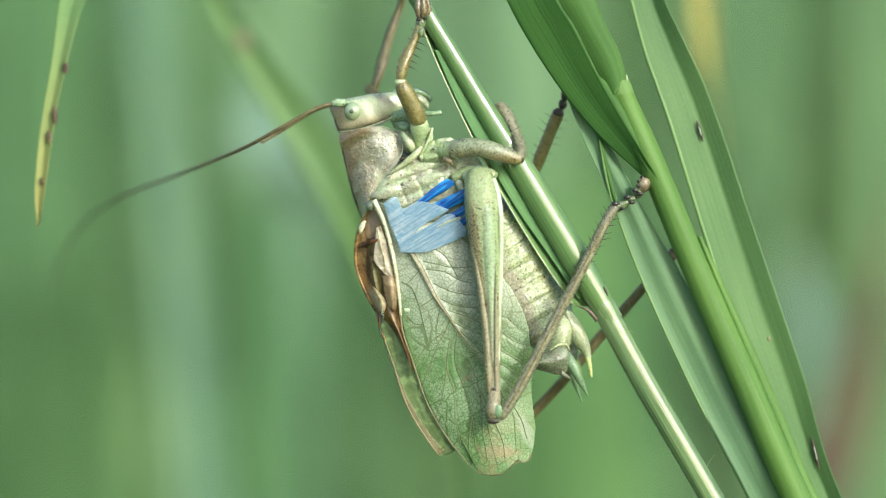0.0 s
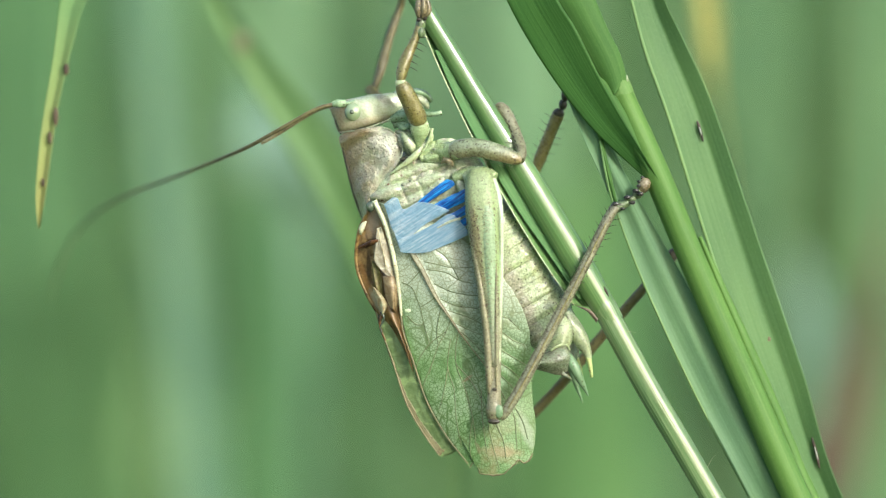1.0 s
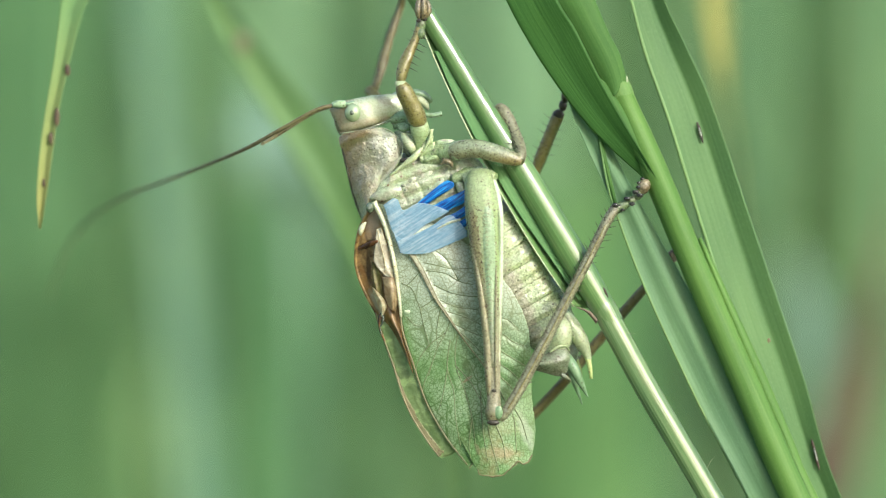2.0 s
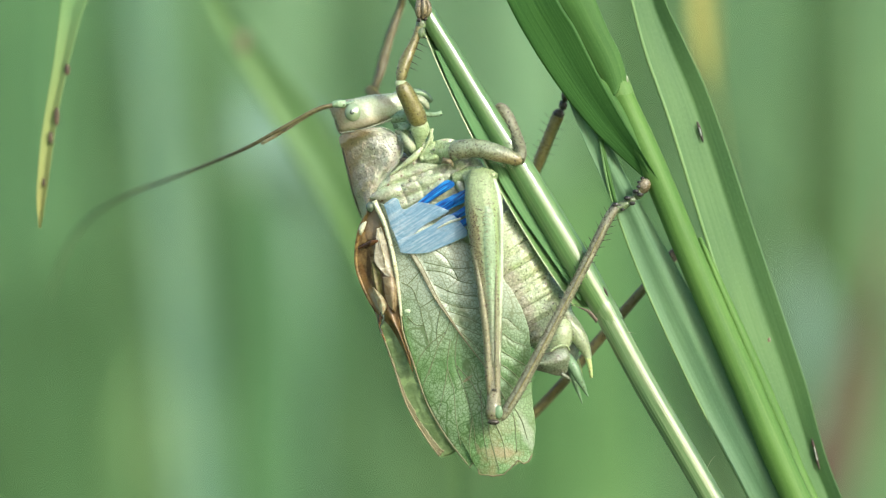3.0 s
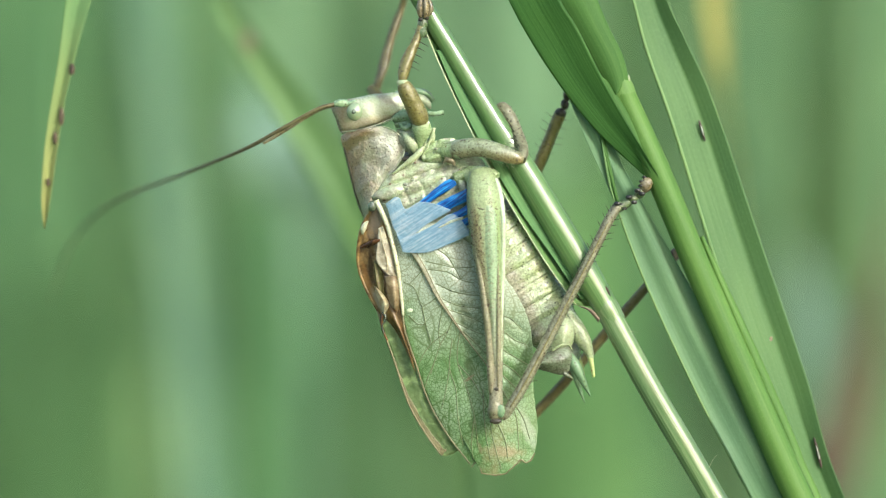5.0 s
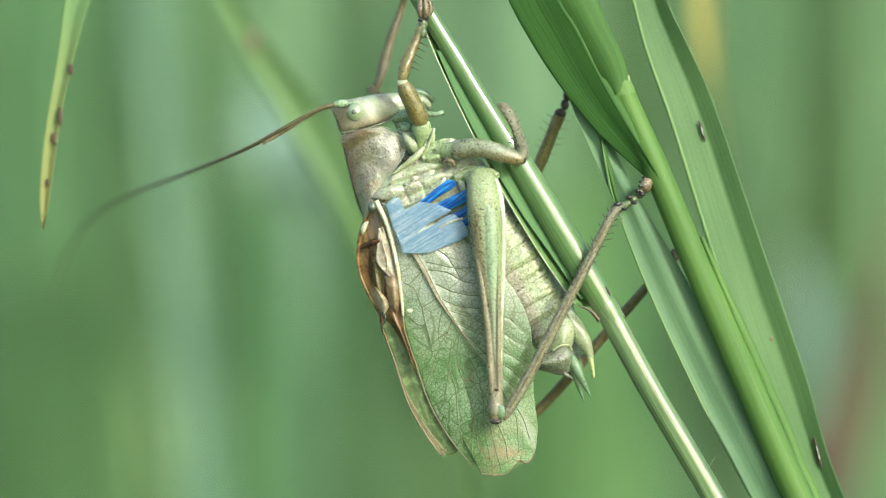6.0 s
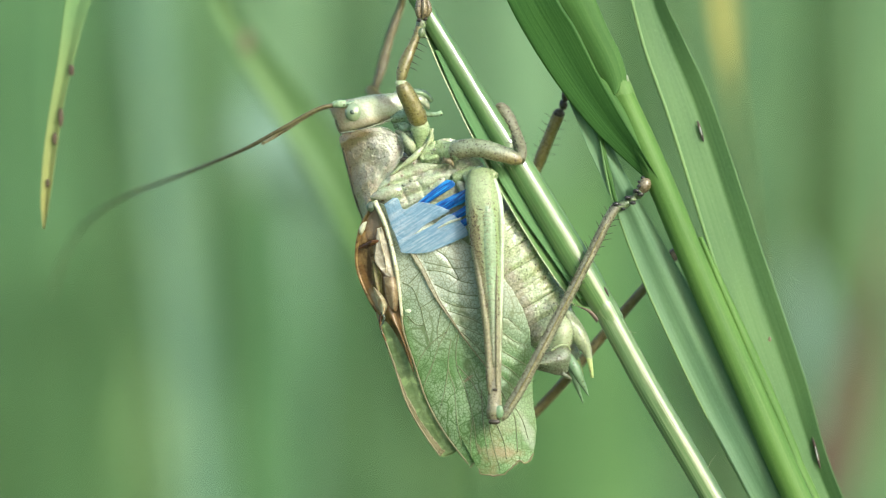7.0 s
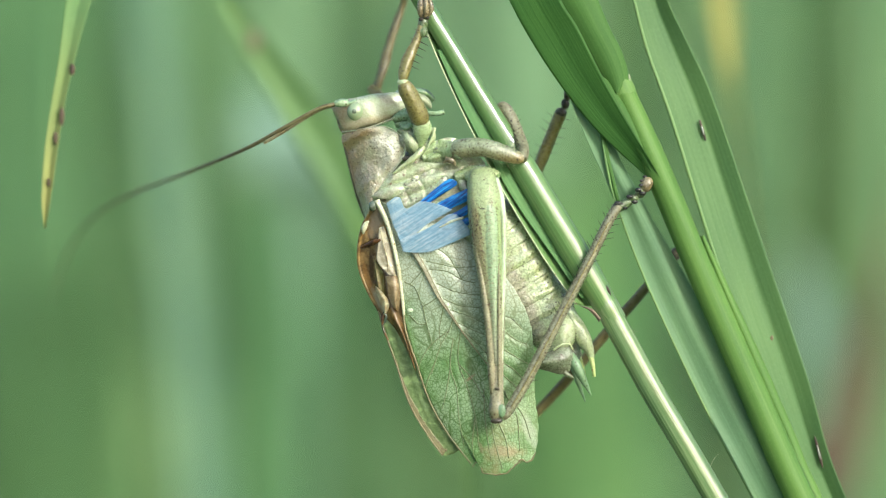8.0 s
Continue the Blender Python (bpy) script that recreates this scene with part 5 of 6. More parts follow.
    # pronotum
    back_plate = part("pronotum", sheet([(-7.83, 1.6, 9.82), (-8.6, 2.2, 9.31), (-8.32, 2.4, 8.09), (-7.9, 2.5, 6.43), (-7.47, 2.6, 4.78), (-7, 2.7, 3.36), (-6.63, 2.8, 2.32)],
                                        [(-5.08, 0.7, 10.12), (-3.76, 0.5, 9.46), (-3.25, 0.45, 8.38), (-3.67, 0.45, 7.2), (-4.9, 0.6, 5.7), (-5.7, 0.8, 4.43), (-6.32, 1.6, 2.31)], belly=1.0, thick=0.2, n=130, across=90, wave=0.15, grit=0.05,
                                        ridges=[([(-8.18, 0, 7.85), (-7.33, 0, 8.6), (-6.3, 0, 9.16), (-4.89, 0, 9.54)], -0.14, 0.3), ([(-8.37, 0, 8.88), (-7.24, 0, 9.4), (-5.64, 0, 9.78)], 0.25, 0.4), ([(-3.67, 0, 9.16), (-3.38, 0, 8.32), (-3.76, 0, 7.38), (-4.98, 0, 5.88)], -0.2, 0.22),
                                                ([(-5.45, 0, 8.6), (-4.61, 0, 8.22), (-4.42, 0, 7.47)], 0.25, 0.6), ([(-7.61, 0, 6.63), (-6.49, 0, 7.19), (-5.64, 0, 7)], -0.15, 0.5), ([(-7.05, 0, 4.75), (-6.3, 0, 5.59), (-5.64, 0, 6.06)], 0.15, 0.4)]), M_LOBE, c, "shiny olive brown saddle-shaped pronotum")
    part("pronotum_core", loft([((-6.36, 4.2, 9.83), 1.41, 1.8), ((-6.27, 4.2, 8.69), 1.88, 2.0), ((-6.36, 4.2, 7.17), 1.504, 2.0), ((-6.51, 4.2, 5.51), 0.94, 1.8), ((-6.6, 4.2, 3.85), 0.517, 1.4), ((-6.6, 4.2, 2.61), 0.188, 0.8)], n=40, seg=30), M_BACK, back_plate, "brown far side of the pronotum")
    part("pronotum_ridge", loft([((-8.51, 2.6, 9.22), 0.094, 0.4), ((-8.28, 2.7, 8.28), 0.122, 0.5), ((-7.86, 2.8, 6.58), 0.141, 0.5), ((-7.39, 2.9, 4.69), 0.141, 0.5), ((-6.96, 3, 3.36), 0.141, 0.5), ((-6.58, 3.1, 2.37), 0.094, 0.4)], n=40, seg=16, wobble=0.08), M_JOINT, back_plate, "dark brown back ridge")
    part("pronotum_rim", tube([(-7.26, 1, 9.85), (-5.08, 0.62, 10.12), (-3.76, 0.42, 9.46), (-3.25, 0.37, 8.37), (-3.67, 0.37, 7.2), (-4.89, 0.5, 5.69), (-5.7, 0.7, 4.43)], 0.06, 0.05, n=60), M_FLANK, back_plate, "pale raised rim")
    part("neck_membrane", loft([((-3.96, 1.6, 9.01), 0.658, 0.8), ((-2.83, 1.2, 9), 1.034, 1.0), ((-2.07, 1.2, 8.72), 1.034, 1.0), ((-1.23, 1.4, 8.44), 0.47, 0.6)], n=16, seg=16, wobble=0.2), M_FLANK, c, "cream neck folds")
    for pts, m_x, lab in (((((-3.68, 1.2, 9.66), 0.329, 0.5), ((-2.92, 0.7, 9.46), 0.423, 0.5), ((-2.26, 0.7, 8.99), 0.329, 0.4)), M_FLANK, "cream throat fold"),
                          ((((-3.2, 1, 8.43), 0.282, 0.4), ((-2.54, 0.5, 9.08), 0.423, 0.5), ((-2.26, 0.6, 9.65), 0.282, 0.4)), M_FLANK_GREEN, "pale green throat plate"),
                          ((((-1.13, 0.6, 10.03), 0.141, 0.3), ((-0.94, 0.5, 9.27), 0.235, 0.4), ((-1.22, 0.7, 8.43), 0.188, 0.4)), M_RIM, "cream hip rim"),
                          ((((-3.67, 0.9, 10.32), 0.188, 0.3), ((-3.2, 0.5, 10.02), 0.282, 0.4), ((-2.73, 0.5, 10.31), 0.188, 0.3)), M_MOUTH, "green throat plate"),
                          ((((-2.82, 0.6, 8.43), 0.235, 0.3), ((-2.35, 0.4, 8.05), 0.282, 0.3), ((-1.69, 0.5, 8.14), 0.188, 0.3)), M_TAIL, "brown throat fold")):
        part("throat_fold", loft(list(pts), n=20, seg=18, wobble=0.25), m_x, c, lab)
    part("wing_root_fold", loft([((-5.84, 0.9, 4.29), 0.282, 0.4), ((-5.08, 0.5, 4.47), 0.564, 0.5), ((-4.23, 0.3, 4.75), 0.611, 0.5), ((-3.39, 0.4, 5.03), 0.376, 0.4)], n=24, seg=20, wobble=0.2), M_FLANK, c, "cream wing root fold")
    # solid ball; its dark colour stands for the shade inside an opening
    part("dark_opening_ball", ball(bmesh.new(), (-3.01, 0.35, 7.43), 0.423, (1.3, 0.5, 0.55)), M_JOINT, c)

    # forewings
    far_wing = part("forewing", sheet([(-6.09, 1.8, 1.94), (-6.23, 1.6, -1.84), (-5.66, 1.2, -4.67), (-5.18, 1, -6.55), (-4.19, 0.9, -9.37), (-3.01, 0.9, -12.91), (-1.51, 0.9, -15.5), (-0.19, 0.9, -17.29)],
                           [(-3.96, 1, 1.93), (-3.25, 0.8, -1.84), (-2.54, 0.6, -4.66), (-1.84, 0.55, -6.54), (-0.89, 0.55, -9.37), (0.28, 0.55, -12.9), (1.32, 0.55, -15.25), (1.79, 0.55, -16.43)], thick=0.1, n=60, ragged=0.16, tip=0.25), M_WING_FILM, c, "green folded far forewing with brown edges")
    part("vein", tube([(-5.61, 1.1, -4.9), (-5.09, 0.95, -6.69), (-4.1, 0.85, -9.47), (-2.92, 0.85, -13), (-1.46, 0.85, -15.54), (-0.19, 0.85, -17.29)], 0.08, 0.056, n=40), M_VEIN, far_wing)
    part("wing_border", sheet([(-4.43, 0.86, -8.81), (-3.67, 0.84, -11.02), (-3.01, 0.84, -12.95), (-1.51, 0.84, -15.5), (-0.19, 0.84, -17.29)], [(-4.24, 0.8, -8.81), (-3.44, 0.78, -11.02), (-2.64, 0.76, -12.86), (-1.13, 0.76, -15.3), (0.19, 0.78, -16.91)], thick=0.04, n=40, ragged=0.12), M_VEIN, far_wing, "pale brown ragged wing border")
    L = [(-5.64, 0.3, 4), (-4.7, 0.2, 1.93), (-3.95, 0.2, -0.89), (-3.57, 0.2, -3.71), (-3.2, 0.2, -6.54), (-2.35, 0.2, -9.36), (-1.2, 0.2, -12.65), (0.4, 0.2, -15.47), (2.26, 0.2, -17.92)]
    R = [(-4.32, 0, 3.52), (-0.19, -0.1, 1.93), (3.1, -0.2, -0.42), (5.68, -0.2, -3.24), (7.05, 0, -6.06), (7.48, 0.2, -8.89), (7.52, 0.2, -12.18), (7.81, 0.2, -15), (7.57, 0.2, -16.88)]
    main_line = [(-2.58, 0, -0.23), (-1.69, 0, -1.69), (-0.94, 0, -3.15), (-0.33, 0, -4.28), (0.56, 0, -5.59), (1.41, 0, -6.86), (2.44, 0, -8.27), (3.62, 0, -9.82), (4.51, 0, -11.7)]
    right_veins = [[(-1.27, 0, -1.74), (0.28, 0, -1.97), (1.46, 0, -2.63), (2.63, 0, -2.91)], [(-0.66, 0, -2.91), (0.75, 0, -3.57), (2.16, 0, -3.85), (3.2, 0, -3.9)], [(-0.14, 0, -4.18), (1.22, 0, -4.75), (2.91, 0, -4.98)], [(0.47, 0, -5.12), (2.16, 0, -5.69), (3.76, 0, -6.53)],
                   [(1.03, 0, -6.16), (2.4, 0, -6.82), (3.85, 0, -7.43)], [(1.6, 0, -6.91), (2.68, 0, -7.9), (3.95, 0, -9.21)], [(-1.5, 0, -1.08), (-0.19, 0, -1.36), (0.89, 0, -1.6), (2.54, 0, -1.55)], [(-0.85, 0, 0.14), (0.28, 0, -0.66), (0.89, 0, -1.6), (1.46, 0, -2.63)],
                   [(5.12, 0, -7), (5.97, 0, -7.66), (6.86, 0, -7.99)], [(4.84, 0, -8.37), (5.83, 0, -8.98), (7.05, 0, -9.73)], [(4.84, 0, -9.54), (5.69, 0, -10.06), (6.77, 0, -11.14)], [(4.7, 0, -10.39), (5.55, 0, -11.19), (6.49, 0, -12.17)], [(4.79, 0, -5.59), (5.59, 0, -5.88), (6.49, 0, -6.77)]]
    left_veins = [[(-0.56, 0, -4.04), (-1.13, 0, -4.46), (-1.83, 0, -4.89)], [(0.75, 0, -5.83), (0.28, 0, -7), (-0.33, 0, -8.08), (-0.75, 0, -9.35), (-1.08, 0, -10.48)], [(1.36, 0, -6.91), (1.13, 0, -8.41), (1.22, 0, -9.82), (1.93, 0, -11.7), (2.54, 0, -14.05), (2.87, 0, -16.64)],
                  [(0.28, 0, -6.91), (-1.03, 0, -7.94), (-1.93, 0, -9.26), (-2.3, 0, -10.86)], [(-0.75, 0, -9.35), (-1.36, 0, -10.86), (-1.69, 0, -12.03)], [(0.7, 0, -7.47), (0.47, 0, -9.82), (0.99, 0, -11.7), (1.18, 0, -14.05), (1.6, 0, -16.4)], [(0.47, 0, -9.92), (0.19, 0, -11.7), (-0.19, 0, -13.35)],
                  [(1.27, 0, -9.73), (2.4, 0, -11), (3.15, 0, -12.31), (3.57, 0, -13.21)], [(-0.09, 0, -4.89), (-0.42, 0, -6.77), (-0.33, 0, -8.08)], [(-1.79, 0, -4.89), (-1.5, 0, -6.3), (-1.03, 0, -7.94)], [(-2.91, 0, -5.59), (-2.16, 0, -6.3), (-1.5, 0, -6.3)], [(-3.38, 0, -2.77), (-2.44, 0, -3.34), (-1.83, 0, -4.89)],
                  [(-1.69, 0, -1.69), (-2.3, 0, -2.4), (-2.91, 0, -3.01)]]
    low_veins = [[(3.24, 0, -11.7), (3.34, 0, -14.05), (3.57, 0, -15.93), (3.85, 0, -17.58)], [(4.37, 0, -14.29), (5.08, 0, -15.93), (5.31, 0, -17.44)], [(4.7, 0, -11.42), (5.36, 0, -12.74), (6.02, 0, -14.05), (6.25, 0, -16.87)], [(6.02, 0, -13.11), (6.67, 0, -14.29), (7.14, 0, -15.84)], [(3.85, 0, -14.62), (4.23, 0, -16.4), (4.79, 0, -18.38)],
                 [(2.54, 0, -14.05), (2.3, 0, -15.93), (2.44, 0, -17.58)]]
    folds = [([(p[0], 0, p[2]) for p in line], -0.06, 0.2) for line in right_veins] + [(left_veins[1], -0.05, 0.22), (left_veins[2], -0.05, 0.22), (left_veins[5], -0.05, 0.22), (main_line, 0.16, 0.3)]
    torn = [(1.97, 0, -18), (2.3, 0, -18.24), (2.58, 0, -17.86), (3.01, 0, -17.77), (3.1, 0, -18.66), (3.48, 0, -18.8), (4.14, 0, -18.89), (5.12, 0, -18.71), (5.69, 0, -18.33), (6.06, 0, -17.91), (6.3, 0, -17.62), (6.86, 0, -17.77), (7.24, 0, -17.62), (7.57, 0, -17.16), (7.8, 0, -16.64)]
    wing = part("forewing", sheet(L, R, belly=0.75, thick=0.1, n=150, across=100, tip=1.25, ragged=0.07, wave=0.3, grit=0.012, ridges=folds, hem=torn), M_WING, c, "sage green net-veined forewing with a torn tip")
    net, hem_row = np.vstack(FRONT), FRONT[-1][:101]

    def on_wing(points, lift, n=24):
        """Lays a line, given by side and height, onto the wing."""
        out = []
        for q in curve([(p[0], p[2]) for p in points], n):
            d = (net[:, 0] - q[0]) ** 2 + (net[:, 2] - q[1]) ** 2
            near = np.argpartition(d, 4)[:4]
            w = 1 / (d[near] + 1e-4)
            out.append((q[0], float((net[near, 1] * w).sum() / w.sum()) - lift, q[1]))
        out = np.array(out)
        out[1:-1, 1] = (out[:-2, 1] + out[1:-1, 1] + out[2:, 1]) / 3
        return [tuple(p) for p in out]

    def vein(points, r0, r1, material, label="", lift=0.0):
        part("vein", tube(on_wing(points, lift), r0, r1, n=40, seg=7), material, wing, label)

    part("vein", tube([(-5.64, -0.1, 3.99), (-4.7, -0.2, 1.93), (-3.99, -0.25, -0.89), (-3.57, -0.15, -3.71), (-3.38, -0.1, -5.59)], 0.244, 0.122, n=40), M_VEIN_PALE, wing, "thick cream leading vein")
    part("vein", tube([(-3.48, -0.05, -4.89), (-3.2, -0.05, -7), (-2.38, -0.05, -9.45), (-1.26, -0.05, -12.74), (0.34, 0, -15.56), (2.16, 0.05, -17.91)], 0.085, 0.05, n=50), M_VEIN, wing, "brown wing edge")
    band = on_wing(main_line, 0.03)
    part("vein", loft([(p, 0.17 - 0.13 * min(1, k / 17), 0.025) for k, p in enumerate(band)], n=60, seg=10, wobble=0.05), M_VEIN_STRAW, wing, "broad straw coloured main vein")
    for off in (-0.18, 0.18):
        vein([(p[0] + off * max(0, 1 - k / 6), 0, p[2] + off * 0.55 * max(0, 1 - k / 6)) for k, p in enumerate(main_line)], 0.035, 0.045, M_VEIN, "brown line along the main vein", 0.07)
    for pts in right_veins:
        vein(pts, 0.046, 0.034, M_VEIN_DARK, "", 0.02)
    for pts in left_veins + low_veins:
        vein(pts, 0.05, 0.035, M_VEIN_DARK, "", 0.03)
    rim = bmesh.new()
    for a, b in zip(hem_row, hem_row[1:]):
        k = 0.5 + noise.noise((a[0] * 2.3, 0.7, 4.2))
        tube([tuple(a + (0, -0.02, 0)), tuple(b + (0, -0.02, 0))], 0.03 + 0.05 * max(0, k), 0.03 + 0.05 * max(0, k), n=2, seg=5, bm=rim)
    part("torn_rim", rim, M_VEIN, wing, "brown torn rim")
    field = part("song_field", sheet([(-5.89, 1.2, 3.72), (-6.7, 1.4, 1.93), (-7.13, 1.6, 0.05), (-6.98, 1.6, -1.84), (-6.22, 1.3, -3.73), (-5.47, 1.1, -5.28), (-4.33, 0.9, -6.45), (-3.39, 0.6, -8.05), (-2.59, 0.3, -9.92)], [(-5.46, 0.5, 3.72), (-4.42, 0.5, 1.93), (-3.86, 0.4, 0.05), (-3.58, 0.4, -1.83), (-3.39, 0.3, -3.72), (-3.29, 0.3, -5.6), (-3.1, 0.25, -7.01), (-2.77, 0.2, -8.51), (-2.35, 0.2, -10.3)],
                  belly=0.35, thick=0.1, n=70, across=30, wave=0.5, grit=0.03), M_SONG, c, "glassy amber brown wing root with a pale clear window")
    part("song_edge", tube([(-5.84, 1, 3.53), (-6.79, 1.3, 1.84), (-7.17, 1.5, -0.19), (-7.03, 1.5, -1.93), (-6.27, 1.2, -3.82), (-5.47, 1, -5.23)], 0.16, 0.122, n=40), M_AMBER, field, "glossy amber edge")
    part("song_edge", tube([(-5.09, 1, -5.23), (-5.18, 0.9, -5.98), (-5.09, 0.9, -6.78), (-4.71, 0.9, -7.68)], 0.15, 0.075, n=20), M_AMBER_DARK, field, "dark crumpled edge")
    part("pale_fold", sheet([(-5.78, 0.2, -3.15), (-5.64, 0.1, -3.76), (-5.41, 0.1, -4.42), (-5.22, 0.2, -5.08), (-5.08, 0.4, -5.55)], [(-5.64, 0.3, -3.2), (-5.08, 0, -3.76), (-4.61, -0.05, -4.42), (-4.61, 0.1, -4.98), (-4.94, 0.4, -5.6)], belly=0.25, thick=0.08, n=24, across=10, ragged=0.05, wave=0.2), M_FOLD, field, "cream turned-over fold")
    part("clear_window", sheet([(-5.83, 0.25, -0.99), (-5.74, 0.2, -1.83), (-5.6, 0.15, -2.77), (-5.36, 0.15, -3.71)], [(-5.64, 0.2, -1.08), (-5.17, 0.1, -1.93), (-4.98, 0.1, -2.87), (-5.08, 0.1, -3.9)], belly=-0.15, thick=0.06, n=20, across=8, ragged=0.05), M_WINDOW, field, "glassy olive window")
    part("membrane", sheet([(-5.41, 0.1, 1.69), (-5.5, 0.05, 0.52), (-5.64, 0.05, -0.8), (-5.22, 0, -1.6), (-4.51, 0, -2.3)], [(-5.07, -0.1, 1.83), (-4.6, -0.1, 0.52), (-4.13, -0.1, -0.66), (-3.81, -0.1, -1.6), (-3.67, -0.05, -2.49)], belly=0.2, thick=0.06, n=30, across=14, ragged=0.08, wave=0.5, ridges=()), M_MEMBRANE, field, "whitish wrinkled membrane")
    part("membrane_crease", tube([(-5.31, -0.3, 1.55), (-5.12, -0.35, 0.52), (-4.84, -0.35, -0.52), (-4.7, -0.3, -1.46), (-4.74, -0.2, -2.11)], 0.06, 0.04, n=24, seg=6), M_FOLD, field)
    part("tan_lobe", sheet([(-4.93, 0, -2.3), (-4.79, -0.1, -3.24), (-4.6, -0.1, -4.18), (-4.32, 0, -4.89)], [(-3.67, -0.05, -2.3), (-3.52, -0.1, -3.24), (-3.52, -0.05, -4.18), (-3.81, 0, -5.26)], belly=0.4, thick=0.08, n=24, across=12, ragged=0.06, wave=0.2), M_TAN_LOBE, field, "tan rounded lobe")
    part("dark_smear", loft([((-6.93, 1, 0.05), 0.1, 0.08), ((-6.31, 0.5, 0.33), 0.16, 0.1), ((-5.78, 0, 0.52), 0.2, 0.1), ((-5.31, -0.25, 0.7), 0.1, 0.06)], n=20, seg=12, wobble=0.25), M_AMBER_DARK, field, "dark brown crumpled skin")
    part("song_crease", tube([(-5.08, 0.2, -5.27), (-4.84, 0.1, -5.69), (-4.94, 0.2, -6.11), (-5.13, 0.3, -6.49), (-4.99, 0.3, -7.1)], 0.1, 0.04, n=24, seg=7), M_PUPIL, field, "dark crease")
    part("wing_knob", ball(bmesh.new(), (-5.95, 0, 3.5), 0.42, (0.9, 0.7, 1.1)), M_PUPIL, c, "dark wing hinge")
    part("wing_knob", loft([((-6.78, 1, 1.18), 0.08, 0.1), ((-6.73, 0.8, 1.55), 0.22, 0.18), ((-6.54, 0.7, 1.98), 0.2, 0.15), ((-6.31, 0.6, 2.26), 0.06, 0.06)], n=18, seg=14, wobble=0.15), M_VEIN_PALE, c, "whitish wing root lobe")
    part("white_fleck", ball(bmesh.new(), (-2.86, -0.45, -5.16), 0.211, (1.3, 0.4, 0.8)), M_KEEL, c)

    # drawn blue overlay, added as a muscle fan at the wing root: flat fibrous bands that run on under the pale skin
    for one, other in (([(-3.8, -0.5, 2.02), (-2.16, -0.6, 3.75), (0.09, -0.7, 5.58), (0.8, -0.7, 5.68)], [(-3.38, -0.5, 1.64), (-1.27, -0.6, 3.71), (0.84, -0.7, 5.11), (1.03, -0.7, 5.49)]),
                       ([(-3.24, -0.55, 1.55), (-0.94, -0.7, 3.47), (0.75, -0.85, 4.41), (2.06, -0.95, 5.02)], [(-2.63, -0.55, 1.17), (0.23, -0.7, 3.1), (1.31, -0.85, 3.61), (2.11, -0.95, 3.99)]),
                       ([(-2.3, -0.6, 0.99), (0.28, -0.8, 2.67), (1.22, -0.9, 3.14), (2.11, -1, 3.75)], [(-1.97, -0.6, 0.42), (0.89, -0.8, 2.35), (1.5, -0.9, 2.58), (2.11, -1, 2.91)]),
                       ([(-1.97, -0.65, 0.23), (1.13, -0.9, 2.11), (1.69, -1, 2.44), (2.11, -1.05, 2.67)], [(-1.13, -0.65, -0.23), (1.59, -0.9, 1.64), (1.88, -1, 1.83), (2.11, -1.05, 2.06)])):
        part("drawn_muscle_band", sheet(one, other, belly=0.1, thick=0.12, n=40, across=16, ragged=0.02, grit=0.035), M_BLUE, trunk, "vivid blue fibrous band of a drawn muscle overlay")
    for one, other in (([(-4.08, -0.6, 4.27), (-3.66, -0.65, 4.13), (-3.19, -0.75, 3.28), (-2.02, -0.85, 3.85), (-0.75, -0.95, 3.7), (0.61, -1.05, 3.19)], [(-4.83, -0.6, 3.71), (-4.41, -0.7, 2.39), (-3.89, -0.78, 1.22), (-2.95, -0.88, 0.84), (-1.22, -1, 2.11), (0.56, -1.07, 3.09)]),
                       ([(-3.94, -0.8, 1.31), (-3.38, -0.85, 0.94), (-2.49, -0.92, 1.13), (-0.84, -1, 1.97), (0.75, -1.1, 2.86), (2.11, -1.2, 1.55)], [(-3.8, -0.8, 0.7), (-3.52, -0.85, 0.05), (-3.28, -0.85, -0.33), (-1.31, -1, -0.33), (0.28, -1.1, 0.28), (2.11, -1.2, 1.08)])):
        drawn_patch = part("drawn_muscle_skin", sheet(one, other, belly=0.06, thick=0.03, n=70, across=36, ragged=0.04, grit=0.02), M_BLUE_PALE, trunk, "pale blue translucent skin of a drawn muscle overlay")
    part("cream_streak", sheet([(-0.47, -1.16, 1.73), (0.52, -1.22, 2.3), (1.5, -1.26, 2.62)], [(-0.33, -1.16, 1.69), (0.61, -1.22, 2.11), (1.59, -1.26, 2.44)], belly=0.02, thick=0.02, n=24, across=6, ragged=0.04), M_FLANK, drawn_patch, "cream gap between the bands")

    # legs: thigh with shin and foot under it
    fore = part("foreleg", loft([((-1.83, -0.6, 10.28), 0.564, 0.5), ((-2.06, -0.9, 10.93), 0.799, 0.75), ((-2.62, -1.3, 12.13), 0.752, 0.75), ((-3.18, -1.6, 13.25), 0.681, 0.65), ((-3.46, -1.6, 13.81), 0.423, 0.4)], n=24, seg=18), M_LEG, c, "olive brown fore thigh")
    part("coxa", loft([((-2.07, 0.6, 8.43), 0.3, 0.5), ((-1.88, 0.2, 9.08), 0.45, 0.6), ((-1.83, -0.2, 9.63), 0.72, 0.7), ((-1.83, -0.4, 10.09), 0.82, 0.75), ((-1.92, -0.5, 10.47), 0.74, 0.7)], n=24, seg=22, wobble=0.12), M_FLANK_GREEN, fore, "pale green cup-shaped hip")
    part("hip_strap", tube([(-0.8, -0.3, 10), (-0.99, -0.4, 9.25), (-1.41, -0.3, 8.41), (-1.88, 0, 7.75)], 0.13, 0.09, n=16, seg=8), M_RIM, fore, "cream hip strap")
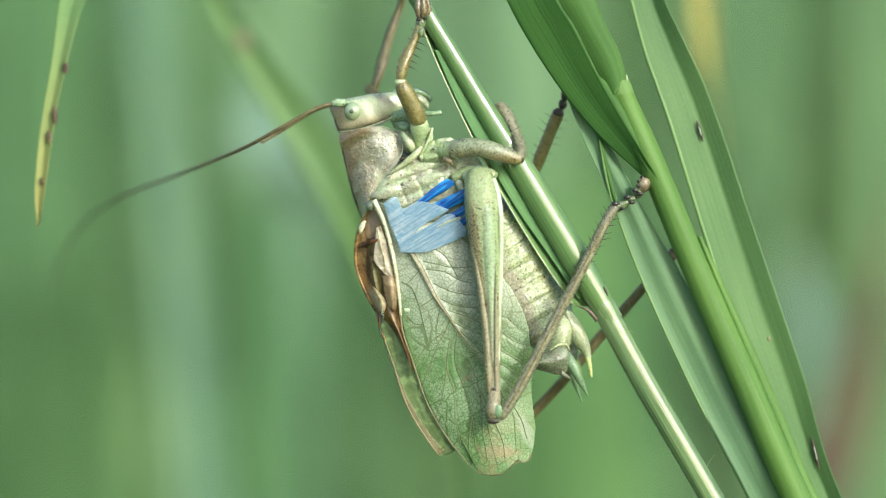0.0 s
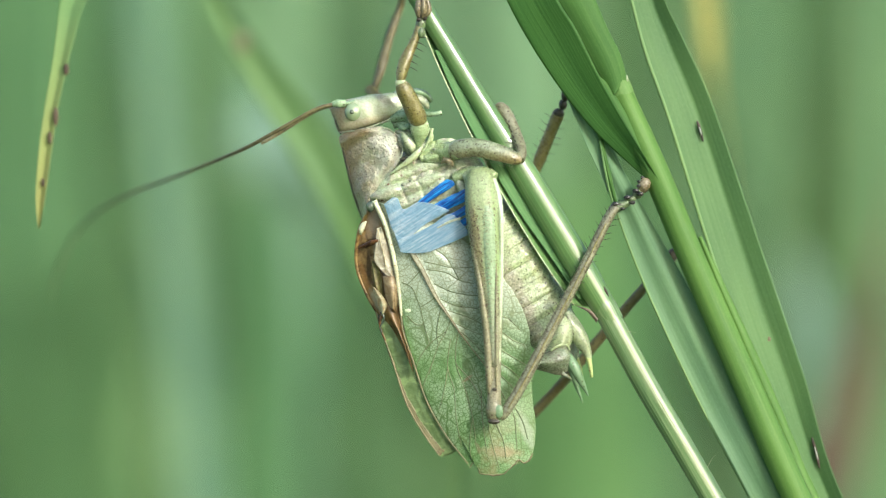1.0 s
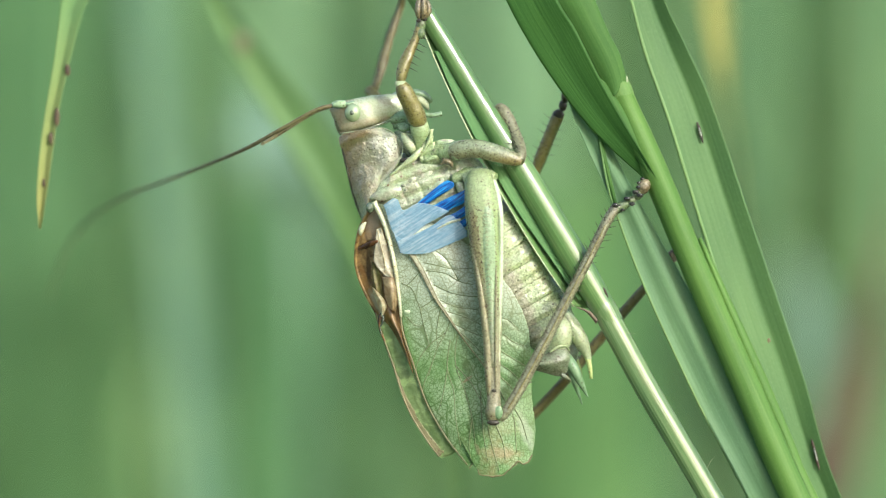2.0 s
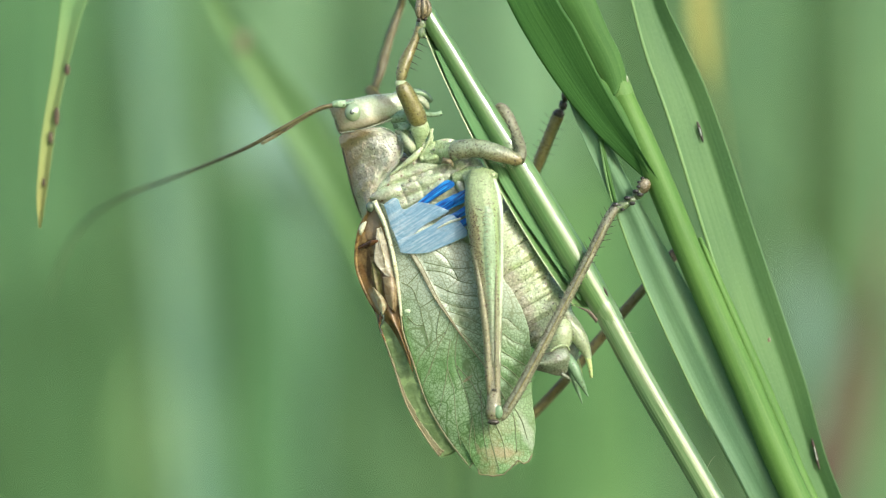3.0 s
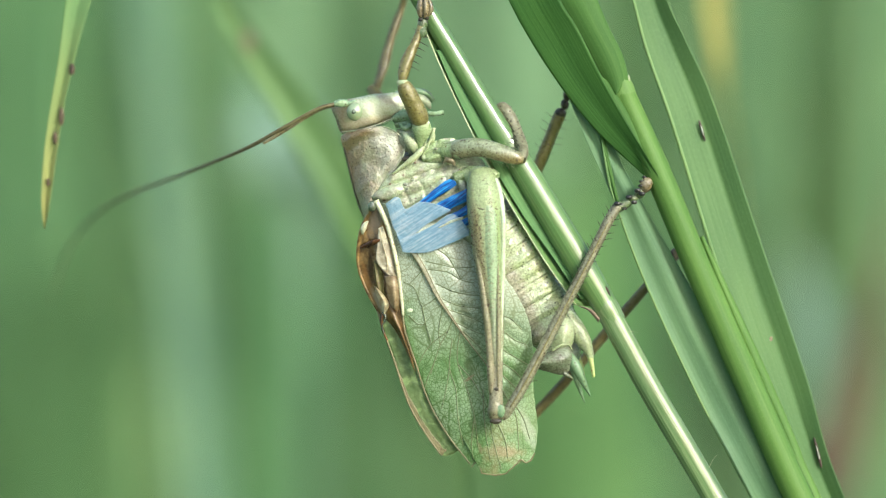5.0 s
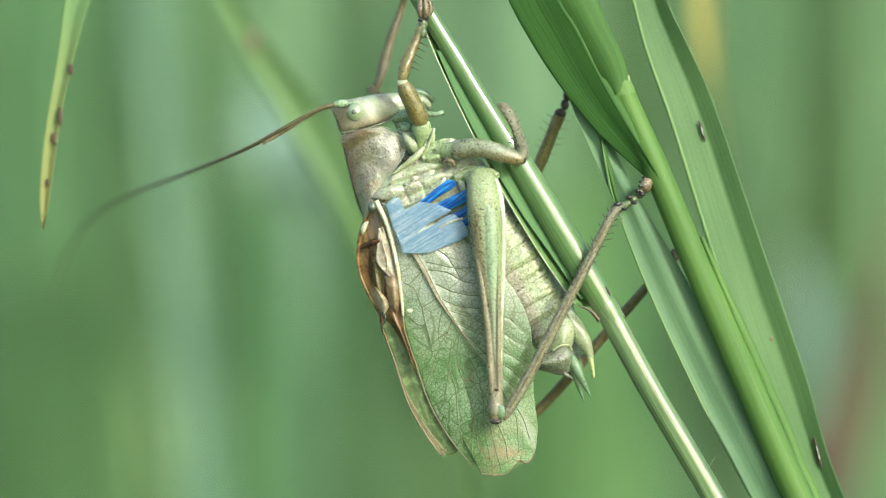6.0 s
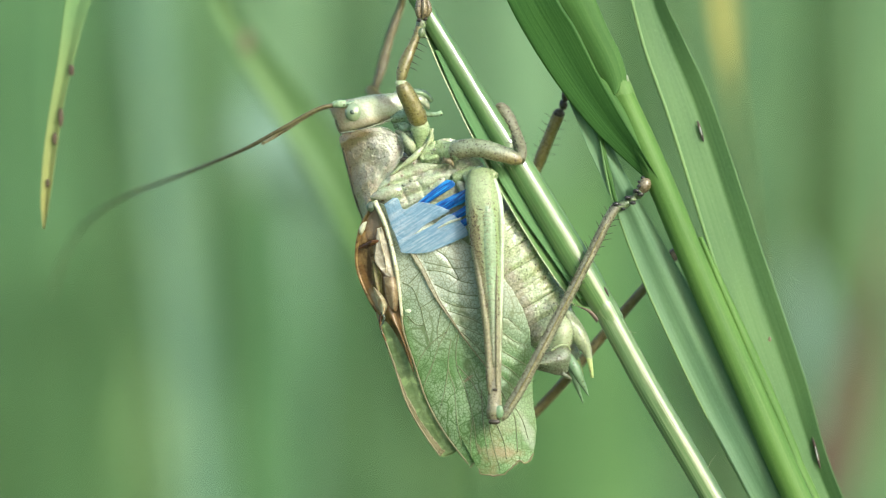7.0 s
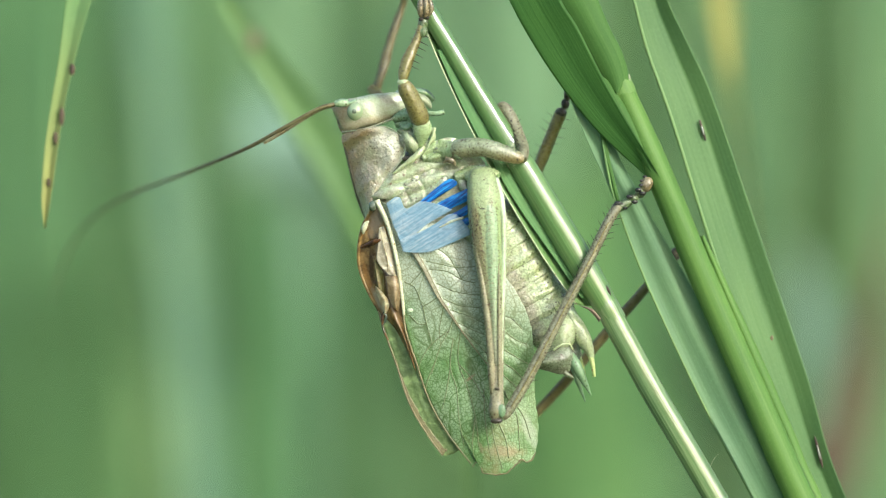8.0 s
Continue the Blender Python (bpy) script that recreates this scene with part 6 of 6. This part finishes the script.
    part("throat_lobe", loft([((-3.29, 0.2, 9.64), 0.2, 0.25), ((-2.91, -0.1, 8.97), 0.42, 0.35), ((-2.54, 0, 8.41), 0.38, 0.35), ((-2.4, 0.2, 7.95), 0.15, 0.2)], n=18, seg=16, wobble=0.2), M_FLAP, fore, "yellow green throat lobe")
    part("knee", ball(bmesh.new(), (-3.42, -1.7, 13.71), 0.47, (1.1, 0.9, 0.8)), M_RIM, fore)
    shin = loft([((-3.51, -1.7, 13.62), 0.329, 0.32), ((-3.32, -1.6, 14.56), 0.47, 0.45), ((-3, -1.4, 15.6), 0.517, 0.48), ((-2.48, -1.1, 16.83), 0.4, 0.42), ((-2.16, -1, 17.58), 0.352, 0.38), ((-1.78, -0.9, 18.52), 0.376, 0.36)], n=34, seg=18, wobble=0.16)
    part("tibia", shin, M_LEG, fore, "brown fore shin")
    bm = bmesh.new()
    bristles(bm, (-3.18, -1.5, 14.8), (-1.87, -1.1, 17.76), ((1, -0.2, 0.0),), 6, 1.05, r=0.06, tilt=-0.1)
    bristles(bm, (-3.18, -1.5, 14.8), (-1.87, -1.1, 17.76), ((-1, -0.1, 0.2),), 4, 0.75, r=0.05, tilt=0.2)
    part("spines", bm, M_SPINE, fore)
    foot_bm = bmesh.new()
    loft([((-1.88, -0.9, 18.15), 0.376, 0.35), ((-1.74, -0.9, 18.71), 0.447, 0.4), ((-1.69, -0.9, 19.09), 0.282, 0.3)], n=8, seg=12, bm=foot_bm)
    loft([((-1.83, -1, 17.58), 0.329, 0.3), ((-1.73, -1.1, 17.95), 0.4, 0.36), ((-1.69, -1, 18.33), 0.235, 0.25)], n=8, seg=12, bm=foot_bm)
    part("tarsus", foot_bm, M_TARSUS, fore, "dark olive jointed foot")
    foot_bm = bmesh.new()
    ball(foot_bm, (-1.92, -1.25, 18.98), 0.188, (1.2, 0.8, 0.9))
    ball(foot_bm, (-1.41, -1.25, 19.07), 0.165, (1.2, 0.8, 0.9))
    ball(foot_bm, (-1.64, -1.2, 19.31), 0.235, (1.2, 0.8, 0.7))
    part("claw", foot_bm, M_SPINE, fore, "black claw")
    foot_bm = bmesh.new()
    loft([((-1.88, -1, 19.17), 0.188, 0.3), ((-1.97, -1.1, 19.73), 0.305, 0.42), ((-1.92, -1.1, 20.48), 0.282, 0.4), ((-1.83, -1, 20.86), 0.141, 0.2)], n=14, seg=14, bm=foot_bm)
    loft([((-1.59, -1.1, 19.17), 0.188, 0.3), ((-1.5, -1.25, 19.73), 0.282, 0.42), ((-1.55, -1.25, 20.47), 0.259, 0.4), ((-1.59, -1.1, 20.86), 0.141, 0.2)], n=14, seg=14, bm=foot_bm)
    loft([((-1.31, -1, 19.27), 0.141, 0.3), ((-1.08, -1.1, 19.73), 0.235, 0.4), ((-1.17, -1.1, 20.39), 0.211, 0.36), ((-1.36, -1, 20.77), 0.094, 0.2)], n=14, seg=14, bm=foot_bm)
    part("foot_pad", foot_bm, M_PAD, fore, "brown grooved foot pad")

    farfore = part("foreleg", loft([((-4, 5, 11.47), 0.47, 0.5), ((-5.45, 6.8, 12.71), 0.517, 0.55), ((-6.18, 7.6, 13.55), 0.47, 0.5)], n=14, seg=14), M_LEG, c, "olive brown far fore thigh")
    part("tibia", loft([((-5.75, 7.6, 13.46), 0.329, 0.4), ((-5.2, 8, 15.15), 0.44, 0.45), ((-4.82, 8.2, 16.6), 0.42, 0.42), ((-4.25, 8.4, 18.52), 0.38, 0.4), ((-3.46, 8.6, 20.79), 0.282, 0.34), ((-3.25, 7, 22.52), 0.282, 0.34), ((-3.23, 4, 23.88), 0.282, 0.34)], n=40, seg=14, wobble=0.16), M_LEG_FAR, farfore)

    mid = part("midleg", loft([((0.75, -0.9, 8.02), 0.611, 0.6), ((1.45, -1.2, 8.25), 0.799, 0.75), ((3.09, -1.7, 8.33), 0.775, 0.75), ((4.72, -2, 7.9), 0.705, 0.65), ((5.99, -2, 7.48), 0.564, 0.5), ((6.55, -1.9, 7.3), 0.329, 0.3)], n=40, seg=24), M_MIDLEG, c, "grey green middle thigh with a tan underside")
    part("coxa", loft([((-0.85, 0.3, 8.23), 0.423, 0.5), ((0.05, 0, 8.13), 0.752, 0.7), ((0.8, -0.6, 8.12), 0.799, 0.8), ((1.31, -1, 8.2), 0.87, 0.8), ((1.5, -1.1, 8.2), 0.705, 0.7)], n=24, seg=24, wobble=0.15), M_FLANK_GREEN, mid, "pale green hip")
    bm = loft([((-0.05, -0.35, 7.14), 0.094, 0.2), ((0.28, -0.75, 7.32), 0.235, 0.3), ((0.66, -0.9, 7.22), 0.235, 0.3), ((0.89, -0.8, 6.85), 0.094, 0.15)], n=16, seg=12, wobble=0.3)
    tube([(0.09, -0.6, 7.74), (0.19, -0.8, 7.46), (0.38, -0.95, 7.27)], 0.094, 0.141, n=8, bm=bm)
    part("trochanter", bm, M_PAD, mid, "rusty brown joint spot")
    part("tibia", loft([((6.41, -1.9, 7.3), 0.423, 0.45), ((6.56, -1.2, 8.11), 0.493, 0.5), ((6.02, 0.2, 9.69), 0.54, 0.5), ((5.37, 0.7, 11.11), 0.564, 0.5), ((4.9, 0.9, 11.73), 0.517, 0.4), ((4.52, 1.1, 11.88), 0.235, 0.3)], n=34, seg=18, wobble=0.08), M_SHIN, mid, "grey brown middle shin")
    bm = bmesh.new()
    bristles(bm, (6.56, -1.4, 7.92), (5.09, 0.9, 11.54), ((1, -0.1, 0.3), (-1, -0.2, -0.3), (-0.3, -1, 0)), 8, 0.85, r=0.05, tilt=0.3)
    part("spines", bm, M_SPINE, mid)

    bm = bmesh.new()
    bristles(bm, (1.78, -1.3, 8.29), (5.8, -2, 7.58), ((0.1, -0.2, 1), (0.1, -0.9, 0.5), (0.1, -0.2, -1)), 26, 0.92, r=0.018, tilt=0.5)
    part("fuzz", bm, M_RIM, mid, "fine pale hairs")
    farmid = part("midleg", loft([((4.57, 5.5, 5.29), 0.564, 0.6), ((6.25, 6, 5.53), 0.611, 0.65), ((7.83, 6.2, 6.44), 0.423, 0.5)], n=14, seg=14), M_LEG_TAN, c, "tan far middle thigh")
    part("tibia", loft([((7.83, 6.2, 6.35), 0.376, 0.4), ((8.3, 6, 7.68), 0.517, 0.5), ((9.06, 5.6, 9.58), 0.493, 0.5), ((9.71, 5.2, 11.14), 0.517, 0.5), ((9.9, 5.1, 11.57), 0.376, 0.4)], n=22, seg=14), M_LEG, farmid)
    bm = bmesh.new()
    bristles(bm, (8.01, 6, 6.96), (9.62, 5.3, 10.91), ((-1, -0.1, 0.4), (1, -0.1, -0.4)), 6, 1.1, r=0.05, tilt=0.3)
    part("spines", bm, M_SPINE, farmid)
    bm = bmesh.new()
    ball(bm, (9.81, 5.1, 11.38), 0.517, (1, 1, 0.9))
    ball(bm, (10.18, 4.8, 12.13), 0.4, (0.9, 1, 1.2))
    ball(bm, (10.36, 4.4, 12.88), 0.423, (0.8, 1, 1.3))
    ball(bm, (10.44, 3.8, 13.71), 0.423, (0.8, 1, 1.2))
    part("tarsus", bm, M_JOINT, farmid, "dark jointed foot")

    part("hip_fold", sheet([(1.59, -0.6, 6.33), (2.34, -1.0, 6.6), (3.18, -1.3, 6.6), (3.92, -1.5, 6.31)], [(2.06, -0.9, 4.92), (2.71, -1.5, 5.56), (3.45, -1.7, 5.7), (4.11, -1.7, 5.56)], belly=0.35, thick=0.12, n=34, across=16, wave=0.3, ragged=0.06), M_FLANK_GREEN, trunk, "pale green hip fold")
    bm = tube([(2.06, -1.3, 4.92), (2.66, -2.15, 5.52), (3.36, -2.75, 5.65)], 0.103, 0.038, n=16, seg=6)
    ball(bm, (2.11, -1.4, 5.01), 0.188, (0.8, 0.6, 1.4))
    part("hip_crease", bm, M_BACK, trunk, "brown hip crease")
    hind = part("hindleg", loft([((3.25, -1.3, 6.4), 0.8, 0.6), ((3.2, -1.5, 5.95), 1.12, 0.95), ((3.2, -1.75, 5.19), 1.3, 1.2), ((3.37, -2.1, 3.55), 1.457, 1.4), ((3.55, -2.3, 0.98), 1.363, 1.35), ((3.88, -2.5, -2.29), 1.128, 1.15), ((4.11, -2.8, -5.55), 0.893, 0.9), ((4.24, -3.1, -8.81), 0.658, 0.65), ((4.29, -3.4, -11.6), 0.564, 0.55), ((4.29, -3.5, -13.23), 0.611, 0.6), ((4.19, -3.5, -13.84), 0.423, 0.4)], n=60, seg=32, power=2.3), M_FEMUR, c, "green speckled swollen hind thigh")
    part("thigh_panel", loft([((3.36, -2.6, 5.28), 0.282, 0.25), ((3.64, -3.15, 3.31), 0.611, 0.4), ((3.82, -3.35, 0.51), 0.611, 0.4), ((4.01, -3.4, -2.75), 0.47, 0.35), ((4.15, -3.5, -6.01), 0.329, 0.3), ((4.24, -3.6, -9.73), 0.188, 0.25)], n=50, seg=18, wobble=0.05), M_FEMUR_PANEL, hind, "bluish green herringbone panel")
    bm = bmesh.new()
    top, end = np.array((3.63, -3.72, 3.12)), np.array((4.1, -3.82, -6.47))
    for i in range(30):
        at, half = top + (end - top) * i / 29, 0.45 - 0.007 * i
        tube([tuple(at + (-half, 0.2, -0.17)), tuple(at), tuple(at + (half, 0.2, -0.17))], 0.022, 0.02, n=8, seg=5, bm=bm)
    part("herringbone", bm, M_VEIN, hind, "brown herringbone ticks")
    bm = bmesh.new()
    rng = random.Random(5)
    for row in curve([(*(3.18, -1.7, 5.1), 1.269, 1.2), (*(3.37, -2.1, 3.55), 1.457, 1.4), (*(3.55, -2.3, 0.98), 1.363, 1.35), (*(3.88, -2.5, -2.29), 1.128, 1.15), (*(4.11, -2.8, -5.55), 0.893, 0.9)], 90):
        for f in (-0.93, -0.86, -0.72, -0.55, -0.36, 0.35, 0.62):
            if rng.random() < 0.75:
                f += rng.uniform(-0.05, 0.05)
                at = row[:3] + (f * row[3], -row[4] * (1 - abs(f) ** 2.3) ** (1 / 2.3), rng.uniform(-0.1, 0.1))
                ball(bm, tuple(at), rng.uniform(0.035, 0.08), (1, 0.6, 1), seg=6)
    part("dark_dots", bm, M_VEIN_DOT, hind, "dark brown dots")
    part("femur_keel", tube([(4.25, -2.0, 5.7), (4.66, -2.5, 4.4), (4.84, -2.85, 3.0), (4.9, -3.0, 0.98), (4.85, -3.15, -2.75), (4.71, -3.3, -6.48), (4.66, -3.45, -9.74), (4.66, -3.6, -12.06)], 0.25, 0.15, n=50), M_KEEL, hind, "cream lower keel")
    part("femur_keel", loft([((2.24, -2.4, 3.22), 0.094, 0.2), ((2.38, -2.75, 1.91), 0.188, 0.3), ((2.75, -3, -0.42), 0.235, 0.3), ((3.26, -3.3, -3.68), 0.282, 0.35), ((3.73, -3.5, -7.41), 0.329, 0.35), ((3.91, -3.7, -11.2), 0.282, 0.3), ((4, -3.5, -12.6), 0.1, 0.12)], n=44, seg=12), M_FEMUR_LOW, hind, "tan upper keel")
    part("femur_groove", loft([((4.48, -3.1, 0.98), 0.03, 0.1), ((4.47, -3.6, -3.68), 0.1, 0.2), ((4.47, -3.8, -8.34), 0.12, 0.2), ((4.47, -3.8, -11.4), 0.12, 0.2), ((4.45, -3.5, -12.7), 0.08, 0.1)], n=44, seg=12), M_FEMUR_LOW, hind)
    bm = bmesh.new()
    tube([(2.43, -3.1, 2.66), (2.61, -3.3, 3.12), (2.98, -3.5, 3.31), (3.35, -3.6, 3.26)], 0.056, 0.047, n=14, seg=6, bm=bm)
    ball(bm, (4.85, -2.75, 1.63), 0.188, (1, 0.5, 1.1))
    ball(bm, (4.33, -4.05, -11.58), 0.165, (1.3, 0.4, 0.8))
    part("dark_mark", bm, M_JOINT, hind)
    kn = part("knee", loft([((4.29, -3.5, -12.63), 0.564, 0.55), ((4.29, -3.6, -13.46), 0.705, 0.65), ((4.19, -3.6, -14.11), 0.47, 0.45)], n=12, seg=16), M_FEMUR_LOW, hind, "tan knee")
    part("knee_patch", ball(bmesh.new(), (4.7, -4.12, -13.4), 0.423, (0.85, 0.35, 1.3)), M_CERCUS, hind, "bluish green knee patch")
    bm = ball(bmesh.new(), (4.28, -4.05, -14.24), 0.4, (1.3, 0.7, 0.6))
    part("knee_cap", bm, M_JOINT, hind)
    part("tibia", loft([((4.75, -3.7, -14.02), 0.282, 0.3), ((5.26, -3.7, -13.46), 0.4, 0.4), ((6.8, -3.4, -10.9), 0.447, 0.43), ((9.38, -2.8, -6.02), 0.447, 0.43), ((11.97, -2, -1.12), 0.423, 0.42), ((13.63, -1.5, 2.15), 0.423, 0.42), ((14.43, -1.3, 3.42), 0.423, 0.42)], n=50, seg=16), M_LEG_TAN, hind, "long tan hind shin")
    part("shin_groove", tube([(5.49, -4.12, -13.07), (6.89, -3.86, -10.75), (9.46, -3.26, -5.92), (12.01, -2.45, -1.03), (13.56, -1.95, 2.01)], 0.075, 0.066, n=40, seg=6), M_LEG, hind, "brown line along the shin")
    bm = bmesh.new()
    bristles(bm, (5.64, -3.6, -12.76), (14.14, -1.4, 2.95), ((1, -0.1, 0.5),), 26, 0.86, r=0.06, tilt=0.75, start=0.02)
    bristles(bm, (8.91, -2.9, -6.95), (14.14, -1.4, 2.95), ((-1, -0.1, -0.5), (-0.7, -0.7, -0.3)), 15, 0.84, r=0.06, tilt=0.7)
    part("spines", bm, M_SPINE, hind)
    bm = bmesh.new()
    loft([((14.15, -1.3, 3.14), 0.423, 0.4), ((14.9, -1.2, 3.51), 0.423, 0.4), ((15.46, -1.2, 3.8), 0.329, 0.32)], n=10, seg=12, bm=bm)
    ball(bm, (15.65, -1.2, 4.03), 0.423, (1.2, 1, 0.8))
    ball(bm, (16.22, -1.1, 4.45), 0.447, (1.0, 1, 1.0))
    foot = part("tarsus", bm, M_TARSUS, hind, "jointed hind foot")
    part("foot_pad", loft([((16.41, -1, 4.64), 0.282, 0.3), ((16.69, -1, 4.97), 0.517, 0.55), ((16.83, -1, 5.39), 0.517, 0.55), ((16.83, -1, 5.77), 0.282, 0.35)], n=16, seg=18, wobble=0.1), M_PAD, hind, "shiny brown foot pad")
    bm = bmesh.new()
    for p, r in (((14.37, -1.75, 3.65), 5), ((14.98, -1.65, 3.23), 3.5), ((15.35, -1.65, 4.17), 5), ((16.06, -1.6, 4.73), 5), ((16.43, -1.6, 4.45), 5), ((15.78, -1.6, 3.74), 4.5), ((16.3, -1.4, 5.11), 3.5), ((16.35, -1.3, 5.48), 3.2), ((16.63, -1.2, 5.81), 3.4)):
        ball(bm, p, r * 0.047, (1.25, 0.7, 0.8))
    part("claw", bm, M_CLAW, hind, "black claw")

    hind.location += Vector((0, 0.0006, 0.0002))
    hind.rotation_euler.x = 0.058

    farhind = part("hindleg", loft([((4.59, 6.5, 4.35), 1.034, 1.0), ((5.79, 7.2, -1.87), 1.034, 1.0), ((6.52, 7.8, -8.58), 0.658, 0.7), ((7, 8.2, -14.58), 0.423, 0.5)], n=30, seg=16), M_FEMUR, c, "green speckled far hind thigh")
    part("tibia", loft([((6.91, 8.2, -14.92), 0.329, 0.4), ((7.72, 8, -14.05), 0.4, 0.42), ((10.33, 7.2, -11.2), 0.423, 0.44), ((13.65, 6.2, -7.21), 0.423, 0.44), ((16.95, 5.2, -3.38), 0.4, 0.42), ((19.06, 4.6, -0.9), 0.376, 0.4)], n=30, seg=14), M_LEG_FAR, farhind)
    part("tarsus", ball(ball(bmesh.new(), (19.43, 4.4, -0.52), 0.47, (1, 1, 1.2)), (19.89, 4, -0.05), 0.423), M_JOINT, farhind, "dark far foot")
    return c


bush_cricket()


# ---------------------------------------------------------------- what moves
def motions():
    """The blades nod in the wind about their feet; the rest is carried by the lens's shake."""
    def nod(ob, rows, swing):
        base = ob.location.copy()
        walk(ob, [(t, Matrix.Translation(base) @ pose(0, 0, 0, 0, d * swing, 0)) for t, d in rows])

    # sideways way of a point 0.37 m over the foot, in millimetres, turned to degrees
    turn = math.degrees(1 / 370)
    nod(SWAY["leaf"], [(0, 0.1), (0.5, 0.05), (1, 0), (1.5, 0.05), (3, 0.05), (3.5, 0), (4, 0), (4.5, 0.1), (6, 0.85), (6.5, 0.55), (7, 0.4), (7.5, 0.55), (8, 0.9)], turn)
    nod(SWAY["yellow"], [(0, 0.15), (0.5, 0.45), (1, 0.65), (1.5, 1.85), (3, 0.15), (3.5, 0), (4, 1.1), (4.5, 1.6), (6, 0.05), (6.5, 0.75), (7, 2.2), (7.5, 2.45), (8, 1.95)], turn)
    nod(SWAY["hang"], [(0, -0.33), (0.5, -0.3), (1, -0.28), (1.5, -0.16), (3, -0.2), (3.5, 0), (4, -0.06), (4.5, 0.07), (6, -0.06), (6.5, 0), (7, 0.11), (7.5, 0.07), (8, 0.02)], turn)


motions()
